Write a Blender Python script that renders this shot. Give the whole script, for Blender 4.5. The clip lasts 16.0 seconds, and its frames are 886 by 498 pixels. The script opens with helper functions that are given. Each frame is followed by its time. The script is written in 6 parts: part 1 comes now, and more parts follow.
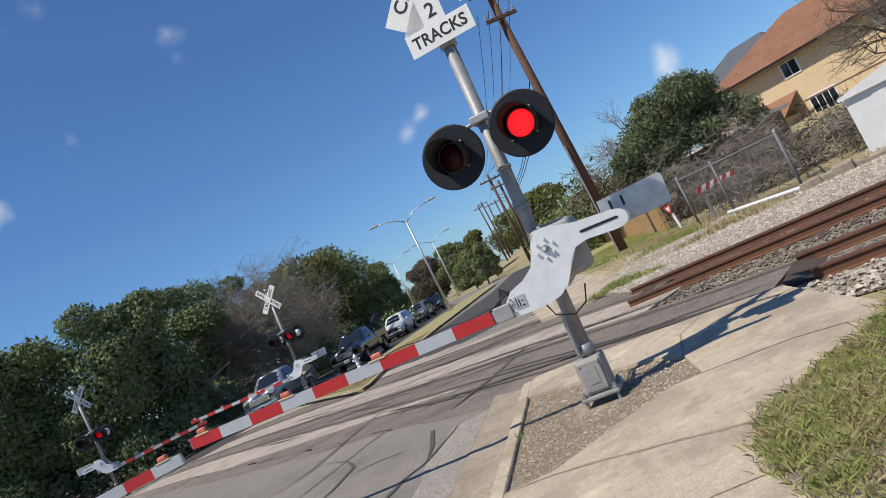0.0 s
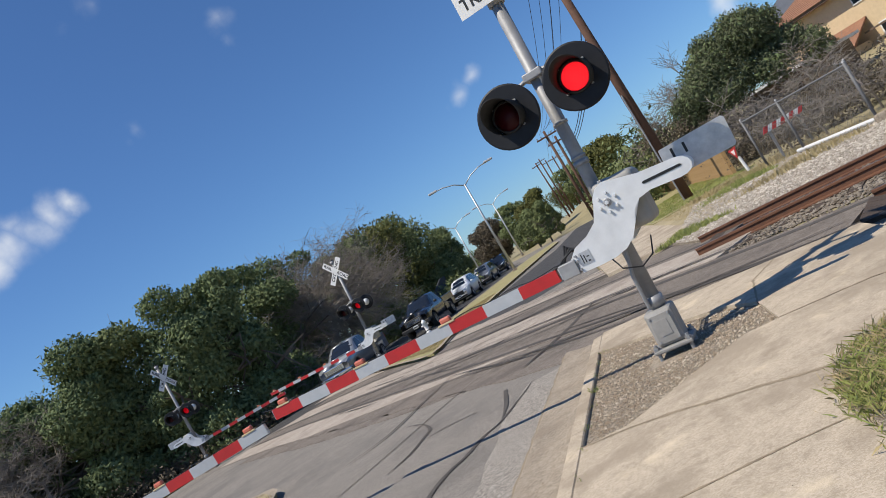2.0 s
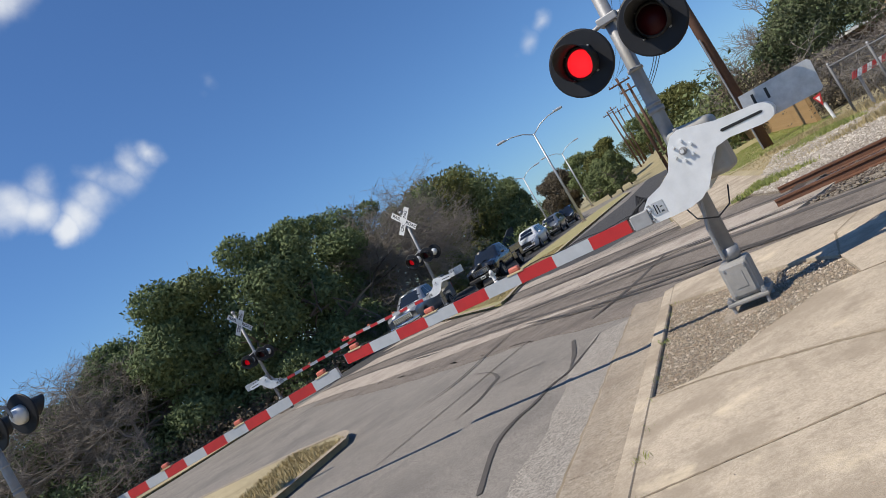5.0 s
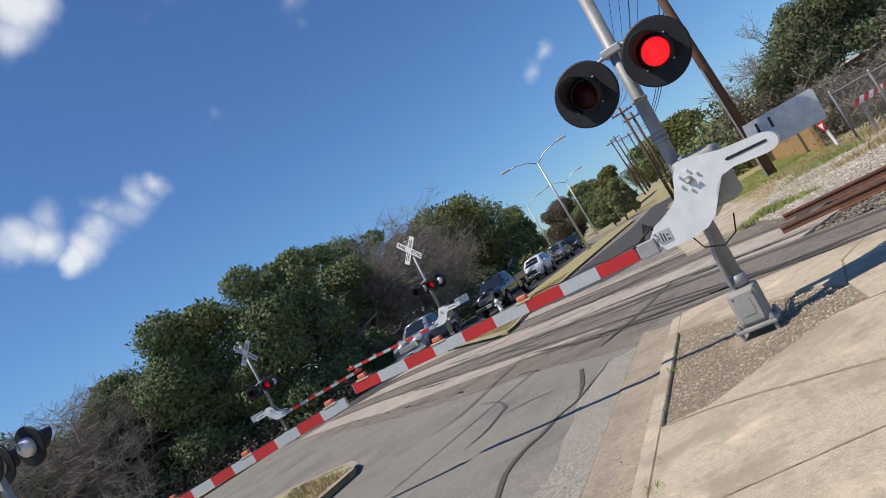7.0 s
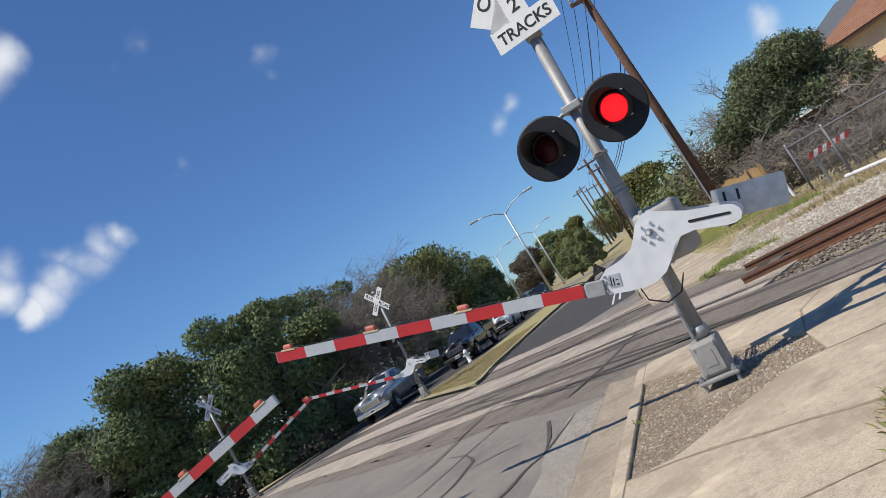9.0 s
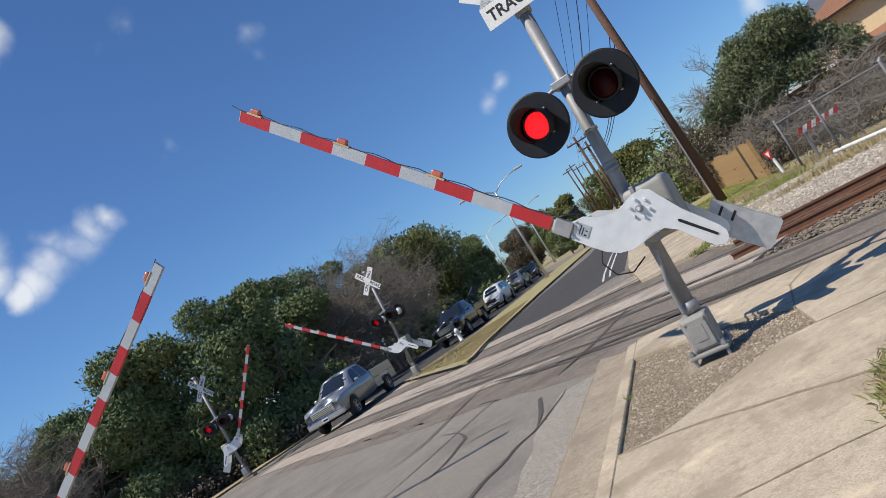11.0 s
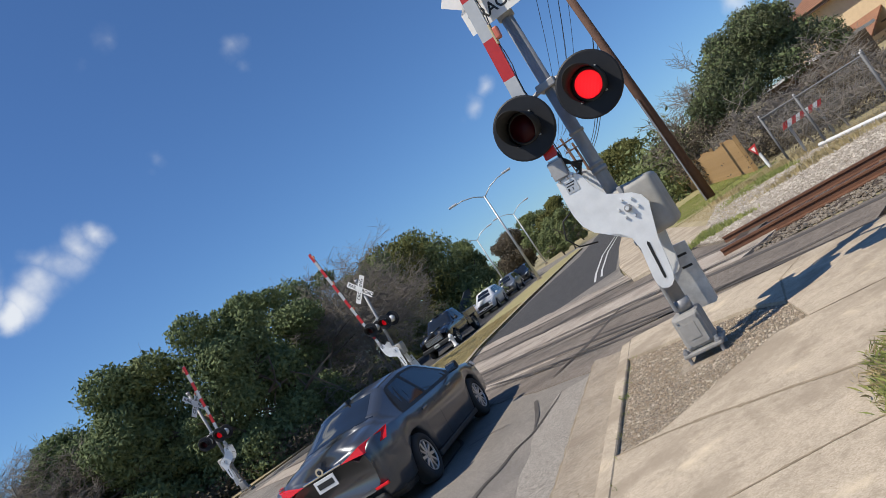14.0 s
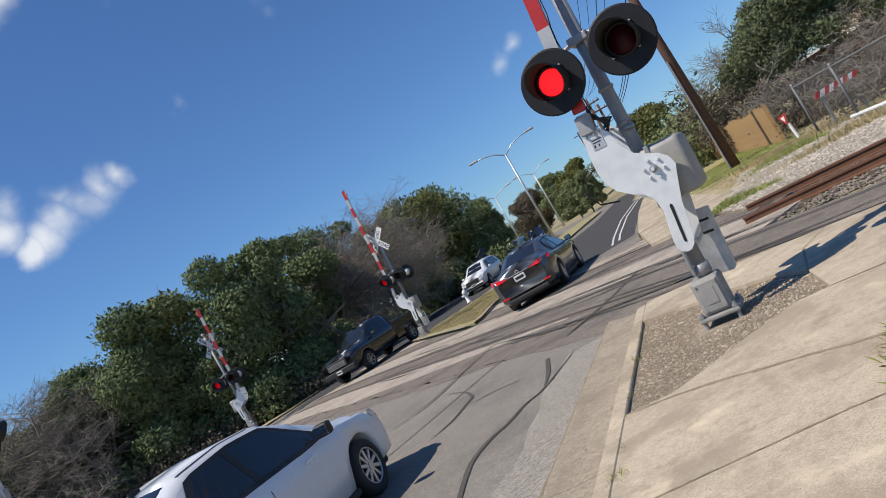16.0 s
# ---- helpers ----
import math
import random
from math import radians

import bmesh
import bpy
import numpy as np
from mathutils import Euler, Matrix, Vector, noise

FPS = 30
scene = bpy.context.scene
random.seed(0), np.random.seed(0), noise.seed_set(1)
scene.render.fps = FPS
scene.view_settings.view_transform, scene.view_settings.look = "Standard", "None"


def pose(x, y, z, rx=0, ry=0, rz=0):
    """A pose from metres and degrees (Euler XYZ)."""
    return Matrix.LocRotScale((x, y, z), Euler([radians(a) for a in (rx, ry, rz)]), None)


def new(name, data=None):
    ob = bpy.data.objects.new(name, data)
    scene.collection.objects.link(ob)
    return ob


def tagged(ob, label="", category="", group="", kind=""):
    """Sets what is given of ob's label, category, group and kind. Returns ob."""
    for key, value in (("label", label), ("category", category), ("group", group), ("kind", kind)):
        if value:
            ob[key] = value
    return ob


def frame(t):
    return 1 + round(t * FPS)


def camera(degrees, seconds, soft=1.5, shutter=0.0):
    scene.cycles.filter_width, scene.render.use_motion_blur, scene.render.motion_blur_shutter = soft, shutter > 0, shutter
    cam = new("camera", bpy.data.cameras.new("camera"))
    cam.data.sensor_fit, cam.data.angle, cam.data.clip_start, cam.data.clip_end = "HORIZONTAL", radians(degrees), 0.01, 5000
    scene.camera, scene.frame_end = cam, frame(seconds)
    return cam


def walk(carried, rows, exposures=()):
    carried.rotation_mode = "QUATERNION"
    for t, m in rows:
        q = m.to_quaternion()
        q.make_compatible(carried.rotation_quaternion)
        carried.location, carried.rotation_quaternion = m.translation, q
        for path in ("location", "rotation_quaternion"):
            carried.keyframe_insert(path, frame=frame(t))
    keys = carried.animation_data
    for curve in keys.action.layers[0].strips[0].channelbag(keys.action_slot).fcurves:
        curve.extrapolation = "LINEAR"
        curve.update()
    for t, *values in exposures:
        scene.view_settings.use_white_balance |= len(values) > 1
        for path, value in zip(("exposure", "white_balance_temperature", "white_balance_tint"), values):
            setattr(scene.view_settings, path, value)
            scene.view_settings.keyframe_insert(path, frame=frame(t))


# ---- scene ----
cam = camera(60.90, 16.0, soft=0.8)
PATH = [
    (0.0, pose(0.008, 0.047, 1.588, 93.11, 26.69, -0.04)),
    (0.5, pose(-0.003, 0.041, 1.588, 92.81, 26.83, 0.62)),
    (1.0, pose(-0.018, 0.054, 1.595, 92.92, 28.17, 3.64)),
    (1.5, pose(-0.008, 0.035, 1.592, 92.73, 29.74, 4.82)),
    (2.0, pose(0.003, 0.021, 1.594, 92.93, 30.35, 5.51)),
    (2.5, pose(0.002, 0.016, 1.594, 92.95, 30.59, 6.20)),
    (3.0, pose(-0.002, 0.019, 1.587, 92.29, 30.83, 6.36)),
    (3.5, pose(-0.010, 0.021, 1.582, 91.44, 31.02, 6.67)),
    (4.0, pose(-0.006, 0.014, 1.585, 91.39, 30.83, 8.72)),
    (6.5, pose(-0.035, -0.037, 1.608, 93.66, 29.16, 12.61)),
    (7.0, pose(-0.031, -0.051, 1.614, 94.53, 30.11, 11.84)),
    (7.5, pose(-0.016, -0.050, 1.621, 95.27, 31.02, 11.71)),
    (8.0, pose(0.013, -0.056, 1.625, 96.35, 31.25, 11.36)),
    (8.5, pose(0.028, -0.055, 1.622, 97.16, 30.97, 10.36)),
    (9.0, pose(0.017, -0.039, 1.612, 96.97, 30.53, 9.14)),
    (11.5, pose(0.007, -0.012, 1.602, 94.73, 31.30, 8.35)),
    (12.0, pose(0.010, -0.002, 1.606, 94.82, 31.76, 8.56)),
    (12.5, pose(0.019, 0.002, 1.602, 94.58, 32.37, 7.98)),
    (13.0, pose(0.022, -0.001, 1.604, 94.33, 33.08, 7.41)),
    (13.5, pose(0.022, -0.001, 1.603, 94.66, 33.28, 7.64)),
    (14.0, pose(0.017, 0.001, 1.604, 95.12, 33.16, 7.79)),
    (14.5, pose(0.010, 0.001, 1.602, 94.95, 33.19, 7.96)),
    (15.0, pose(-0.000, 0.006, 1.595, 94.24, 32.98, 8.24)),
    (15.5, pose(-0.012, 0.010, 1.590, 93.61, 32.20, 8.74)),
    (16.0, pose(-0.036, 0.020, 1.580, 92.49, 30.20, 9.03)),
]
walk(cam, PATH)

# ---------- world, sun ----------
SUN_K = Vector((0.60, 0.30, -1.0)).normalized()
sun = new("sun", bpy.data.lights.new("sun", "SUN"))
sun.data.energy, sun.data.angle, sun.data.color = 4.9, radians(0.53), (1.0, 0.925, 0.81)
sun.matrix_basis = Matrix.Translation((0, 0, 30)) @ SUN_K.to_track_quat("-Z", "Y").to_matrix().to_4x4()

world = bpy.data.worlds.new("sky")
scene.world = world
world.use_nodes = True


CLOUDS = [(-33.1, 15.7, 2.17, 1.0), (-31.8, 16.2, 3.04, 1.0), (-30.2, 17.0, 3.33, 1.0), (-28.6, 17.7, 3.19, 1.0), (-27.0, 18.0, 2.75, 1.0), (-25.6, 18.0, 1.89, 1.0), (-29.6, 18.4, 2.61, 1.0), (-31.0, 18.7, 2.17, 0.66), (-27.8, 15.2, 1.6, 0.35), (-33.6, 19.2, 2.9, 1.0), (-34.4, 17.8, 2.9, 1.0), (-35.6, 18.6, 3.19, 1.0), (-32.6, 20.2, 1.76, 0.48), (4.5, 12.6, 1.74, 0.58), (3.0, 12.0, 2.08, 0.57), (1.6, 11.7, 1.6, 0.48), (-9.7, 24.4, 2.46, 0.58), (-9.9, 22.9, 1.92, 0.44), (-19.2, 20.9, 2.4, 0.48), (-20.4, 20.2, 1.92, 0.41), (-18.4, 16.8, 1.6, 0.31), (-15.9, 22.3, 1.76, 0.41), (-3.0, 5.8, 2.24, 0.4), (22.3, 7.2, 2.32, 0.9), (-28.4, 31.4, 3.77, 1.0), (-29.8, 30.2, 3.48, 0.96), (-17.9, 29.5, 3.2, 0.53), (0.3, 23.2, 2.24, 0.4), (-20.7, 28.6, 2.4, 0.35)]


def build_sky():
    nt = world.node_tree
    nt.nodes.clear()
    N, L = nt.nodes.new, nt.links.new
    out, bg = N("ShaderNodeOutputWorld"), N("ShaderNodeBackground")
    sky = N("ShaderNodeTexSky")
    sky.sky_type, sky.sun_disc = "NISHITA", False
    sky.sun_elevation = math.asin(-SUN_K.z)
    sky.sun_rotation = math.atan2(-SUN_K.x, -SUN_K.y)
    sky.air_density, sky.dust_density, sky.ozone_density = 1.0, 0.2, 4.0
    bg.inputs["Strength"].default_value = 0.10
    geo = N("ShaderNodeTexCoord")
    noi = N("ShaderNodeTexNoise")
    noi.inputs["Scale"].default_value, noi.inputs["Detail"].default_value = 9.0, 7.0
    L(geo.outputs["Generated"], noi.inputs["Vector"])
    warp = N("ShaderNodeTexNoise")
    warp.inputs["Scale"].default_value, warp.inputs["Detail"].default_value = 14.0, 9.0
    L(geo.outputs["Generated"], warp.inputs["Vector"])
    mad = N("ShaderNodeVectorMath")
    mad.operation = "MULTIPLY_ADD"
    L(warp.outputs["Color"], mad.inputs[0])
    mad.inputs[1].default_value = (0.06, 0.06, 0.06)
    L(geo.outputs["Generated"], mad.inputs[2])
    # small fair-weather clouds: azimuth, elevation, radius (degrees), weight
    total = None
    for az, el, rad, wt in CLOUDS:
        d = Vector((math.sin(radians(az)) * math.cos(radians(el)), math.cos(radians(az)) * math.cos(radians(el)), math.sin(radians(el)))) + Vector((0.03, 0.03, 0.03))
        sub = N("ShaderNodeVectorMath")
        sub.operation = "DISTANCE"
        L(mad.outputs[0], sub.inputs[0])
        sub.inputs[1].default_value = d
        mr = N("ShaderNodeMapRange")
        mr.inputs["From Min"].default_value, mr.inputs["From Max"].default_value = radians(rad), 0.0
        mr.inputs["To Min"].default_value, mr.inputs["To Max"].default_value = 0.0, wt
        L(sub.outputs["Value"], mr.inputs["Value"])
        if total is None:
            total = mr.outputs[0]
        else:
            mx = N("ShaderNodeMath")
            mx.operation = "MAXIMUM"
            L(total, mx.inputs[0])
            L(mr.outputs[0], mx.inputs[1])
            total = mx.outputs[0]
    mul = N("ShaderNodeMath")
    mul.operation = "MULTIPLY"
    L(total, mul.inputs[0])
    L(noi.outputs["Fac"], mul.inputs[1])
    ramp = N("ShaderNodeMapRange")
    ramp.interpolation_type = "SMOOTHSTEP"
    ramp.inputs["From Min"].default_value, ramp.inputs["From Max"].default_value = 0.15, 0.56
    ramp.inputs["To Max"].default_value = 0.9
    L(mul.outputs[0], ramp.inputs["Value"])
    mix = N("ShaderNodeMix")
    mix.data_type = "RGBA"
    L(ramp.outputs[0], mix.inputs[0])
    tint = N("ShaderNodeMix")
    tint.data_type, tint.blend_type = "RGBA", "MULTIPLY"
    tint.inputs[0].default_value = 1.0
    L(sky.outputs[0], tint.inputs[6])
    tint.inputs[7].default_value = (0.63, 0.87, 1.145, 1)
    L(tint.outputs[2], mix.inputs[6])
    mix.inputs[7].default_value = (8.5, 8.8, 9.2, 1)
    L(mix.outputs[2], bg.inputs["Color"])
    L(bg.outputs[0], out.inputs[0])


build_sky()

# ---------- materials ----------


def mat(name, col, rough=0.7, metal=0.0, col2=None, scale=8.0, scale2=0.8, bump=0.0, bscale=60.0, detail=6.0, wear=0.35, island=0.0, spec=0.5, emit=0.0):
    """Two scales of colour variation between col and col2, grain bump, roughness variation."""
    m = bpy.data.materials.new(name)
    m.use_nodes = True
    nt = m.node_tree
    b = nt.nodes["Principled BSDF"]
    N, L = nt.nodes.new, nt.links.new
    b.inputs["Roughness"].default_value, b.inputs["Metallic"].default_value = rough, metal
    b.inputs["Specular IOR Level"].default_value = spec
    col2 = col2 or tuple(c * 0.7 for c in col)
    tc = N("ShaderNodeTexCoord")
    n1, n2 = N("ShaderNodeTexNoise"), N("ShaderNodeTexNoise")
    for n, s in ((n1, scale), (n2, scale2)):
        n.inputs["Scale"].default_value, n.inputs["Detail"].default_value = s, detail
        n.inputs["Roughness"].default_value = 0.65
        L(tc.outputs["Object"], n.inputs["Vector"])
    add = N("ShaderNodeMath")
    add.operation = "ADD"
    L(n1.outputs["Fac"], add.inputs[0])
    L(n2.outputs["Fac"], add.inputs[1])
    mr = N("ShaderNodeMapRange")
    mr.inputs["From Min"].default_value, mr.inputs["From Max"].default_value = 1.0 - wear, 1.0 + wear
    fac = mr.outputs[0]
    L(add.outputs[0], mr.inputs["Value"])
    if island:
        g = N("ShaderNodeNewGeometry")
        ma = N("ShaderNodeMath")
        ma.operation, ma.use_clamp = "MULTIPLY_ADD", True
        L(g.outputs["Random Per Island"], ma.inputs[0])
        ma.inputs[1].default_value = island
        L(fac, ma.inputs[2])
        fac = ma.outputs[0]
    mix = N("ShaderNodeMix")
    mix.data_type = "RGBA"
    L(fac, mix.inputs[0])
    mix.inputs[6].default_value, mix.inputs[7].default_value = (*col, 1), (*col2, 1)
    L(mix.outputs[2], b.inputs["Base Color"])
    if bump:
        nb, bp = N("ShaderNodeTexNoise"), N("ShaderNodeBump")
        nb.inputs["Scale"].default_value, nb.inputs["Detail"].default_value = bscale, 5.0
        L(tc.outputs["Object"], nb.inputs["Vector"])
        L(nb.outputs["Fac"], bp.inputs["Height"])
        bp.inputs["Strength"].default_value, bp.inputs["Distance"].default_value = bump, 0.02
        L(bp.outputs[0], b.inputs["Normal"])
    if emit:
        b.inputs["Emission Color"].default_value = (*col, 1)
        b.inputs["Emission Strength"].default_value = emit
    return m


def speckle(m, scale, amount, dark=(0.02, 0.02, 0.02), light=(0.5, 0.47, 0.42)):
    """Adds exposed aggregate, light and dark grains, to a material."""
    nt = m.node_tree
    b = nt.nodes["Principled BSDF"]
    src = b.inputs["Base Color"].links[0].from_socket
    N, L = nt.nodes.new, nt.links.new
    tc, v = N("ShaderNodeTexCoord"), N("ShaderNodeTexVoronoi")
    v.inputs["Scale"].default_value = scale
    L(tc.outputs["Object"], v.inputs["Vector"])
    cr = N("ShaderNodeValToRGB")
    cr.color_ramp.elements[0].color, cr.color_ramp.elements[1].color = (*dark, 1), (*light, 1)
    sep = N("ShaderNodeSeparateColor")
    L(v.outputs["Color"], sep.inputs[0])
    L(sep.outputs[0], cr.inputs[0])
    mix = N("ShaderNodeMix")
    mix.data_type = "RGBA"
    mix.inputs[0].default_value = amount
    L(src, mix.inputs[6])
    L(cr.outputs[0], mix.inputs[7])
    L(mix.outputs[2], b.inputs["Base Color"])
    return m


def stained(m, scale, low, high, colour, amount):
    """Broad weather stains with soft outlines over a material."""
    nt = m.node_tree
    b = nt.nodes["Principled BSDF"]
    src = b.inputs["Base Color"].links[0].from_socket
    N, L = nt.nodes.new, nt.links.new
    tc, n, mr, mix = N("ShaderNodeTexCoord"), N("ShaderNodeTexNoise"), N("ShaderNodeMapRange"), N("ShaderNodeMix")
    n.inputs["Scale"].default_value, n.inputs["Detail"].default_value, n.inputs["Roughness"].default_value = scale, 9.0, 0.62
    L(tc.outputs["Object"], n.inputs["Vector"])
    mr.interpolation_type = "SMOOTHSTEP"
    mr.inputs["From Min"].default_value, mr.inputs["From Max"].default_value, mr.inputs["To Max"].default_value = low, high, amount
    L(n.outputs["Fac"], mr.inputs["Value"])
    mix.data_type = "RGBA"
    L(mr.outputs[0], mix.inputs[0])
    L(src, mix.inputs[6])
    mix.inputs[7].default_value = (*colour, 1)
    L(mix.outputs[2], b.inputs["Base Color"])
    return m


def glass_dark(name, tint):
    m = bpy.data.materials.new(name)
    m.use_nodes = True
    b = m.node_tree.nodes["Principled BSDF"]
    b.inputs["Base Color"].default_value = (*tint, 1)
    b.inputs["Roughness"].default_value, b.inputs["Specular IOR Level"].default_value = 0.03, 0.8
    return m


def paint(name, col, rough=0.3, metal=0.5, coat=0.8):
    m = mat(name, col, rough, metal, tuple(c * 0.85 for c in col), 30, 1.5, 0.03, 300)
    b = m.node_tree.nodes["Principled BSDF"]
    b.inputs["Coat Weight"].default_value, b.inputs["Coat Roughness"].default_value = coat, 0.05
    return m


M = {}
M["asphalt"] = speckle(mat("asphalt", (0.25, 0.222, 0.19), 0.9, 0, (0.165, 0.146, 0.126), 3, 0.35, 0.35, 90, 10, spec=0.12), 90, 0.32)
M["asphalt_new"] = speckle(mat("asphalt_new", (0.055, 0.055, 0.058), 0.85, 0, (0.04, 0.04, 0.042), 3, 0.25, 0.5, 90, spec=0.12), 60, 0.12)
M["aggregate"] = speckle(mat("aggregate", (0.29, 0.26, 0.222), 0.9, 0, (0.21, 0.186, 0.157), 5, 0.6, 0.5, 110, spec=0.12), 75, 0.6, (0.07, 0.062, 0.054), (0.58, 0.53, 0.46))
M["crossing"] = speckle(mat("crossing", (0.215, 0.175, 0.14), 0.9, 0, (0.125, 0.102, 0.084), 4, 0.4, 0.4, 60, spec=0.12), 60, 0.25)
M["panel"] = speckle(mat("panel", (0.55, 0.465, 0.38), 0.88, 0, (0.33, 0.275, 0.225), 6, 0.7, 0.4, 60, spec=0.12), 60, 0.3)
M["concrete"] = speckle(mat("concrete", (0.61, 0.505, 0.37), 0.88, 0, (0.38, 0.31, 0.22), 5.0, 1.1, 0.25, 140, 10, spec=0.12), 110, 0.30, (0.12, 0.1, 0.08), (0.62, 0.55, 0.46))
M["curb"] = speckle(mat("curb_concrete", (0.45, 0.365, 0.265), 0.9, 0, (0.26, 0.21, 0.15), 5, 1.3, 0.5, 80, 10, spec=0.12), 65, 0.3)
stained(M["concrete"], 0.9, 0.46, 0.60, (0.30, 0.245, 0.18), 0.7)
stained(M["concrete"], 7.0, 0.50, 0.72, (0.27, 0.22, 0.16), 0.55)
stained(M["concrete"], 1.6, 0.56, 0.70, (0.72, 0.60, 0.42), 0.6)
stained(M["panel"], 1.3, 0.48, 0.66, (0.22, 0.18, 0.145), 0.5)
stained(M["curb"], 1.8, 0.5, 0.68, (0.25, 0.20, 0.15), 0.6)
stained(M["asphalt"], 0.5, 0.46, 0.66, (0.13, 0.12, 0.11), 0.5)
stained(M["crossing"], 1.1, 0.45, 0.66, (0.10, 0.085, 0.075), 0.55)
M["gravel"] = speckle(mat("gravel", (0.36, 0.29, 0.205), 0.95, 0, (0.21, 0.165, 0.115), 14, 2, 1.0, 120, spec=0.12), 60, 0.5, (0.08, 0.065, 0.05), (0.6, 0.54, 0.45))
M["stone"] = mat("stone_chip", (0.80, 0.70, 0.56), 0.9, 0, (0.30, 0.235, 0.165), 8, 2, 0.3, 60, island=0.9, wear=0.5, spec=0.12)
M["ballast_dark"] = mat("dirty_ballast_stone", (0.40, 0.35, 0.29), 0.9, 0, (0.14, 0.115, 0.09), 6, 1, 0.3, 40, island=0.7, spec=0.12)
M["ballast"] = mat("ballast_stone", (0.74, 0.67, 0.56), 0.9, 0, (0.33, 0.29, 0.24), 6, 1, 0.3, 40, island=0.7, spec=0.12)
M["drygrass"] = mat("dry_grass", (0.50, 0.41, 0.25), 0.95, 0, (0.23, 0.19, 0.10), 9, 0.6, 1.0, 40, 10)
M["greengrass"] = mat("green_grass", (0.20, 0.20, 0.075), 0.95, 0, (0.42, 0.35, 0.18), 6, 0.6, 1.0, 40, 10)
M["blade"] = mat("grass_blade", (0.11, 0.19, 0.035), 0.8, 0, (0.30, 0.31, 0.09), 2, 0.8, island=0.7, wear=0.6)
M["straw"] = mat("straw_blade", (0.52, 0.42, 0.23), 0.85, 0, (0.34, 0.27, 0.13), 2, 0.8, island=0.6)
M["galv"] = mat("galvanised_steel", (0.62, 0.62, 0.61), 0.48, 0.75, (0.42, 0.42, 0.42), 12, 3, 0.06, 120)
M["mast"] = mat("weathered_mast", (0.36, 0.36, 0.36), 0.55, 0.35, (0.22, 0.22, 0.225), 7, 1.6, 0.08, 90)
M["fencewire"] = mat("dull_fence_wire", (0.20, 0.20, 0.20), 0.7, 0.3, (0.14, 0.14, 0.14), 9, 2)
M["brush"] = mat("brown_brush", (0.21, 0.17, 0.12), 0.95, 0, (0.10, 0.083, 0.06), 2, 0.5, island=0.5, spec=0.1)
M["galvdull"] = mat("dull_galvanised_steel", (0.40, 0.40, 0.40), 0.6, 0.55, (0.27, 0.27, 0.27), 9, 2, 0.1, 90)
M["aluminium"] = mat("painted_aluminium", (0.78, 0.79, 0.79), 0.42, 0.2, (0.62, 0.63, 0.63), 7, 2, 0.03, 90)
M["housing"] = mat("grey_painted_housing", (0.40, 0.385, 0.35), 0.55, 0.0, (0.27, 0.26, 0.235), 6, 1.6, 0.06, 90)
M["grey"] = mat("grey_enamel", (0.36, 0.345, 0.32), 0.6, 0.1, (0.23, 0.22, 0.20), 10, 2, 0.08, 80)
M["black"] = mat("black_enamel", (0.010, 0.011, 0.014), 0.5, 0, (0.016, 0.017, 0.02), 14, 3, 0.05, 120, spec=0.25)
M["hood"] = mat("hood_black", (0.012, 0.012, 0.013), 0.7, 0, (0.02, 0.02, 0.02), 14, 3)
M["white"] = mat("sign_white", (0.80, 0.80, 0.78), 0.5, 0, (0.68, 0.67, 0.64), 6, 1.5, 0.02, 80)
M["ink"] = mat("sign_black", (0.012, 0.012, 0.012), 0.5)
M["stripe_red"] = mat("reflective_red", (0.50, 0.022, 0.022), 0.4, 0, (0.36, 0.02, 0.02), 9, 2)
M["stripe_white"] = mat("reflective_white", (0.46, 0.48, 0.50), 0.42, 0.0, (0.36, 0.38, 0.40), 9, 2)
M["led_on"] = mat("lit_red_led", (0.9, 0.0, 0.012), 0.6, emit=0.26)
M["led_ring"] = mat("lit_red_lens", (0.55, 0.0, 0.005), 0.3, emit=0.5)
M["led_dot"] = mat("bright_led", (1.0, 0.022, 0.03), 0.6, emit=2.6)
M["lens_off"] = mat("unlit_red_lens", (0.05, 0.004, 0.007), 0.45, spec=0.2)
M["red_plastic"] = mat("red_plastic", (0.60, 0.16, 0.10), 0.35)
M["tan_plastic"] = mat("tan_plastic", (0.55, 0.45, 0.26), 0.5)
M["rail"] = mat("rusty_rail", (0.19, 0.085, 0.045), 0.75, 0.2, (0.105, 0.05, 0.03), 9, 1, 0.4, 60)
M["railtop"] = mat("rail_head", (0.30, 0.21, 0.16), 0.35, 0.8, (0.2, 0.14, 0.1), 9, 1)
M["tie"] = mat("sleeper_wood", (0.10, 0.07, 0.05), 0.9, 0, (0.05, 0.037, 0.028), 12, 2, 0.6, 50)
M["rubber"] = mat("tyre_rubber", (0.018, 0.018, 0.018), 0.85, 0, (0.03, 0.03, 0.03), 20, 3)
M["skid"] = mat("skid_rubber", (0.055, 0.05, 0.046), 0.85, 0, (0.13, 0.117, 0.104), 14, 2.5, wear=0.55, spec=0.12)
M["crackfill"] = mat("crack_dirt", (0.36, 0.285, 0.19), 0.95, 0, (0.16, 0.125, 0.08), 20, 3)
M["lane_white"] = mat("lane_white", (0.62, 0.62, 0.60), 0.8, 0, (0.38, 0.38, 0.37), 8, 1, wear=0.5)
M["bark"] = mat("bark", (0.16, 0.13, 0.10), 0.95, 0, (0.085, 0.07, 0.055), 9, 1.4, 0.7, 40)
M["twig"] = mat("bare_twig", (0.27, 0.235, 0.20), 0.95, 0, (0.16, 0.14, 0.115), 3, 0.6)
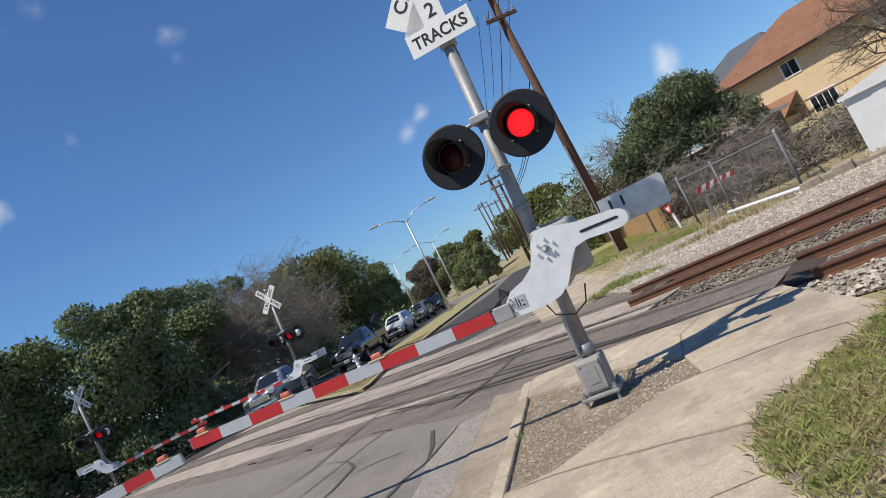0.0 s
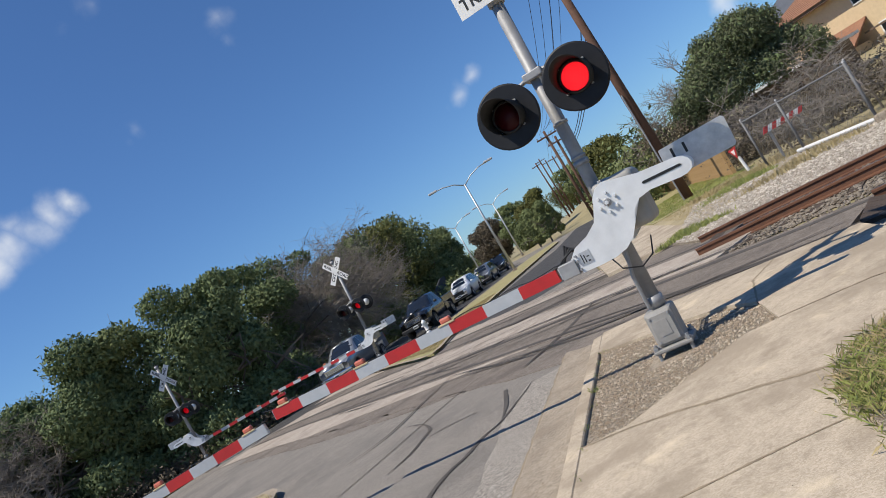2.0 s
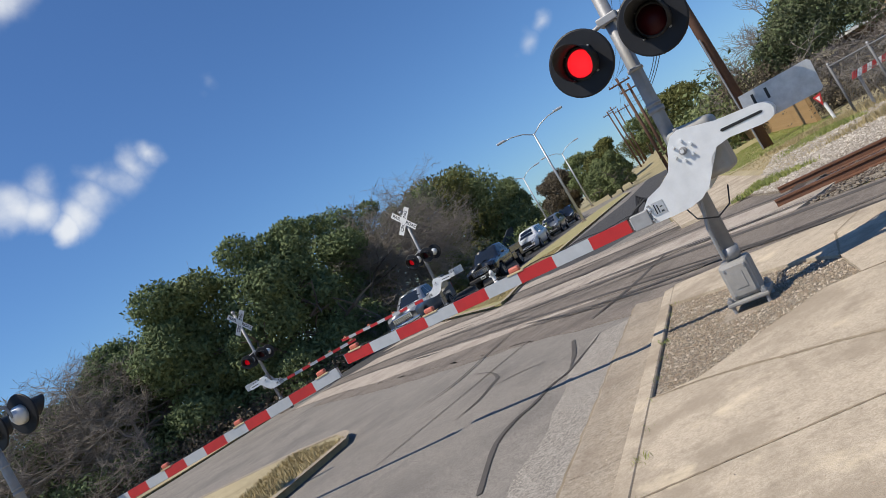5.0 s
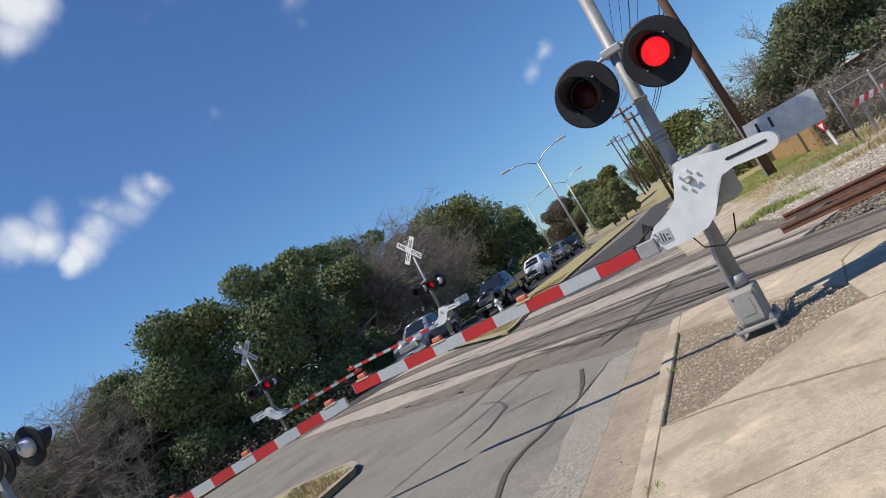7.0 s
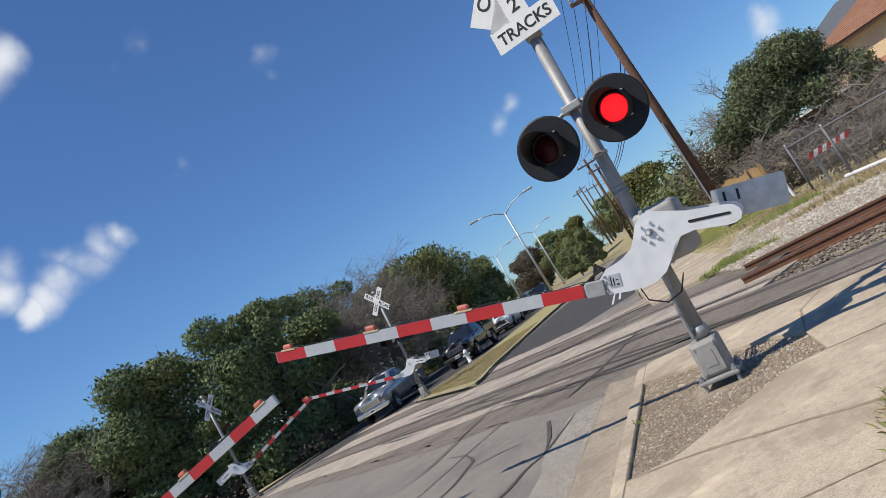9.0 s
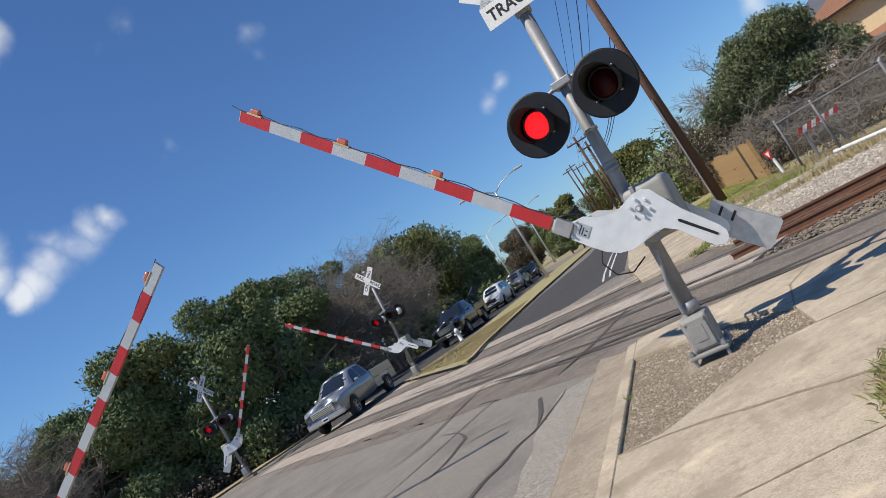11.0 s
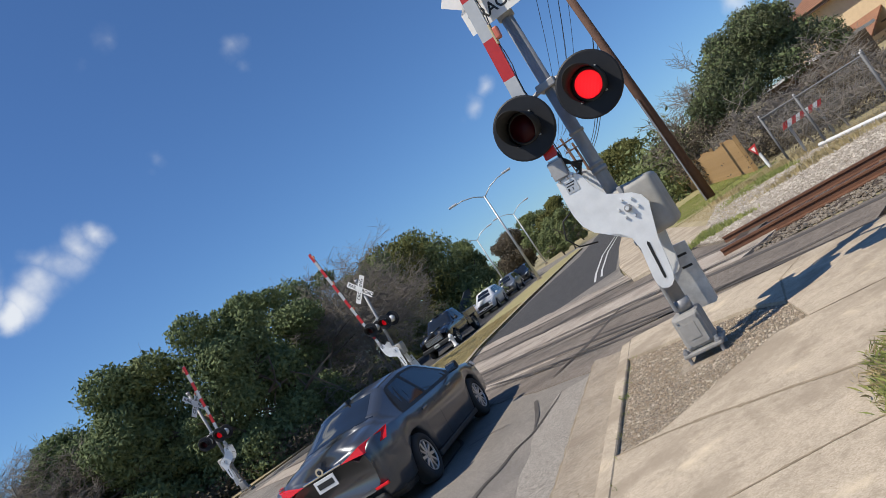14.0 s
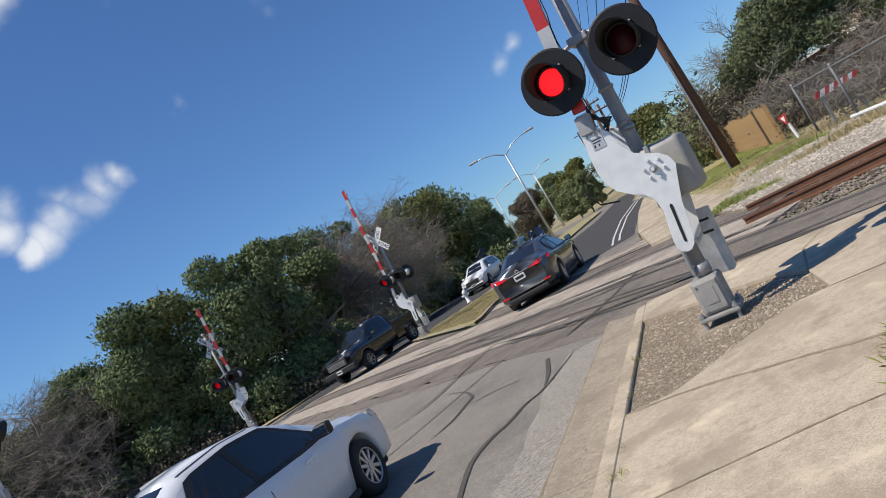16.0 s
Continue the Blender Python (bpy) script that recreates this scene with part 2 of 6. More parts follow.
M["leaf"] = mat("live_oak_leaf", (0.062, 0.086, 0.030), 0.85, 0, (0.185, 0.215, 0.088), 1.2, 0.3, island=0.7, wear=0.6, spec=0.3)
M["leaf_b"] = mat("cedar_leaf", (0.052, 0.082, 0.032), 0.85, 0, (0.165, 0.205, 0.088), 1.2, 0.3, island=0.7, wear=0.6, spec=0.3)
M["leaf_c"] = mat("yellowgreen_leaf", (0.075, 0.085, 0.022), 0.9, 0, (0.13, 0.13, 0.045), 1.2, 0.3, island=0.6, wear=0.6, spec=0.15)
M["leaf_oak"] = mat("grey_green_oak_leaf", (0.055, 0.07, 0.034), 0.9, 0, (0.14, 0.155, 0.085), 1.2, 0.3, island=0.6, wear=0.6, spec=0.15)
M["shade_soil"] = mat("leaf_litter", (0.12, 0.09, 0.06), 0.95, 0, (0.07, 0.055, 0.038), 5, 0.8, 0.6, 40)
M["polewood"] = mat("creosote_pole", (0.135, 0.068, 0.042), 0.85, 0, (0.085, 0.045, 0.03), 6, 1.5, 0.5, 40)
M["cedar"] = mat("cedar_board", (0.50, 0.33, 0.15), 0.85, 0, (0.34, 0.21, 0.09), 5, 1.2, 0.3, 50, island=0.5)
M["stucco"] = mat("cream_stucco", (0.70, 0.54, 0.33), 0.9, 0, (0.58, 0.44, 0.27), 4, 0.5, 0.3, 90)
M["shingle"] = mat("terracotta_shingle", (0.34, 0.17, 0.10), 0.85, 0, (0.22, 0.105, 0.06), 8, 1, 0.4, 40, island=0.4)
M["greyshingle"] = mat("grey_shingle", (0.11, 0.12, 0.14), 0.85, 0, (0.07, 0.078, 0.09), 8, 1, 0.4, 40)
M["trim"] = mat("brown_trim", (0.16, 0.11, 0.075), 0.8)
M["glass"] = glass_dark("window_glass", (0.02, 0.025, 0.03))
M["carglass"] = glass_dark("car_glass", (0.012, 0.014, 0.016))
M["chrome"] = mat("chrome", (0.75, 0.76, 0.78), 0.12, 1.0, (0.65, 0.66, 0.68), 10, 2)
M["alloy"] = mat("alloy_rim", (0.55, 0.56, 0.58), 0.3, 0.9, (0.42, 0.43, 0.45), 10, 2)
M["darktrim"] = mat("black_trim", (0.02, 0.02, 0.02), 0.6)
M["tail"] = mat("tail_lamp_red", (0.85, 0.02, 0.025), 0.15)
M["headlamp"] = mat("head_lamp", (0.72, 0.75, 0.78), 0.1, 0.3)
M["plate"] = mat("number_plate", (0.72, 0.73, 0.74), 0.5)
M["sedan_paint"] = paint("graphite_paint", (0.085, 0.092, 0.105))
M["silver_paint"] = paint("silver_paint", (0.30, 0.315, 0.335))
M["black_paint"] = paint("black_paint", (0.012, 0.014, 0.018), 0.25, 0.2)
M["white_paint"] = paint("white_paint", (0.74, 0.75, 0.76), 0.35, 0.0)
M["grey_paint"] = paint("grey_paint", (0.20, 0.21, 0.22))
M["barrier"] = mat("dark_fence_cloth", (0.045, 0.05, 0.055), 0.85, 0, (0.03, 0.033, 0.037), 4, 1)
M["hillgrass"] = mat("hill_grass", (0.40, 0.33, 0.19), 0.95, 0, (0.18, 0.16, 0.075), 2.2, 0.2, 0.8, 20, 10)
M["lamp_head"] = mat("lamp_head", (0.6, 0.6, 0.6), 0.5, 0.3)
M["metalwhite"] = mat("white_sheet_metal", (0.74, 0.74, 0.72), 0.5, 0, (0.62, 0.61, 0.58), 5, 0.8, 0.03, 60)
M["wire"] = mat("wire_black", (0.02, 0.02, 0.022), 0.6)
M["redsign"] = mat("sign_red", (0.50, 0.03, 0.03), 0.5)

# ---------- builders ----------


def part(name, bm, material, parent=None, label="", m=None, smooth=False):
    """Links a bmesh as one mesh object, under parent if given."""
    me = bpy.data.meshes.new(name)
    bmesh.ops.recalc_face_normals(bm, faces=bm.faces)
    bm.to_mesh(me)
    bm.free()
    if smooth:
        for p in me.polygons:
            p.use_smooth = True
    me.materials.append(M[material])
    ob = new(name, me)
    if parent is not None:
        ob.parent = parent
    if m is not None:
        ob.matrix_basis = m
    if label:
        tagged(ob, label)
    return ob


def raw(name, verts, faces, material, parent=None, label="", smooth=False):
    me = bpy.data.meshes.new(name)
    me.from_pydata([tuple(v) for v in verts], [], faces)
    me.materials.append(M[material])
    if smooth:
        for p in me.polygons:
            p.use_smooth = True
    ob = new(name, me)
    if parent is not None:
        ob.parent = parent
    if label:
        tagged(ob, label)
    return ob


def base(name, label, category, m=None, group="", kind=""):
    ob = new(name)
    ob.empty_display_size = 0.2
    if m is not None:
        ob.matrix_basis = m
    return tagged(ob, label, category, group, kind)


def box(x0, x1, y0, y1, z0, z1, bevel=0.0, bm=None, seg=2):
    b = bmesh.new()
    vs = [b.verts.new(p) for p in ((x0, y0, z0), (x1, y0, z0), (x1, y1, z0), (x0, y1, z0), (x0, y0, z1), (x1, y0, z1), (x1, y1, z1), (x0, y1, z1))]
    for f in ((3, 2, 1, 0), (4, 5, 6, 7), (0, 1, 5, 4), (1, 2, 6, 5), (2, 3, 7, 6), (3, 0, 4, 7)):
        b.faces.new([vs[i] for i in f])
    if bevel:
        bmesh.ops.bevel(b, geom=list(b.edges), offset=bevel, segments=seg, affect="EDGES", profile=0.5)
    return join(bm, b)


def join(bm, b):
    if bm is None:
        return b
    me = bpy.data.meshes.new("tmp")
    b.to_mesh(me)
    b.free()
    bm.from_mesh(me)
    bpy.data.meshes.remove(me)
    return bm


def tube(p0, p1, r0, r1=None, n=12, bm=None, cap=True):
    r1 = r0 if r1 is None else r1
    p0, p1 = Vector(p0), Vector(p1)
    d = (p1 - p0)
    q = d.to_track_quat("Z", "Y").to_matrix()
    b = bm if bm is not None else bmesh.new()
    A, B = [], []
    for i in range(n):
        c = Vector((math.cos(2 * math.pi * i / n), math.sin(2 * math.pi * i / n), 0))
        A.append(b.verts.new(p0 + q @ (c * r0)))
        B.append(b.verts.new(p1 + q @ (c * r1)))
    for i in range(n):
        j = (i + 1) % n
        b.faces.new((A[i], A[j], B[j], B[i]))
    if cap:
        b.faces.new(A[::-1])
        b.faces.new(B)
    return b


def path_tube(pts, r, n=6, bm=None):
    b = bm if bm is not None else bmesh.new()
    pts = [Vector(p) for p in pts]
    rings = []
    for i, p in enumerate(pts):
        d = (pts[min(i + 1, len(pts) - 1)] - pts[max(i - 1, 0)]).normalized()
        side = d.orthogonal().normalized() if i == 0 else (side - d * side.dot(d)).normalized()
        other = d.cross(side)
        rings.append([b.verts.new(p + (side * math.cos(2 * math.pi * k / n) + other * math.sin(2 * math.pi * k / n)) * r) for k in range(n)])
    for A, B in zip(rings[:-1], rings[1:]):
        for k in range(n):
            j = (k + 1) % n
            b.faces.new((A[k], A[j], B[j], B[k]))
    b.faces.new(rings[0][::-1])
    b.faces.new(rings[-1])
    return b


def lathe(profile, n=32, bm=None, axis="y", cap=True):
    """Revolves (radius, along) points about an axis."""
    b = bm if bm is not None else bmesh.new()
    rings = []
    for r, a in profile:
        ring = []
        for i in range(n):
            c, s = math.cos(2 * math.pi * i / n) * r, math.sin(2 * math.pi * i / n) * r
            ring.append(b.verts.new((c, a, s) if axis == "y" else ((c, s, a) if axis == "z" else (a, c, s))))
        rings.append(ring)
    for A, B in zip(rings[:-1], rings[1:]):
        for i in range(n):
            j = (i + 1) % n
            b.faces.new((A[i], A[j], B[j], B[i]))
    if cap:
        b.faces.new(rings[0])
        b.faces.new(rings[-1][::-1])
    return b


def plate(outline, t, bevel=0.0, plane="xz", at=0.0, bm=None, holes=()):
    """A sheet of thickness t cut to an outline in the xz or xy plane."""
    b = bmesh.new()
    put = (lambda u, v, w: (u, w, v)) if plane == "xz" else (lambda u, v, w: (u, v, w))
    A = [b.verts.new(put(u, v, at)) for u, v in outline]
    B = [b.verts.new(put(u, v, at + t)) for u, v in outline]
    n = len(A)
    b.faces.new(A)
    b.faces.new(B[::-1])
    for i in range(n):
        j = (i + 1) % n
        b.faces.new((A[i], B[i], B[j], A[j]))
    bmesh.ops.triangulate(b, faces=[f for f in b.faces if len(f.verts) > 4])
    return join(bm, b)


def text(name, body, size, material, parent, m, extrude=0.002, bold=0.0, sx=1.0):
    cu = bpy.data.curves.new(name, "FONT")
    cu.body, cu.size, cu.extrude, cu.align_x, cu.align_y, cu.offset = body, size, extrude, "CENTER", "CENTER", bold
    tmp = bpy.data.objects.new("tmp", cu)
    scene.collection.objects.link(tmp)
    me = bpy.data.meshes.new_from_object(tmp.evaluated_get(bpy.context.evaluated_depsgraph_get()))
    bpy.data.objects.remove(tmp)
    me.materials.clear()
    me.materials.append(M[material])
    ob = new(name, me)
    ob.parent, ob.matrix_basis = parent, m @ Matrix.Diagonal((sx, 1, 1, 1))
    return ob


def sheet(name, pts, z, material, thick=0.0, label="", category="", kind="structure", parent=None):
    """A flat ground piece from an outline in plan, with a skirt of the given depth."""
    b = bmesh.new()
    A = [b.verts.new((x, y, z)) for x, y in pts]
    top = b.faces.new(A)
    if thick:
        B = [b.verts.new((x, y, z - thick)) for x, y in pts]
        for i in range(len(A)):
            j = (i + 1) % len(A)
            b.faces.new((A[i], A[j], B[j], B[i]))
    bmesh.ops.triangulate(b, faces=[top])
    ob = part(name, b, material, parent)
    if parent is None:
        tagged(ob, label, category, "", kind)
    return ob


def strip(name, line, half, z, material, thick=0.003, parent=None):
    """A narrow flat strip along a plan polyline; half may be a list of half widths."""
    n = len(line)
    hs = half if isinstance(half, (list, tuple)) else [half] * n
    vs, fs = [], []
    for i, (x, y) in enumerate(line):
        a, c = line[max(i - 1, 0)], line[min(i + 1, n - 1)]
        d = Vector((c[0] - a[0], c[1] - a[1])).normalized()
        vs += [(x - d.y * hs[i], y + d.x * hs[i], z), (x + d.y * hs[i], y - d.x * hs[i], z)]
    for i in range(n - 1):
        fs.append((2 * i, 2 * i + 1, 2 * i + 3, 2 * i + 2))
    return raw(name, vs, fs, material, parent)


def scatter_chips(name, area, count, smin, smax, z, material, seed, label, category, slope=None):
    """Loose stones: squashed octahedra strewn over a triangle list (plan)."""
    rng = np.random.default_rng(seed)
    tri = np.array(area, float)
    ar = np.abs(np.cross(tri[:, 1] - tri[:, 0], tri[:, 2] - tri[:, 0]))
    k = rng.choice(len(tri), count, p=ar / ar.sum())
    u, v = rng.random(count), rng.random(count)
    f = u + v > 1
    u[f], v[f] = 1 - u[f], 1 - v[f]
    p = tri[k, 0] + u[:, None] * (tri[k, 1] - tri[k, 0]) + v[:, None] * (tri[k, 2] - tri[k, 0])
    s = smin + (smax - smin) * rng.random(count) ** 2
    unit = np.array([(1, 0, 0), (0, 1, 0), (-1, 0, 0), (0, -1, 0), (0, 0, 1), (0, 0, -1)], float)
    verts = unit[None] * (s[:, None, None] * (0.6 + 0.6 * rng.random((count, 6, 1))))
    a = rng.random(count) * 6.28
    c, sn = np.cos(a), np.sin(a)
    x, y = verts[..., 0].copy(), verts[..., 1].copy()
    verts[..., 0], verts[..., 1] = x * c[:, None] - y * sn[:, None], x * sn[:, None] + y * c[:, None]
    verts[..., 2] *= 0.7
    verts[..., :2] += p[:, None]
    verts[..., 2] += (z if slope is None else slope(p[:, 0], p[:, 1]))[:, None] if slope is not None else z
    faces = []
    for i in range(count):
        o = 6 * i
        faces += [(o, o + 1, o + 4), (o + 1, o + 2, o + 4), (o + 2, o + 3, o + 4), (o + 3, o, o + 4), (o + 1, o, o + 5), (o + 2, o + 1, o + 5), (o + 3, o + 2, o + 5), (o, o + 3, o + 5)]
    ob = raw(name, verts.reshape(-1, 3), faces, material)
    return tagged(ob, label, category, "", "stuff")


def tris(pts):
    return [(pts[0], pts[i], pts[i + 1]) for i in range(1, len(pts) - 1)]


def fan(pts, mid):
    return [(mid, pts[i], pts[(i + 1) % len(pts)]) for i in range(len(pts))]





def blades(name, area, count, hmin, hmax, z, material, seed, label, category="grass", lean=0.5, width=0.006, clump=0.0):
    rng = np.random.default_rng(seed)
    tri = np.array(area, float)
    ar = np.abs(np.cross(tri[:, 1] - tri[:, 0], tri[:, 2] - tri[:, 0]))
    k = rng.choice(len(tri), count, p=ar / ar.sum())
    u, v = rng.random(count), rng.random(count)
    f = u + v > 1
    u[f], v[f] = 1 - u[f], 1 - v[f]
    p = tri[k, 0] + u[:, None] * (tri[k, 1] - tri[k, 0]) + v[:, None] * (tri[k, 2] - tri[k, 0])
    if clump:
        heart = p[rng.integers(0, count, max(4, count // 60))]
        p[: count * 3 // 4] = heart[rng.integers(0, len(heart), count * 3 // 4)] + rng.normal(0, clump * 0.45, (count * 3 // 4, 2))
    p += rng.normal(0, 0.03, p.shape)
    h = hmin + (hmax - hmin) * rng.random(count)
    a = rng.random(count) * 6.28
    l = rng.random(count) * lean * h
    b = rng.random(count) * 6.28
    vs = np.zeros((count, 4, 3))
    dx, dy = np.cos(a) * width, np.sin(a) * width
    vs[:, 0] = np.stack([p[:, 0] - dx, p[:, 1] - dy, np.full(count, z)], 1)
    vs[:, 1] = np.stack([p[:, 0] + dx, p[:, 1] + dy, np.full(count, z)], 1)
    mx, my = p[:, 0] + np.cos(b) * l * 0.4, p[:, 1] + np.sin(b) * l * 0.4
    vs[:, 2] = np.stack([mx + dx * 0.7, my + dy * 0.7, z + h * 0.6], 1)
    vs[:, 3] = np.stack([p[:, 0] + np.cos(b) * l, p[:, 1] + np.sin(b) * l, z + h], 1)
    fs = []
    for i in range(count):
        o = 4 * i
        fs += [(o, o + 1, o + 2), (o, o + 2, o + 3)]
    return tagged(raw(name, vs.reshape(-1, 3), fs, material), label, category, "", "stuff")


# ---------- ground ----------
TD = Vector((0.829, -0.559))      # along the rails
TN = Vector((0.559, 0.829))       # across the rails


def tn(s, n):
    """Plan point from distances along and across the rails, from the near track's far rail end."""
    return (4.09 + TD.x * s + TN.x * n, 9.47 + TD.y * s + TN.y * n)


KNOTS = [(-30, 47), (-24, 41), (-14, 32.6), (-9.2, 27.6), (-5.89, 23.2), (-3.34, 19.6), (-1.53, 17.0), (0.43, 14.32), (1.36, 12.9), (2.7, 11.05), (4.09, 9.47), (5.75, 8.35), (7.4, 7.24)]


def crossing_line():
    """The near track's far rail line through the paved crossing, as arc lengths (0 at the rail's end), points and normals."""
    pts = []
    for i in range(1, len(KNOTS) - 2):
        p0, p1, p2, p3 = (Vector(k) for k in KNOTS[i - 1:i + 3])
        for j in range(10):
            t = j / 10
            pts.append(0.5 * ((2 * p1) + (p2 - p0) * t + (2 * p0 - 5 * p1 + 4 * p2 - p3) * t * t + (3 * p1 - p0 - 3 * p2 + p3) * t ** 3))
    us = [0.0]
    for a, b in zip(pts[:-1], pts[1:]):
        us.append(us[-1] + (b - a).length)
    zero = min(range(len(pts)), key=lambda i: (pts[i] - Vector((4.09, 9.47))).length)
    us = [u - us[zero] for u in us]
    nor = []
    for i in range(len(pts)):
        d = (pts[min(i + 1, len(pts) - 1)] - pts[max(i - 1, 0)]).normalized()
        nor.append(Vector((-d.y, d.x)))
    return us, pts, nor


KU, KP, KN = crossing_line()


def kp(u, o):
    """Plan point u metres along the crossing line and o metres beyond it."""
    i = max(0, min(len(KU) - 2, sum(1 for k in KU if k <= u) - 1))
    t = (u - KU[i]) / (KU[i + 1] - KU[i])
    p, n = KP[i].lerp(KP[i + 1], t), KN[i].lerp(KN[i + 1], t).normalized()
    return (p.x + n.x * o, p.y + n.y * o)


def gz(x, y):
    """Height of the open ground."""
    return -0.16 + 7.0 * math.exp(-(((x - 32) / 16) ** 2 + ((y - 128) / 30) ** 2)) + 1.3 * math.exp(-(((x - 24) / 10) ** 2 + ((y - 50) / 14) ** 2))


def ground_mesh():
    """One sheet to the horizon, rising to a low hill beyond the bend."""
    vs, fs = [], []
    xs = [-2500, -700, -250, -120, -80, -60, -45, -30, -20, -10, 0, 4, 8, 11, 14, 17, 20, 23, 26, 30, 35, 42, 50, 65, 80, 120, 250, 700, 2500]
    ys = [-2500, -600, -150, -40, -15, 0, 10, 20, 26, 32, 37, 42, 47, 52, 58, 64, 70, 76, 82, 88, 94, 100, 115, 135, 160, 200, 300, 700, 2500]
    for y in ys:
        for x in xs:
            vs.append((x, y, gz(x, y)))
    n = len(xs)
    for j in range(len(ys) - 1):
        for i in range(n - 1):
            fs.append((j * n + i, j * n + i + 1, (j + 1) * n + i + 1, (j + 1) * n + i))
    return tagged(raw("ground", vs, fs, "hillgrass", smooth=True), "dry winter grass over flat ground and a low hill", "ground", "", "structure")


ground_mesh()

# asphalt roadway through the crossing, both carriageways, and the bend beyond
RB = [(-0.55, 5.0), (0.1, 9.6), (1.55, 16.6), (2.0, 22), (3.2, 31), (4.8, 41), (7.2, 53), (9.6, 64), (10.4, 74), (8.5, 86), (3, 96)]
sheet("road", [(-3.4, -12), (-0.55, 5.0), (-0.05, 9.0), (1.6, 16.8), (2.0, 22), (3.2, 31), (4.8, 41), (7.2, 53), (9.6, 64), (11.6, 78), (12.4, 92), (11.0, 106), (5, 117), (-12, 122), (-14, 90), (-12, 70), (-11.5, 50), (-14.5, 36), (-19, 27), (-34, 14), (-30, -12)],
      -0.11, "asphalt", 0, "worn grey asphalt road with tyre marks", "road")
sheet("road", [(-3.3, 21.8), (2.05, 23.5), (3.2, 31), (4.8, 41), (7.2, 53), (9.6, 64), (11.6, 78), (12.4, 92), (11.0, 106), (5, 117), (-12, 122), (-12, 114), (2, 110), (6.8, 102), (8.2, 92), (7.6, 80), (5.6, 68), (3.1, 53), (-0.9, 38), (-2.9, 27.5)],
      -0.106, "asphalt_new", 0, "dark newer asphalt lane curving away beyond the crossing", "road")
sheet("road", [(-15, 33), (-7.6, 30.5), (-4.6, 36.5), (-1.4, 52), (1.5, 66), (-2, 80), (-9, 84), (-10, 66), (-10.5, 50)],
      -0.106, "asphalt_new", 0, "dark asphalt of the oncoming carriageway", "road")
# crossing surface bands, laid along the tracks


def band(u0, u1, o0, o1, z, material, label, ragged=0.0, seed=0, thick=0.05, taper=0.0):
    """A paved strip along the crossing line, with slightly uneven edges."""
    r = random.Random(seed)
    n = max(6, int((u1 - u0) / 0.45))
    def near_edge(u):
        return o1 - (o1 - o0) * min(1.0, max(0.03, (u1 - u) / taper)) if taper else o0

    lo = [kp(u0 + (u1 - u0) * i / n, near_edge(u0 + (u1 - u0) * i / n) + r.uniform(-ragged, ragged) * (0.6 if taper else 1)) for i in range(n + 1)]
    hi = [kp(u0 + (u1 - u0) * i / n, o1 + r.uniform(-ragged, ragged)) for i in range(n + 1)]
    vs = [(x, y, z) for x, y in lo + hi] + [(x, y, z - thick) for x, y in lo + hi]
    m = n + 1
    fs = [(i, i + 1, m + i + 1, m + i) for i in range(n)] + [(2 * m + i, 2 * m + i + 1, i + 1, i) for i in range(n)] + [(m + i, m + i + 1, 3 * m + i + 1, 3 * m + i) for i in range(n)]
    fs += [(0, m, 3 * m, 2 * m), (n, 2 * m + n, 3 * m + n, m + n)]
    return tagged(raw("road", vs, fs, material), label, "road", "", "structure")


BROWN, PALE = "rubber-darkened brown asphalt of the level crossing", "pale dusty concrete strip of the level crossing"
band(-27, -0.4, -2.75, -1.25, -0.100, "crossing", BROWN, 0.07, 1)
band(-27, -6.0, -2.65, -1.25, -0.0965, "panel", PALE, 0.06, 7, taper=10.0)
band(-22, -6.0, -3.4, -2.75, -0.1, "crossing", BROWN, 0.08, 9, taper=7.0)
band(-27, 0.0, -1.25, 0.28, -0.092, "crossing", BROWN, 0.02, 2)
band(-27, -2.6, 0.28, 1.75, -0.096, "panel", PALE, 0.05, 3)
band(-27, -3.6, 1.75, 3.35, -0.092, "crossing", BROWN, 0.02, 4)
band(-29, -5.0, 3.35, 4.5, -0.100, "panel", PALE, 0.10, 5)
# flangeways beside each rail, and lanes blackened by wheels
for o, u1, w in ((-1.12, 0.0, 0.06), (0.02, 0.0, 0.075), (1.95, -3.6, 0.05), (3.2, -3.6, 0.05)):
    band(-27, u1, o - w, o + w, -0.086, "skid", "dark flangeway groove in the crossing", 0.012, 6, 0.01)

# foreground edge: light aggregate strip, gutter, curb
E0 = Vector((0.187, 0.982))
ER = Vector((0.982, -0.187))


def ep(a, b):
    """Plan point: a metres along the curb from abreast of the camera, b metres to its right (0 = back of curb)."""
    p = Vector((-1.38, 0.0)) + E0 * a + ER * b
    return (p.x, p.y)


 
def ragged_edge(a0, a1, b, amp, step, seed):
    r = random.Random(seed)
    return [ep(a0 + step * i, b + r.uniform(-amp, amp)) for i in range(int((a1 - a0) / step) + 1)]


def shoulder():
    inner, outer = [ep(-12 + 0.12 * i, -0.6) for i in range(186)], [ep(-12 + 0.12 * i, -1.24 + 0.05 * math.sin(i * 0.21) + 0.03 * math.sin(i * 0.57 + 1)) for i in range(186)]
    n = len(inner)
    return tagged(raw("road", [(x, y, -0.106) for x, y in outer + inner], [(i, n + i, n + i + 1, i + 1) for i in range(n - 1)], "aggregate"), "pale exposed-aggregate asphalt shoulder", "road", "", "structure")


shoulder()


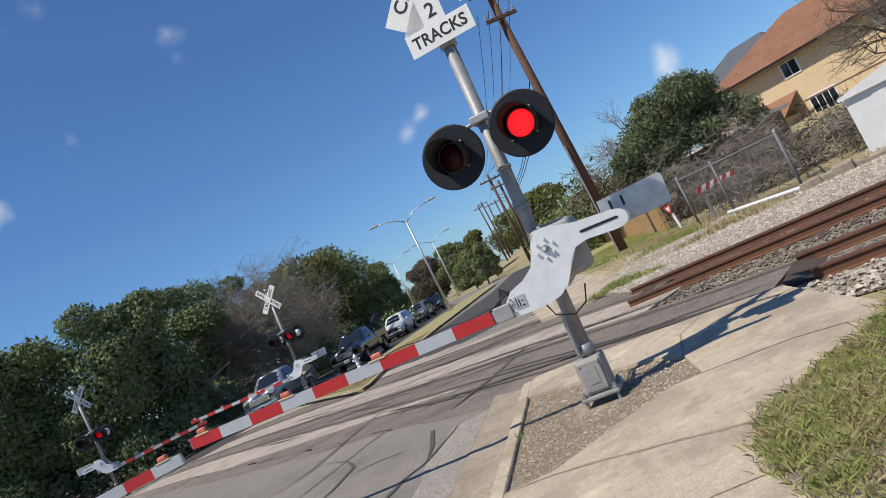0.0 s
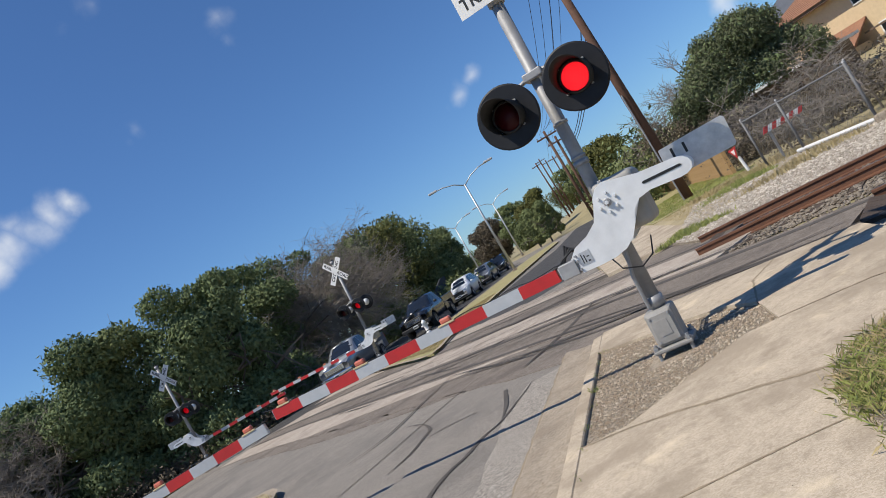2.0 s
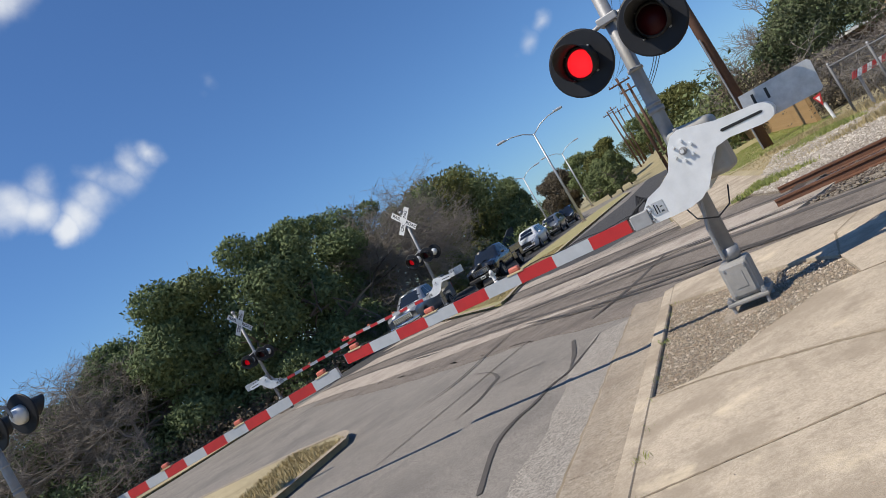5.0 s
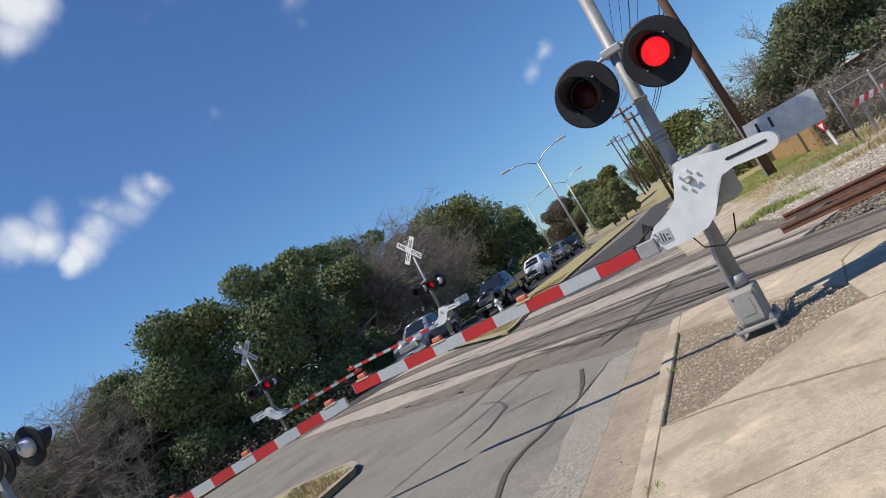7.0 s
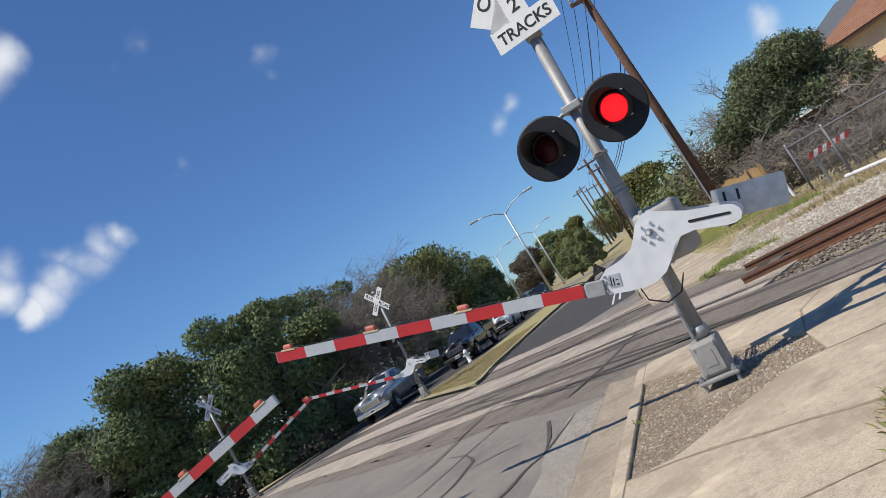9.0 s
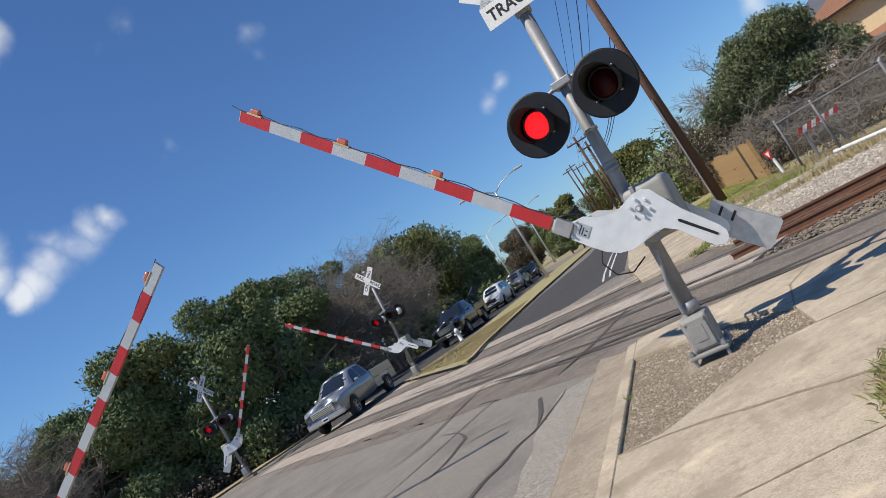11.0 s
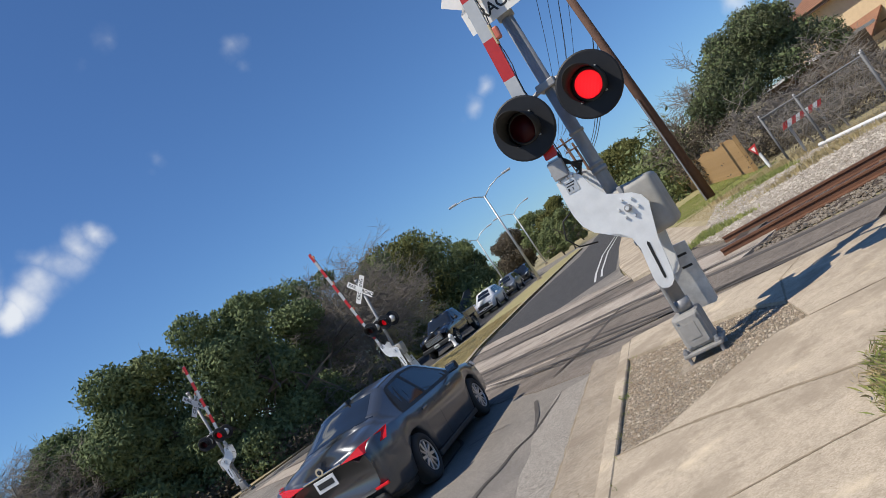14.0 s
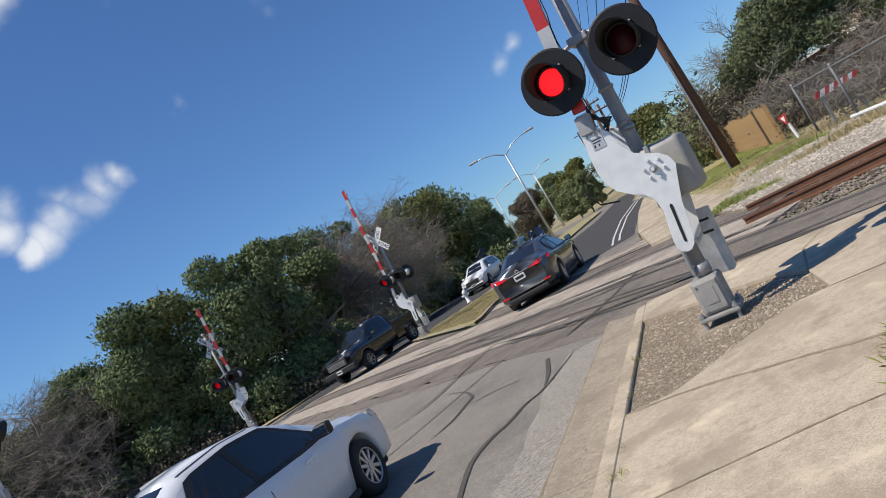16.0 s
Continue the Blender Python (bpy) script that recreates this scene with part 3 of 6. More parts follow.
def gutter_run():
    """Concrete gutter pans with tooled joints, falling gently from the kerb."""
    root = base("gutter", "weathered concrete gutter with cross joints", "gutter", kind="structure")
    a = -10.0
    while a < 10.9:
        a1 = min(a + 3.05, 10.95)
        vs = []
        for aa, k in ((a + 0.004, 0), (a1 - 0.004, 1)):
            end = 0.45 if a1 > 10.9 and k else 0.0
            for b, z in ((-0.68, -0.16), (-0.68, -0.098), (-0.66, -0.092), (-0.42, -0.099), (-0.17, -0.088), (-0.15, -0.16)):
                x, y = ep(aa - end * (b + 0.68) / 0.5, b)
                vs.append((x, y, z))
        raw("gutter_pan", vs, [(i, i + 1, 7 + i, 6 + i) for i in range(5)] + [(0, 1, 2, 3, 4, 5), (11, 10, 9, 8, 7, 6)], "curb", root)
        a = a1


gutter_run()
tagged(strip("gutter_crack", ragged_edge(-6, 10.8, -0.685, 0.012, 0.15, 9), [0.006 + 0.012 * random.Random(i).random() for i in range(113)][:len(ragged_edge(-6, 10.8, -0.685, 0.012, 0.15, 9))], -0.0955, "crackfill"), "dirt-filled crack along the gutter", "joint", "", "structure")


def curb_run():
    root = base("curb", "weathered concrete kerb with chipped joints", "kerb", kind="structure")
    a = -8.0
    while a < 10.2:
        ln = min(2.4, 10.25 - a)
        vs = []
        prof = [(-0.165, -0.10), (-0.15, -0.02), (-0.13, 0.0), (-0.01, 0.004), (0.0, -0.006), (0.0, -0.2)]
        for aa in (a + 0.006, a + ln - 0.006):
            for b, z in prof:
                x, y = ep(aa, b)
                vs.append((x, y, z))
        n = len(prof)
        fs = [(i, i + 1, n + i + 1, n + i) for i in range(n - 1)] + [tuple(range(n))[::-1], tuple(range(n, 2 * n))]
        raw("kerb_stone", vs, fs, "concrete", root)
        a += 2.4


curb_run()

# pavement slabs
SL = []


def slabs():
    root = base("pavement", "sunlit tan concrete pavement with dirty joints", "pavement", kind="structure")
    quads = [
        [ep(-4.2, 0.004), ep(4.24, 0.004), (0.01, 4.105), (0.49, 4.052), (0.80, 4.015), (1.21, 3.93), (1.14, 3.4), (1.3, 2.4), (1.3, -4.0)],
        [ep(4.256, 0.004), ep(5.95, 0.004), (0.13, 5.692), (0.50, 5.452), (0.74, 5.242), (0.95, 5.092), (1.26, 4.822), (1.43, 4.70), (1.40, 4.67), (1.26, 4.25), (1.215, 3.945), (0.80, 4.031), (0.49, 4.068), (0.01, 4.121)],
        [ep(5.965, 0.004), (0.13, 5.79), (0.43, 5.95), (0.87, 6.21), (1.35, 6.45), (1.64, 6.37), (2.31, 6.055), (2.62, 5.755), (2.5, 5.32), (2.33, 5.3), (2.16, 5.08), (1.92, 4.93), (1.73, 4.97), (1.51, 4.70), (1.44, 4.716), (1.265, 4.838), (0.955, 5.108), (0.745, 5.258), (0.505, 5.468), (0.135, 5.708)],
        [(1.645, 6.386), (1.78, 7.26), (2.10, 8.25), (2.55, 8.75), (3.29, 8.12), (3.1, 6.8), (2.99, 5.8), (2.75, 5.44), (2.52, 5.33), (2.635, 5.768), (2.318, 6.071)],
        [ep(10.38, 0.004), (1.3, 9.75), (1.95, 9.25), (2.545, 8.755), (2.09, 8.255), (1.775, 7.275), (1.62, 7.8), (1.3, 8.2), (0.96, 8.45), (0.33, 9.08)],
    ]
    for q in quads:
        sheet("slab", q, 0.0, "concrete", 0.14, parent=root)
    return root


slabs()
sheet("ground_patch", [(-0.32, 5.6), (0.5, 9.9), (1.5, 9.3), (2.1, 7.9), (1.85, 6.3), (0.5, 5.7)], -0.035, "gravel", 0, "gravel bed round the signal mast", "gravel", "structure")
GB = [(-0.2, 6.0), (0.36, 9.05), (0.96, 8.44), (1.3, 8.19), (1.62, 7.78), (1.77, 7.25), (1.63, 6.4), (1.35, 6.47), (0.87, 6.23), (0.43, 5.97), (0.1, 5.86)]
scatter_chips("grit", tris([ep(1, -0.64), ep(10.6, -0.64), ep(10.4, -0.2), ep(1, -0.2)]), 130, 0.003, 0.011, -0.092, "stone", 4, "small stones washed into the gutter", "grit")
scatter_chips("grit", tris([ep(2, 0.05), ep(5.9, 0.05), (1.3, 4.8), (1.1, 3.4), (1.0, 2.0)]), 90, 0.002, 0.008, 0.002, "stone", 5, "scattered grit on the pavement", "grit")
scatter_chips("gravel", fan(GB, (0.7, 7.2)), 7500, 0.004, 0.019, -0.03, "stone", 3, "loose tan gravel and stone chips", "gravel")

# joints in the slabs: dirt and dead weeds


def joint(line, half, seed):
    """Dirt and grit caught in a pavement joint, of uneven width."""
    r = random.Random(seed)
    pts = []
    for (x0, y0), (x1, y1) in zip(line[:-1], line[1:]):
        n = max(2, int(math.hypot(x1 - x0, y1 - y0) / 0.03))
        pts += [(x0 + (x1 - x0) * i / n, y0 + (y1 - y0) * i / n) for i in range(n)]
    pts.append(line[-1])
    pts = [(x + r.uniform(-0.004, 0.004), y + r.uniform(-0.004, 0.004)) for x, y in pts]
    strip("joint_dirt", pts, [half * r.uniform(0.6, 1.0) * (1.7 if r.random() < 0.12 else 1) for _ in pts], 0.0025, "crackfill")


joint([(-0.27, 5.85), (0.13, 5.70), (0.50, 5.46), (0.74, 5.25), (0.95, 5.10), (1.26, 4.83), (1.43, 4.71)], 0.021, 1)
joint([ep(4.25, 0.02), (0.01, 4.113), (0.49, 4.06), (0.80, 4.023), (1.21, 3.935)], 0.012, 2)
joint([(1.645, 6.378), (2.315, 6.063), (2.63, 5.762)], 0.010, 3)
joint([(1.78, 7.27), (2.095, 8.252), (2.545, 8.752)], 0.012, 4)
for o in [o for o in bpy.data.objects if o.name.startswith("joint_dirt")]:
    tagged(o, "dirt-filled pavement joint", "joint", "", "structure")

# medians and verges
sheet("median", [(-3.5, 23.3), (-3.3, 26.9), (-1.25, 38.5), (2.0, 55), (4.3, 66), (4.2, 72), (1.4, 66), (-1.6, 52), (-4.4, 37.5), (-6.6, 34.0), (-7.6, 32.6), (-6.6, 30.2), (-5.2, 27.0), (-3.9, 23.9)], 0.0, "greengrass", 0.16, "grassy median of winter turf", "median", "structure")
MEDG = [(-3.6, 24.1), (-3.5, 26.9), (-1.5, 38.5), (-4.2, 37.0), (-6.4, 33.6), (-7.3, 32.5), (-5.2, 27.6)]
sheet("median", [(-5.45, 12.4), (-5.75, 13.3), (-7.2, 14.1), (-10.5, 15.2), (-14, 10), (-14, -4), (-9.5, -4)], 0.0, "drygrass", 0.16, "grassy near median with pale stones", "median", "structure")
strip("median_kerb", [(-9.3, -4), (-5.47, 12.3), (-5.62, 12.9), (-5.9, 13.4), (-7.3, 14.2), (-10.5, 15.3)], 0.09, 0.012, "curb")
strip("median_kerb", [(-7.7, 32.6), (-6.65, 30.1), (-5.25, 26.9), (-3.92, 23.7), (-3.6, 23.2), (-3.4, 23.7), (-3.18, 26.9), (-1.15, 38.5), (2.1, 55), (4.4, 66), (4.3, 72)], 0.085, 0.012, "curb")
strip("median_kerb", [(-7.7, 32.7), (-6.7, 34.1), (-4.5, 37.6), (-1.7, 52), (1.3, 66)], 0.085, 0.010, "curb")
for o in [o for o in bpy.data.objects if o.name.startswith("median_kerb")]:
    tagged(o, "weathered concrete kerb round the median", "kerb", "", "structure")
sheet("verge", [(2.2, 18.6), (2.2, 23.5), (3.4, 31), (5.0, 41), (7.4, 53), (9.8, 64), (10.6, 74), (14, 74), (13, 55), (10, 42), (8, 30), (7.3, 22), (8.2, 17.2), (11.5, 17.4), (14, 14), (14, 12.7), (9.0, 14.8), (4.5, 16.7)], -0.05, "drygrass", 0.08, "strip of dry grass beside the road and tracks", "verge", "structure")
sheet("pavement", [(1.7, 17.2), (2.05, 22), (3.25, 31), (4.85, 41), (7.25, 53), (7.9, 53), (5.9, 41), (4.6, 31), (4.3, 24), (3.9, 17.8), (2.9, 16.3)], -0.015, "concrete", 0.1, "pale concrete pavement beyond the tracks", "pavement", "structure")
sheet("verge", [(-12.1, 66), (-11.0, 50), (-14.6, 36.6), (-19.5, 27.4), (-35, 13.5), (-60, 20), (-60, 70), (-20, 80)], -0.07, "shade_soil", 0.08, "leaf litter and brown undergrowth below the trees", "verge", "structure")
sheet("verge", [(-11.5, 49.0), (-14.4, 36.8), (-19.2, 27.6), (-34, 14), (-36, 16.0), (-20.2, 29.2), (-15.6, 38.0), (-12.8, 50)], -0.05, "drygrass", 0.06, "band of straw-coloured grass along the kerb", "verge", "structure")
strip("kerb_far", [(-11.3, 52), (-14.2, 36.9), (-19.0, 27.7), (-34, 14)], 0.12, -0.02, "curb")
tagged(bpy.data.objects["kerb_far"], "concrete kerb of the oncoming carriageway", "kerb", "", "structure")
sheet("verge", [(4.4, 24.2), (7.7, 24.0), (8.7, 34), (9.1, 46), (12, 58), (9.0, 58), (5.9, 41), (4.9, 31)], -0.03, "greengrass", 0.1, "thin green-brown lawn before the wooden fence", "verge", "structure")
# lane lines
for ln, w in (([(1.35, 24), (1.7, 27), (3.0, 36), (4.9, 46), (7.2, 57), (8.9, 66), (10.6, 80), (11.2, 93), (9.8, 104), (4.5, 114)], 0.04), ([(1.65, 24.5), (1.95, 27), (3.3, 36), (5.2, 46), (7.55, 57), (9.3, 66), (11.0, 80), (11.7, 93), (10.3, 105), (5.0, 115.5)], 0.04), ([(-6.9, 32.4), (-5.0, 38), (-2.6, 48), (0.2, 60)], 0.06)):
    tagged(strip("lane_line", ln, w, -0.098, "lane_white"), "worn white lane line", "road marking", "", "structure")
# tyre marks on the asphalt
rngk = random.Random(5)
LOW = [([(-1.87, 6.0), (-1.88, 7.01), (-1.84, 7.46), (-1.68, 7.9), (-1.49, 8.16), (-1.29, 8.62), (-1.07, 8.87), (-0.87, 9.39), (-0.69, 9.89), (-0.59, 10.26)], [0.03, 0.035, 0.04, 0.04, 0.035, 0.03, 0.025, 0.02, 0.012, 0.005]),
       ([(-1.0, 10.73), (-0.99, 9.68), (-1.04, 8.97)], [0.03, 0.03, 0.01]),
       ([(-2.74, 9.53), (-2.47, 10.02), (-2.33, 10.69), (-2.28, 11.04), (-2.5, 11.8), (-2.9, 12.5)], [0.008, 0.03, 0.035, 0.03, 0.015, 0.006]),
       ([(-2.36, 10.51), (-1.89, 10.48), (-1.43, 10.28)], [0.004, 0.018, 0.008]),
       ([(-3.9, 9.3), (-3.0, 10.9), (-2.1, 12.6), (-1.3, 13.7)], [0.010, 0.016, 0.016, 0.008])]
HIGH = [([(-0.68, 11.65), (-0.25, 12.24), (0.23, 13.0), (0.66, 13.91), (0.98, 14.58)], [0.02, 0.05, 0.055, 0.04, 0.02]), ([(-3.94, 11.96), (-3.3, 12.61), (-2.81, 14.11), (-2.31, 15.55)], [0.01, 0.03, 0.03, 0.012])]
for k in range(40):
    u, o = rngk.uniform(-19, -5), rngk.uniform(-1.9, 4.4)
    drift, ln = rngk.choice((0.02, -0.03, 0.05, 0.16, -0.12, 0.24)) + rngk.uniform(-0.03, 0.03), rngk.uniform(2.0, 7.0)
    pts, hw = [], []
    wide = rngk.uniform(0.018, 0.05)
    for i in range(9):
        pts.append(kp(u + ln * i / 8, o + drift * ln * i / 8 + 0.02 * math.sin(i)))
        hw.append(wide * math.sin(math.pi * (i + 0.5) / 9))
    HIGH.append((pts, hw))
def eased(line, half, n=6):
    """A smooth curve through the points of a mark, with its half widths."""
    q = [Vector((x, y, h)) for (x, y), h in zip(line, half)]
    q = [2 * q[0] - q[1]] + q + [2 * q[-1] - q[-2]]
    out = []
    for p0, p1, p2, p3 in zip(q, q[1:], q[2:], q[3:]):
        for j in range(n):
            t = j / n
            out.append(0.5 * (2 * p1 + (p2 - p0) * t + (2 * p0 - 5 * p1 + 4 * p2 - p3) * t * t + (3 * p1 - p0 - 3 * p2 + p3) * t ** 3))
    out.append(q[-2])
    return [(v.x, v.y) for v in out], [max(0.002, v.z * rngk.uniform(0.85, 1.1)) for v in out]


for z, marks in ((-0.1005, LOW), (-0.0835, HIGH)):
    for k, (ln, hw) in enumerate(marks):
        ln, hw = eased(ln, hw)
        tagged(strip("tyre_mark", ln, hw, z + 0.0002 * k, "skid"), "black tyre mark on the road", "tyre mark", "", "structure")

# ---------- rails, sleepers, ballast ----------


def rail(n, s0, s1, z):
    prof = [(-0.07, 0), (-0.07, 0.02), (-0.012, 0.035), (-0.012, 0.115), (-0.036, 0.125), (-0.036, 0.155), (-0.026, 0.163), (0.026, 0.163), (0.036, 0.155), (0.036, 0.125), (0.012, 0.115), (0.012, 0.035), (0.07, 0.02), (0.07, 0)]
    vs = [(*tn(s, n + a), z + b) for s in (s0, s1) for a, b in prof]
    k = len(prof)
    fs = [(i, (i + 1) % k, k + (i + 1) % k, k + i) for i in range(k)] + [tuple(range(k))[::-1], tuple(range(k, 2 * k))]
    r = raw("rail", vs, fs, "rail")
    top = raw("rail_head", [(*tn(s, n + a), z + 0.1645) for s in (s0, s1) for a in (-0.025, 0.025)], [(0, 1, 3, 2)], "railtop", r)
    return tagged(r, "rust-brown steel rail on ballast", "rail", "rails")


rail(-1.25, 0.35, 60, -0.155)
rail(0.0, 0.05, 60, -0.155)
rail(2.0, -3.0, 60, -0.13)
rail(3.38, -3.4, 60, -0.13)
sheet("ground_patch", [tn(-0.05, -2.2), tn(0.0, 0.9), tn(-3.3, 1.2), tn(-4.4, 4.0), tn(-3.6, 5.9), tn(3, 8.6), tn(60, 7.6), tn(60, -3.4), tn(3, -3.4)], -0.145, "gravel", 0, "dirty ballast bed", "ballast", "structure")
for k in range(38):
    ob = part("sleeper", box(-1.25, 1.25, -0.11, 0.11, -0.08, 0.0, 0.012), "tie", None, "", pose(*tn(0.7 + 0.55 * k, -0.62), -0.148, 0, 0, 56))
    tagged(ob, "weathered timber railway sleeper in ballast", "sleeper", "sleepers")
for k in range(46):
    ob = part("sleeper", box(-1.25, 1.25, -0.11, 0.11, -0.08, 0.0, 0.012), "tie", None, "", pose(*tn(-2.6 + 0.55 * k, 2.7), -0.125, 0, 0, 56))
    tagged(ob, "weathered timber railway sleeper in ballast", "sleeper", "sleepers")
scatter_chips("ballast", tris([tn(0.4, 0.2), tn(-2.6, 1.2), tn(-2.4, 1.85), tn(24, 1.85), tn(24, 0.2)]), 5200, 0.02, 0.05, -0.12, "ballast_dark", 11, "grey-brown ballast between the tracks", "ballast")
SHOULDER = [tn(-3.5, 3.55), tn(-4.6, 5.0), tn(-6.2, 11.5), tn(-3.4, 11.2), tn(2, 8.6), tn(9, 7.0), tn(26, 6.4), tn(26, 3.55)]
sheet("ground_patch", SHOULDER, -0.046, "gravel", 0.1, "dusty ground under the ballast shoulder", "ballast", "structure")
scatter_chips("ballast", tris(SHOULDER), 34000, 0.018, 0.048, -0.042, "ballast", 12, "pale crushed-stone ballast shoulder", "ballast")
scatter_chips("ballast", tris([tn(0.3, -2.4), tn(0.2, -1.4), tn(14, -1.4), tn(14, -3.4), tn(2.6, -3.2)]), 5200, 0.02, 0.06, -0.12, "ballast", 13, "pale grey ballast beside the pavement edge", "ballast")
scatter_chips("ballast", tris([tn(0.4, -1.1), tn(0.4, -0.15), tn(20, -0.15), tn(20, -1.1)]), 2600, 0.02, 0.05, -0.14, "ballast_dark", 14, "ballast between the rails", "ballast")
scatter_chips("ballast", tris([tn(-2.8, 2.15), tn(-2.9, 3.25), tn(22, 3.25), tn(22, 2.15)]), 3500, 0.02, 0.05, -0.12, "ballast_dark", 15, "ballast between the rails", "ballast")


def timber_ramp(s, n0, n1, z):
    """Splayed end of a crossing panel: heavy timbers falling to the ballast."""
    root = base("timber_ramp", "worn timber end ramp of the crossing panel", "timber ramp", pose(*tn(s, (n0 + n1) / 2), z, 0, 0, math.degrees(math.atan2(TD.y, TD.x))), "timber ramps")
    w, k = n1 - n0, 4
    for i in range(k):
        b = bmesh.new()
        y0, y1 = -w / 2 + w * i / k + 0.006, -w / 2 + w * (i + 1) / k - 0.006
        v = [b.verts.new(p) for p in ((-0.05, y0, -0.1), (0.5, y0, -0.1), (-0.05, y0, 0.035), (-0.05, y1, -0.1), (0.5, y1, -0.1), (-0.05, y1, 0.035))]
        for f in ((0, 1, 2), (3, 5, 4), (0, 3, 4, 1), (1, 4, 5, 2), (2, 5, 3, 0)):
            b.faces.new([v[i] for i in f])
        part("timber", b, "tie", root)


timber_ramp(0.06, -1.15, -0.08, -0.085)
timber_ramp(-3.0, 2.1, 3.3, -0.085)

# grass
GR = [(1.36, 4.72), (1.74, 4.98), (2.28, 5.17), (2.78, 5.52), (3.3, 6.0), (5.5, 6.7), (6.0, 3.5), (4.0, 1.0), (1.3, 2.4), (1.08, 3.5), (1.17, 4.25)]
sheet("lawn", GR, 0.006, "gravel", 0.1, "earth under the verge grass", "ground", "structure")
blades("grass", fan(GR, (3.0, 4.2)), 90000, 0.015, 0.075, 0.0, "blade", 21, "tufted green and straw verge grass", width=0.0028, lean=1.5, clump=0.10)
blades("grass", fan(GR, (3.0, 4.2)), 42000, 0.015, 0.07, 0.0, "straw", 22, "dead straw among the verge grass", width=0.0022, lean=2.0, clump=0.14)
blades("grass", tris(MEDG), 16000, 0.02, 0.06, 0.0, "straw", 23, "short dry median grass", width=0.012)
blades("grass", [((-5.5, 12.5), (-7.2, 13.9), (-8.2, 8)), ((-5.5, 12.5), (-8.2, 8), (-6.7, 8))], 6000, 0.03, 0.10, 0.0, "straw", 24, "ragged dry median grass", width=0.01)
blades("grass", [((7.3, 22.5), (8.2, 17.5), (8.8, 17.5)), ((7.3, 22.5), (8.8, 17.5), (8.2, 23)), ((8.2, 17.4), (8.8, 17.8), (13, 14.2)), ((5.2, 24), (7.4, 20), (7.4, 23.5)), ((5.0, 17.5), (7.9, 16.3), (7.6, 19))], 5200, 0.03, 0.16, -0.05, "straw", 25, "tall dry grass along the fence", width=0.012)
blades("grass", [((4.2, 17.2), (7.4, 17.6), (7.4, 23.5)), ((4.2, 17.2), (7.4, 23.5), (4.6, 24)), ((4.8, 24.4), (7.8, 24.4), (8.6, 34)), ((4.8, 24.4), (8.6, 34), (5.0, 32))], 12000, 0.015, 0.05, -0.05, "straw", 27, "patchy dry winter turf", width=0.008, lean=1.5)
blades("grass", [((4.6, 20), (7.2, 20.5), (7.4, 24)), ((4.8, 24.4), (7.8, 24.4), (8.6, 34)), ((4.8, 24.4), (8.6, 34), (5.0, 32))], 22000, 0.015, 0.07, -0.04, "blade", 28, "thin green turf before the wooden fence", width=0.010, lean=1.3, clump=0.4)
blades("grass", [((2.7, 16.2), (4.4, 15.6), (3.6, 17.4)), ((6.0, 20.2), (7.0, 19.5), (6.6, 22))], 2600, 0.03, 0.13, -0.05, "blade", 26, "green tuft beside the ballast", width=0.012)
for k in range(14):
    a = 2.0 + 0.55 * k
    x, y = ep(a, 0.01)
    w = blades("weed", [((x - 0.02, y), (x + 0.05, y - 0.03), (x + 0.03, y + 0.12))], 10 if k % 5 else 34, 0.02, 0.035 if k % 5 else 0.06, -0.01, "blade", 60 + k, "small weed in the kerb joint", "weed", 0.9, 0.003)

# ---------- crossing signals ----------
WING = [(-0.56, -0.33), (-0.47, -0.24), (-0.32, -0.19), (-0.20, -0.11), (-0.145, 0.0), (-0.11, 0.09), (-0.05, 0.16), (0.03, 0.19), (0.12, 0.165), (0.35, 0.11), (0.68, 0.08), (0.75, 0.06), (0.79, 0.02), (0.80, -0.02), (0.78, -0.07), (0.73, -0.095), (0.66, -0.10), (0.38, -0.075), (0.26, -0.10), (0.18, -0.17), (0.13, -0.28), (0.06, -0.38), (-0.04, -0.45), (-0.16, -0.48), (-0.30, -0.485), (-0.50, -0.48)]


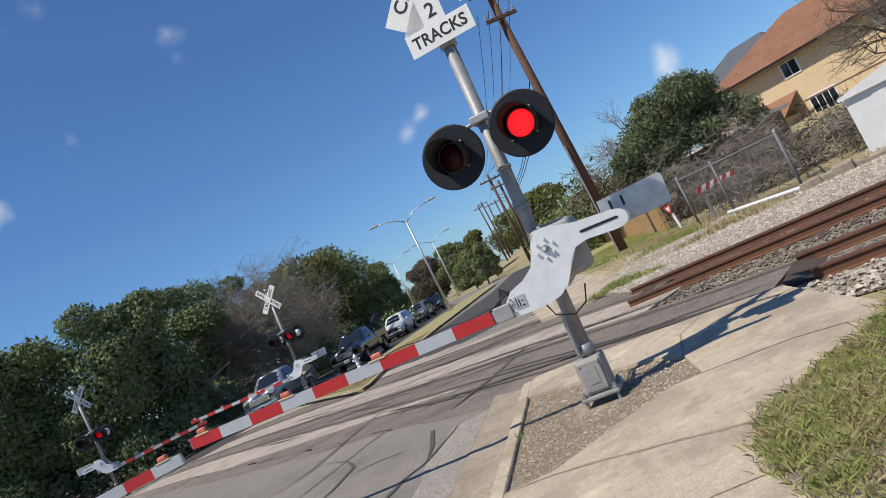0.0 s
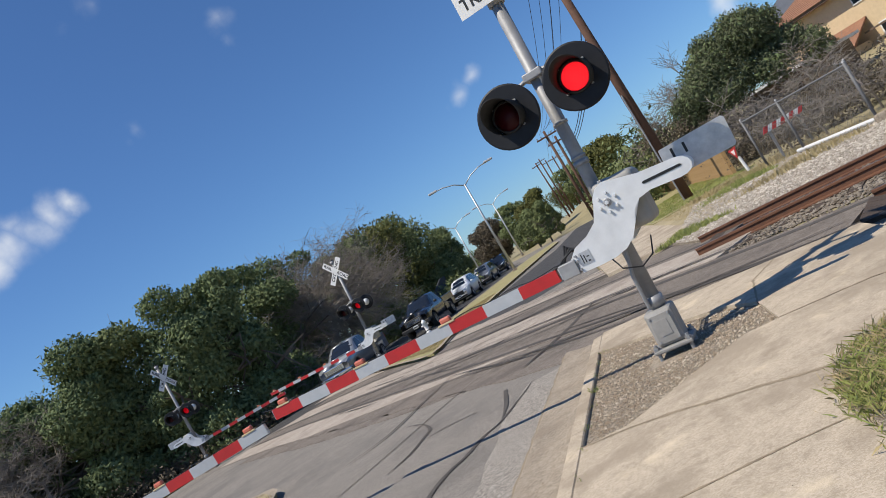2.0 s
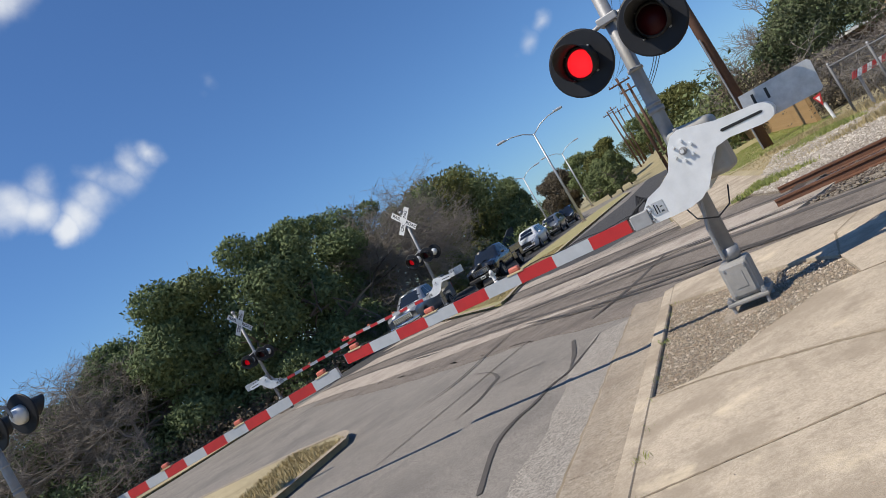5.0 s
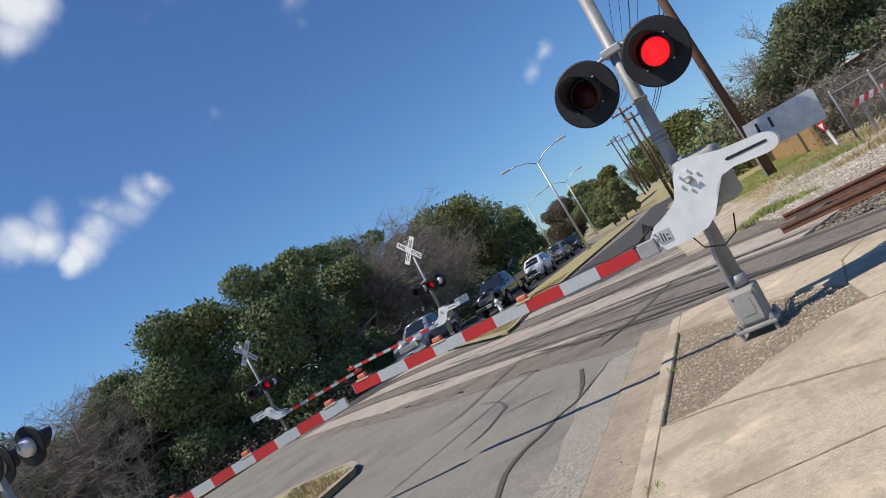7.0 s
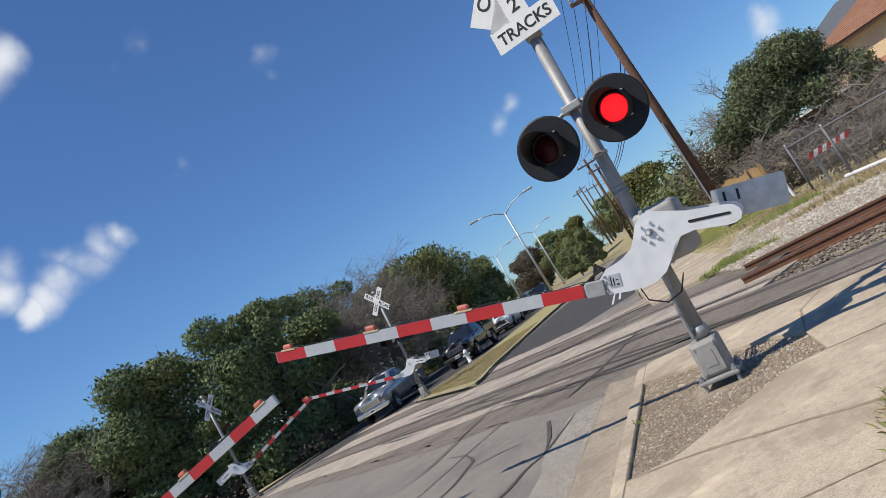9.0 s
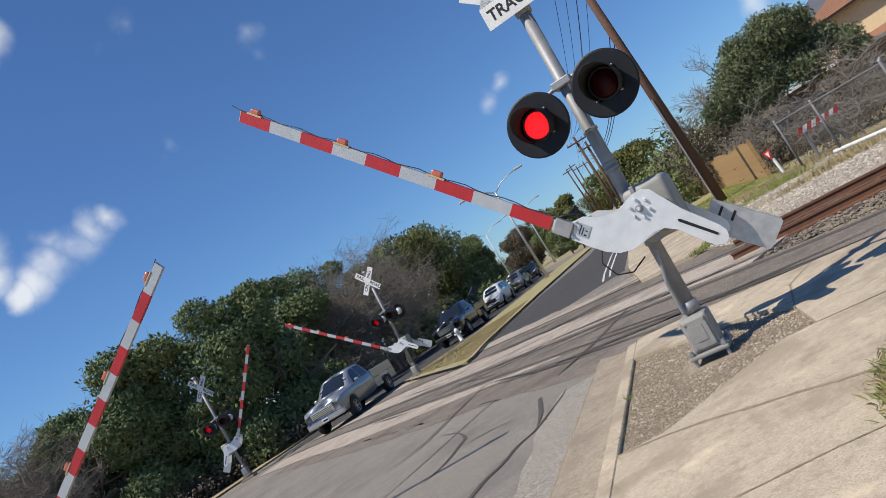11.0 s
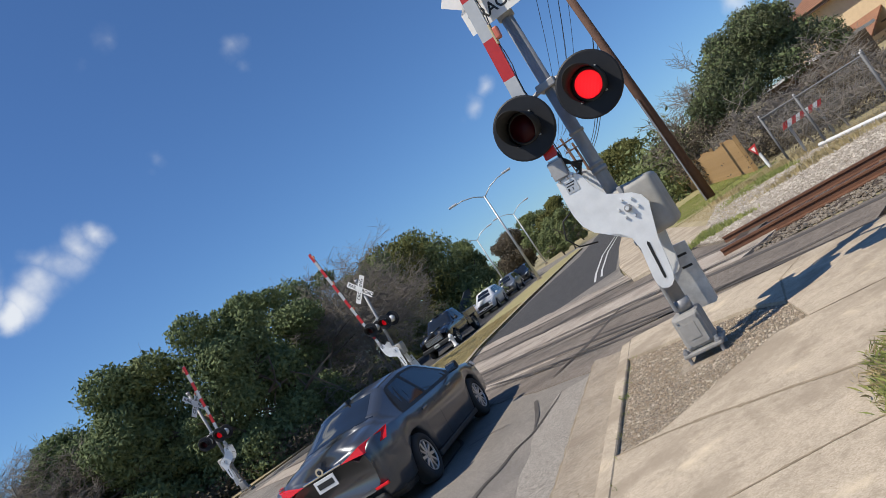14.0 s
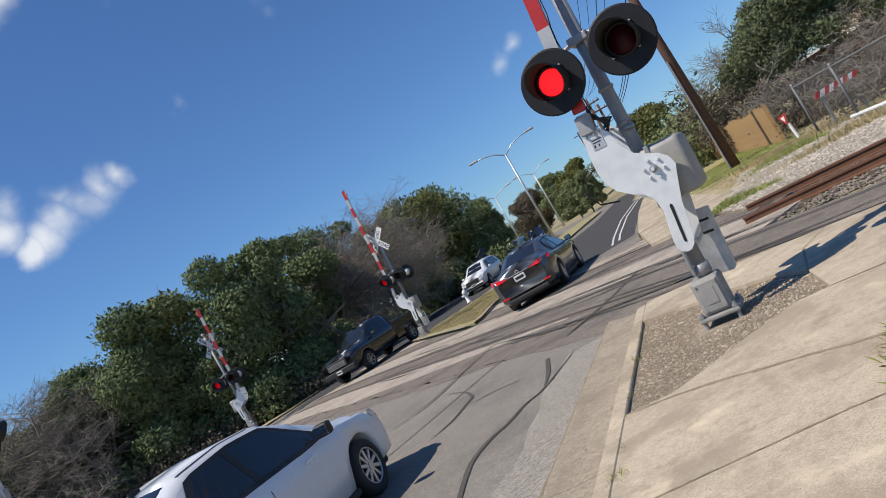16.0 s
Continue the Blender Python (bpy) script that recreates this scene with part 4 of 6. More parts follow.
def lamp_unit(parent, x, y, z, toward, r=0.305, rich=True):
    """Flashing lamp: round background, visored hood, LED lens and an added dark disc that slides over the glow. toward
    -1 faces the front.
    """
    bg = part("background", lathe([(0.14, 0.02), (r - 0.012, 0.02), (r, 0.012), (r, -0.006), (r - 0.015, -0.012), (0.14, -0.008)], 40), "black", parent, "round black background disc", pose(x, y, z, 0, 0, 0 if toward < 0 else 180))
    part("housing", lathe([(0.02, 0.17), (0.08, 0.16), (0.135, 0.10), (0.15, 0.0)], 24), "aluminium" if not rich else "black", bg, "", None, True)
    b = bmesh.new()
    n = 28
    A, B = [], []
    for i in range(n + 1):
        a = radians(-52 + 284 * i / n)
        up = max(0.0, math.sin(a))
        ln = 0.13 + 0.24 * (0.5 + 0.5 * math.sin(a))
        for R, lst in ((0.166, A), (0.160, B)):
            lst.append((b.verts.new((math.cos(a) * R, -0.008, math.sin(a) * R)), b.verts.new((math.cos(a) * R, -0.008 - ln, math.sin(a) * R))))
    for i in range(n):
        b.faces.new((A[i][0], A[i + 1][0], A[i + 1][1], A[i][1]))
        b.faces.new((B[i][0], B[i][1], B[i + 1][1], B[i + 1][0]))
        b.faces.new((A[i][1], A[i + 1][1], B[i + 1][1], B[i][1]))
    part("hood", b, "hood", bg, "black sun visor", None, True)
    part("lens_rim", lathe([(0.128, -0.012), (0.150, -0.012), (0.150, -0.03), (0.138, -0.034), (0.128, -0.03), (0.128, -0.012)], 32, cap=False), "hood", bg, "", None, True)
    for k in range(4):
        a = radians(40 + 90 * k)
        part("hood_clip", box(math.cos(a) * 0.168 - 0.012, math.cos(a) * 0.168 + 0.012, -0.03, -0.008, math.sin(a) * 0.168 - 0.008, math.sin(a) * 0.168 + 0.008, 0.003, seg=1), "galvdull", bg)
    lit = part("lens", lathe([(0.004, -0.020), (0.134, -0.018), (0.134, -0.014)], 32), "led_ring", bg, "red LED lens", None, True)
    dots = []
    if rich:
        vs, fs = [], []
        for i in range(-9, 10):
            for j in range(-9, 10):
                px, pz = (i + 0.5 * (j % 2)) * 0.0145, j * 0.0126
                if px * px + pz * pz < 0.122 ** 2:
                    o = len(vs)
                    for k in range(6):
                        vs.append((px + 0.0046 * math.cos(k * 1.0472), -0.0215, pz + 0.0046 * math.sin(k * 1.0472)))
                    fs.append(tuple(range(o, o + 6)))
        raw("led_grid", vs, fs, "led_dot", lit)
        part("glow", lathe([(0.004, -0.0208), (0.125, -0.0206), (0.125, -0.0190)], 32), "led_on", lit, "", None, True)
    else:
        part("glow", lathe([(0.004, -0.0208), (0.132, -0.0206), (0.132, -0.0190)], 32), "led_on", lit, "", None, True)
    # added disc, no real part: its dark colour makes the lens look unlit
    sh = part("unlit_cover", lathe([(0.004, -0.0275), (0.131, -0.0265), (0.131, -0.0235)], 32), "lens_off", bg, "added dark red disc hiding the glow between flashes", None, True)
    return sh


def crossbuck(parent, z, words=True, y=-0.10, tracks=True, turn=0.0):
    for k, (ang, lab) in enumerate(((50, "CROSSING"), (-50, "RAILROAD"))):
        m = pose(0, 0, 0, 0, 0, turn) @ pose(0, y - 0.004 * k, z, 0, -ang, 0)
        bl = part("blade", box(-0.61, 0.61, -0.003, 0.0, -0.115, 0.115, 0.0), "white", parent, "white crossbuck blade", m)
        if k == 0:
            text("lettering", lab, 0.19, "ink", bl, pose(0, -0.0045, 0, 90), 0.001, 0.003, 1.0)
        else:
            text("lettering", "RAIL", 0.19, "ink", bl, pose(-0.36, -0.0045, 0, 90), 0.001, 0.003, 1.0)
            text("lettering", "ROAD", 0.19, "ink", bl, pose(0.36, -0.0045, 0, 90), 0.001, 0.003, 1.0)
    if tracks:
        c = part("tracks_plate", plate([(-0.343, -0.115), (0.343, -0.115), (0.343, 0.115), (0.115, 0.115), (0.115, 0.40), (-0.115, 0.40), (-0.115, 0.115), (-0.343, 0.115)], 0.004), "white", parent, "white inverted-T plate for two tracks", pose(0, y - 0.012, z - 0.70))
        text("lettering", "TRACKS", 0.165, "ink", c, pose(0, -0.0015, 0, 90), 0.001, 0.003, 0.95)
        text("lettering", "2", 0.20, "ink", c, pose(0, -0.0015, 0.23, 90), 0.001, 0.003)


def signal(m, side, arm_len, label, rich=True, back=False, zl=2.60, zx=4.52, mast_top=3.80, gap=0.405, lampx=0.37, shift=0.0, buck_turn=0.0):
    """Mast with lamps, crossbuck and a half barrier; the barrier lies towards local x * side. Returns (root, barrier,
    unlit_covers).
    """
    root = base("crossing_signal", label, "crossing signal", m, "crossing signals")
    part("mast", tube((0, 0, 0.42), (0, 0, mast_top), 0.066, 0.062, 20), "mast", root, "dull galvanised mast", None, True)
    for z, r, h in ((0.46, 0.085, 0.10), (1.18, 0.080, 0.05), (1.95, 0.078, 0.05), (2.02, 0.074, 0.03), (2.38, 0.076, 0.03), (mast_top - 0.12, 0.085, 0.13)):
        part("collar", tube((0, 0, z), (0, 0, z + h), r, r, 16), "galvdull", root, "", None, True)
    part("mast_cap", lathe([(0.075, mast_top), (0.075, mast_top + 0.02), (0.02, mast_top + 0.06)], 16, axis="z"), "black", root, "", None, True)
    # junction box base
    jb = part("junction_base", box(-0.145, 0.125, -0.15, 0.12, 0.10, 0.44, 0.03), "grey", root, "grey cast junction box")
    part("cover", box(-0.115, 0.095, -0.164, -0.15, 0.13, 0.41, 0.006), "grey", jb)
    for x in (-0.10, 0.08):
        for z in (0.15, 0.39):
            part("bolt", tube((x, -0.174, z), (x, -0.164, z), 0.011, 0.011, 6), "galvdull", jb)
    part("label_panel", box(-0.065, 0.045, -0.169, -0.164, 0.2, 0.35), "grey", jb)
    part("base_flange", box(-0.20, 0.18, -0.20, 0.17, 0.06, 0.10, 0.012), "grey", root)
    for x in (-0.165, 0.145):
        for y in (-0.165, 0.135):
            part("anchor_bolt", tube((x, y, -0.06), (x, y, 0.15), 0.018, 0.018, 8), "galvdull", root)
            part("anchor_nut", tube((x, y, 0.10), (x, y, 0.125), 0.033, 0.033, 6), "galvdull", root)
    part("footing", box(-0.30, 0.28, -0.28, 0.26, -0.2, -0.005, 0.02), "curb", root)
    # lamps on the crossarm
    part("crossarm", path_tube([(shift - lampx, -0.16, zl + 0.18), (-0.09, -0.05, zl + 0.26), (0.09, -0.05, zl + 0.28), (shift + lampx, -0.16, zl + 0.20)], 0.023, 8), "galvdull", root, "", None, True)
    part("clamp", box(-0.1, 0.1, -0.11, 0.09, zl + 0.23, zl + 0.31, 0.012), "galvdull", root)
    sh = []
    for x in (shift - lampx, shift + lampx):
        part("drop_bracket", tube((x, -0.16, zl + 0.2), (x, -0.20, zl), 0.022, 0.022, 8), "galvdull", root)
        sh.append(lamp_unit(root, x, -0.36, zl, -1, rich=rich))
    if back:
        for x in (-lampx - 0.05, lampx + 0.05):
            lamp_unit(root, x, 0.36, zl, 1, rich=False)
    crossbuck(root, zx, True, -0.10, rich, buck_turn)
    part("mast_stub", tube((0, 0, mast_top - 0.05), (0, 0, zx + 0.35), 0.03, 0.03, 10), "galvdull", root)
    # gate mechanism
    s = -side
    px, pz = 0.10 * s, 1.53
    gm = part("gate_mechanism", box(px - 0.12 if s > 0 else px - 0.30, px + 0.30 if s > 0 else px + 0.12, -0.19, 0.22, pz - 0.34, pz + 0.20, 0.06, seg=3), "housing", root, "grey gate mechanism housing", None, True)
    part("band", box(px - 0.02, px + 0.02, -0.198, 0.228, pz - 0.345, pz + 0.212, 0.006), "galvdull", gm)
    part("conduit", path_tube([(-0.06 * s, -0.09, 0.48), (-0.05 * s, -0.13, 0.8), (0.02 * s, -0.14, 1.12)], 0.018, 8), "galvdull", root)
    # barrier: pivots about local y
    bar = base("barrier", "", "", pose(px, -0.26, pz))
    bar.parent = root
    out = [(x * s, z) for x, z in WING]
    w = part("wing_plate", plate(out, 0.014, at=-0.02), "aluminium", bar, "white cast gate arm bracket")
    # no hole is cut: a black strip on the face paints the slot's shade
    part("slot_shade", plate([(0.36 * s, -0.005), (0.70 * s, -0.012), (0.715 * s, 0.0), (0.70 * s, 0.012), (0.36 * s, 0.022), (0.345 * s, 0.008)], 0.004, at=-0.025), "ink", w)
    part("hub", lathe([(0.012, -0.05), (0.030, -0.05), (0.036, -0.042), (0.036, 0.0)], 18), "galvdull", w)
    part("hub_nut", tube((0, -0.075, 0), (0, -0.05, 0), 0.019, 0.019, 6), "aluminium", w)
    for k in range(6):
        a = k * math.pi / 3 + 0.3
        part("bolt", tube((0.088 * math.cos(a), -0.046, 0.088 * math.sin(a)), (0.088 * math.cos(a), -0.018, 0.088 * math.sin(a)), 0.013, 0.016, 6), "aluminium", w)
    part("name_plate", plate([(-0.47 * s, -0.42), (-0.36 * s, -0.42), (-0.36 * s, -0.30), (-0.47 * s, -0.30)], 0.004, at=-0.026), "galv", w)
    for x0, z0, x1, z1 in ((-0.455, -0.405, -0.445, -0.315), (-0.43, -0.405, -0.42, -0.33), (-0.405, -0.36, -0.38, -0.35), (-0.405, -0.405, -0.38, -0.39)):
        part("mark", plate([(x0 * s, z0), (x1 * s, z0), (x1 * s, z1), (x0 * s, z1)], 0.002, at=-0.028), "ink", w)
    w2 = part("rear_wing", plate([(x * 0.97, z * 0.97) for x, z in out], 0.014, at=0.50), "aluminium", bar, "rear gate arm bracket")
    part("counterweight", plate([((0.52) * s, -0.09), (1.15 * s, -0.075), (1.17 * s, -0.05), (1.175 * s, 0.20), (1.15 * s, 0.225), (0.53 * s, 0.205)], 0.05, at=0.515), "galv", bar, "bare steel counterweight plate")
    # counterweight slots: their shade likewise painted as black strips
    for x in (0.64, 0.76):
        part("slot_shade", plate([((x - 0.012) * s, 0.07), ((x + 0.012) * s, 0.07), ((x + 0.012) * s, 0.17), ((x - 0.012) * s, 0.17)], 0.004, at=0.509), "ink", bar)
    part("pivot_shaft", tube((0, 0.0, 0), (0, 0.50, 0), 0.04, 0.04, 14), "galvdull", bar)
    for z in (-0.31, -0.36, -0.44):
        part("clamp_bolt", tube((-0.50 * s, -0.05, z), (-0.50 * s, 0.52, z), 0.012, 0.012, 6), "galvdull", bar)
    arm = base("arm", "", "", None)
    arm.parent = bar
    ax = -0.50
    part("shank", box(min(ax * s, (ax - gap + 0.02) * s), max(ax * s, (ax - gap + 0.02) * s), -0.02, 0.02, -0.455, -0.345, 0.004), "galv", arm)
    n = max(3, round((arm_len - 0.9) / 0.406))
    step = (arm_len - 0.5 - gap) / n
    for k in range(n):
        xa, xb = ax - gap - k * step, ax - gap - (k + 1) * step
        part("stripe", box(min(xa * s, xb * s), max(xa * s, xb * s), -0.022, 0.022, -0.462, -0.338), "stripe_red" if k % 2 == 0 else "stripe_white", arm, "red reflective band" if k % 2 == 0 else "white reflective band")
    part("tip_cap", box(min(xb * s, (xb - 0.008) * s), max(xb * s, (xb - 0.008) * s), -0.02, 0.02, -0.46, -0.34), "galv", arm)
    for f in (0.36, 0.66, 0.965):
        x = (ax - gap + 0.1 - f * (arm_len - 0.5 - gap + 0.05)) * s
        l = part("arm_lamp", box(x - 0.062, x + 0.062, -0.03, 0.03, -0.332, -0.27, 0.018), "red_plastic", bar, "red arm-mounted lamp")
        part("lamp_seat", box(x - 0.10, x + 0.10, -0.03, 0.03, -0.345, -0.325, 0.004), "tan_plastic", l)
    for k in range(4 if rich else 1):
        loop = [((ax + 0.12 - 0.05 * k) * s, 0.10 + 0.03 * k, -0.30), ((ax - 0.02 - 0.02 * k) * s, 0.06, -0.24 + 0.02 * k), ((ax - 0.14) * s, 0.03, -0.29 - 0.02 * k), ((ax - 0.20 - 0.02 * k) * s, 0.0, -0.335)]
        part("cable_loop", path_tube(loop, 0.013, 6), "wire", bar, "black cable loop", None, True)
    part("clamp_plate", box(min((ax - 0.02) * s, (ax - 0.20) * s), max((ax - 0.02) * s, (ax - 0.20) * s), -0.045, 0.045, -0.475, -0.325, 0.01), "galvdull", bar, "steel arm clamp")
    part("drip_lead", path_tube([(-0.22 * s, 0.02, -0.47), (-0.16 * s, -0.01, -0.60), (0.0, 0.02, -0.66), (0.12 * s, 0.1, -0.60), (0.16 * s, 0.2, -0.45)], 0.008, 6), "wire", bar, "hanging black lead", None, True)
    wire = [((ax - 0.1 - 0.03 * i * arm_len) * s, 0.0, -0.325 + 0.012 * math.sin(i * 1.7)) for i in range(0, 31)]
    part("cable", path_tube(wire, 0.006, 4), "wire", bar)
    return root, bar, sh


SIG = {}
SIG["near"] = signal(pose(0.945, 7.22, -0.02, 0, 2.75, 0) @ pose(0, 0, 0, 0, 0, -20), -1, 4.5, "galvanised level crossing signal with flashing red lamps, crossbuck and half barrier", zl=2.645, gap=0.235, lampx=0.354, shift=0.036)
SIG["near_left"] = signal(pose(-8.8, 9.3, -0.05, 0, 0, 167.9), -1, 5.6, "level crossing signal on the near median seen from behind", False, True, 2.95, 4.8, 3.9)
SIG["median"] = signal(pose(-6.75, 31.1, 0.0, 0, 3.0, 0) @ pose(0, 0, 0, 0, 0, -14), -1, 5.45, "level crossing signal on the grass median beyond the tracks", False, True, 2.75, 4.45, 4.9)
SIG["far_left"] = signal(pose(-15.4, 31.2, 0.0, 0, 0, 6), 1, 4.4, "level crossing signal beside the dark trees", False, True, 2.6, 4.3, 4.9, buck_turn=52)

# ---------- trees ----------


def leaf_cloud(name, blobs, count, size, material, parent, seed, label="", shell=0.55):
    """Small two-triangle leaf sprays filling a set of ellipsoids (centre, radii)."""
    rng = np.random.default_rng(seed)
    cen = np.array([b[0] for b in blobs], float)
    rad = np.array([b[1] for b in blobs], float)
    vol = rad.prod(1) ** 0.67
    k = rng.choice(len(blobs), count, p=vol / vol.sum())
    d = rng.normal(size=(count, 3))
    d /= np.linalg.norm(d, axis=1)[:, None]
    r = (shell + (1 - shell) * rng.random(count)) ** 0.7 * (1 + 0.13 * np.clip(rng.normal(size=count), -2.0, 1.3))
    p = cen[k] + d * rad[k] * r[:, None]
    u = rng.normal(size=(count, 3))
    u = u / np.linalg.norm(u, axis=1)[:, None]
    w = np.cross(u, d + 0.3 * rng.normal(size=(count, 3)))
    w /= np.linalg.norm(w, axis=1)[:, None] + 1e-9
    s = size * (0.5 + rng.random(count))[:, None]
    n = np.cross(u, w) * 0.25
    vs = np.stack([p - u * s, p + w * s * 0.55 + n * s, p + u * s, p - w * s * 0.55 + n * s], 1).reshape(-1, 3)
    idx = np.arange(count) * 4
    fs = [(i, i + 1, i + 2) for i in idx.tolist()] + [(i, i + 2, i + 3) for i in idx.tolist()]
    return raw(name, vs, fs, material, parent, label)


def limbs(name, start, height, spread, r, depth, parent, seed, material="bark", up=0.55, sides=5, kids=3, lean=(0, 0)):
    rng = random.Random(seed)
    vs, fs = [], []
    ends = []

    def seg(a, b, ra, rb, n):
        q = (b - a).to_track_quat("Z", "Y").to_matrix()
        o = len(vs)
        for c, rr in ((a, ra), (b, rb)):
            for i in range(n):
                t = 2 * math.pi * i / n
                vs.append(tuple(c + q @ Vector((math.cos(t) * rr, math.sin(t) * rr, 0))))
        for i in range(n):
            j = (i + 1) % n
            fs.append((o + i, o + j, o + n + j, o + n + i))

    def grow(a, d, ln, ra, lev):
        n = sides if lev > depth - 2 else 3
        p = a
        for k in range(3):
            d = (d + Vector((rng.gauss(0, 0.16), rng.gauss(0, 0.16), rng.gauss(0.03, 0.1)))).normalized()
            q = p + d * ln / 3
            seg(p, q, ra * (1 - 0.13 * k), ra * (1 - 0.13 * (k + 1)), n)
            p = q
            if lev > 0 and k > 0:
                for _ in range(kids if k == 2 else kids - 1):
                    side = Vector((rng.gauss(0, 1), rng.gauss(0, 1), rng.gauss(0, 0.5)))
                    nd = (d * up + side.normalized() * spread).normalized()
                    grow(p, nd, ln * rng.uniform(0.5, 0.8), max(ra * 0.55, TWIG), lev - 1)
        ends.append(p)

    grow(Vector(start), Vector((lean[0], lean[1], 1)).normalized(), height, r, depth)
    return raw(name, vs, fs, material, parent), ends


TWIG = 0.009


def polar(az, d):
    return d * math.sin(radians(az)), d * math.cos(radians(az))


def leafy_tree(az, d, top, width, seed, material="leaf", label="dense dark green live oak", n=9000, size=0.17, low=0.12, z0=None):
    x, y = polar(az, d)
    rng = random.Random(seed)
    z0 = gz(x, y) if z0 is None else z0
    h = top - z0
    root = base("tree", label, "tree", pose(x, y, z0), "trees")
    limbs("trunk", (0, 0, -0.1), h * 0.36, 0.9, 0.022 * h, 2, root, seed, up=0.6)
    blobs = []
    for k in range(15):
        t = rng.random()
        zz = h * (low + (0.90 - low) * t)
        rr = width * 0.5 * (0.42 + 0.6 * math.sin(math.pi * min(1, 0.25 + 0.72 * (1 - t))))
        a = rng.random() * 6.28
        q = rr * rng.uniform(0.25, 0.72)
        br = width * rng.uniform(0.14, 0.25)
        blobs.append(((math.cos(a) * q, math.sin(a) * q, zz), (br, br, br * rng.uniform(0.6, 0.85))))
    blobs.append(((0, 0, h * 0.55), (width * 0.3, width * 0.3, h * 0.34)))
    leaf_cloud("crown", blobs, n, size, material, root, seed)
    return root


def bare_tree(az, d, top, seed, label="leafless grey-brown tree", spread=0.95, r=0.14, depth=4, kids=3, mat_="twig", lean=(0, 0), z0=None):
    x, y = polar(az, d)
    z0 = gz(x, y) if z0 is None else z0
    root = base("bare_tree", label, "tree", pose(x, y, z0), "bare trees")
    limbs("crown", (0, 0, -0.1), (top - z0) * 0.42, spread, r, depth, root, seed, mat_, 0.62, 5, kids, lean)
    return root


for az, d, top, w, mt, sd in (
        (-24.4, 41, 8.3, 5.6, "leaf_b", 1), (-21.2, 43, 8.2, 5.2, "leaf_b", 2), (-18.6, 47, 9.0, 5.4, "leaf_b", 3), (-27.8, 43, 8.2, 5.6, "leaf", 4),
        (-31.0, 42, 8.0, 5.4, "leaf_b", 5), (-33.8, 45, 7.6, 5.8, "leaf_b", 6), (-37.0, 46, 6.6, 5.5, "leaf", 7), (-41.5, 47, 6.2, 6, "leaf_b", 8), (-46, 48, 7, 7, "leaf", 9), (-52, 50, 8, 8, "leaf_b", 10),
        (-15.8, 53, 9.3, 5.6, "leaf_b", 12), (-8.2, 72, 10.2, 9.0, "leaf_c", 13), (-5.6, 72, 9.2, 7.4, "leaf", 14), (-11.4, 62, 8.6, 6.6, "leaf", 15), (-3.9, 78, 6.8, 5.0, "leaf", 16)):
    leafy_tree(az, d, top * 1.10, w * 1.08, sd, mt, "dense dark green live oak at the wood's edge" if mt != "leaf_c" else "broad yellow-green live oak", 24000 if d < 56 else 17000, 0.108 if d < 56 else 0.15, 0.05)
for az, d, top, sd, dp in ((-13.4, 54, 10.4, 31, 5), (-14.9, 51, 10.2, 32, 5), (-11.7, 57, 10.2, 33, 5), (-12.6, 52, 8.2, 30, 5), (-34.6, 43, 8.8, 34, 5), (-37.2, 43, 8.3, 35, 5), (-41.0, 43, 7.0, 36, 4), (-32.4, 48, 9.4, 37, 5), (-9.8, 63, 9.6, 38, 5), (-22.8, 50, 10.6, 39, 4), (-44, 42, 6.6, 40, 4), (-15.2, 49, 9.2, 43, 5), (-13.0, 50.5, 9.0, 44, 5), (-17.0, 46, 7.0, 45, 4), (-35.6, 41.5, 8.2, 46, 5), (-38.4, 41.5, 7.4, 47, 5), (-29.6, 51, 10.2, 41, 4), (-39, 45, 7.8, 42, 4)):
    bare_tree(az, d, top, sd, "leafless grey-brown tree among the evergreens", 1.0, 0.13, dp, 3)


def undergrowth(name, pts, count, size, seed, material, label, h=1.6):
    rng = random.Random(seed)
    blobs = []
    for az, d in pts:
        x, y = polar(az, d)
        r = rng.uniform(0.9, 1.7)
        blobs.append(((x, y, gz(x, y) + h * 0.35), (r * 1.5, r, h * rng.uniform(0.4, 0.75))))
    ob = leaf_cloud(name, blobs, count, size, material, None, seed, shell=0.2)
    return tagged(ob, label, "undergrowth", "", "stuff")


def wood_edge(az):
    """Distance of the wood's edge from the viewpoint, by bearing."""
    return 40.5 if az < -21 else 40.5 + (az + 21) * 2.6 if az < -12 else 64 + (az + 12) * 0.8


undergrowth("undergrowth", [(-44 + 1.2 * k, wood_edge(-44 + 1.2 * k) + 2.5 + 2 * math.sin(k * 1.7)) for k in range(34)], 34000, 0.12, 51, "leaf_b", "dark evergreen undergrowth below the trees", 2.6)
undergrowth("undergrowth", [(-44 + 1.0 * k, wood_edge(-44 + 1.0 * k) + 0.8 * math.sin(k * 2.1)) for k in range(40)], 22000, 0.075, 52, "brush", "brown leafless scrub below the trees", 1.5)
undergrowth("undergrowth", [(-13 + 1.1 * k, 64 + 3 * math.sin(k * 2.1)) for k in range(9)], 9000, 0.16, 53, "leaf", "dark scrub under the oaks", 2.6)

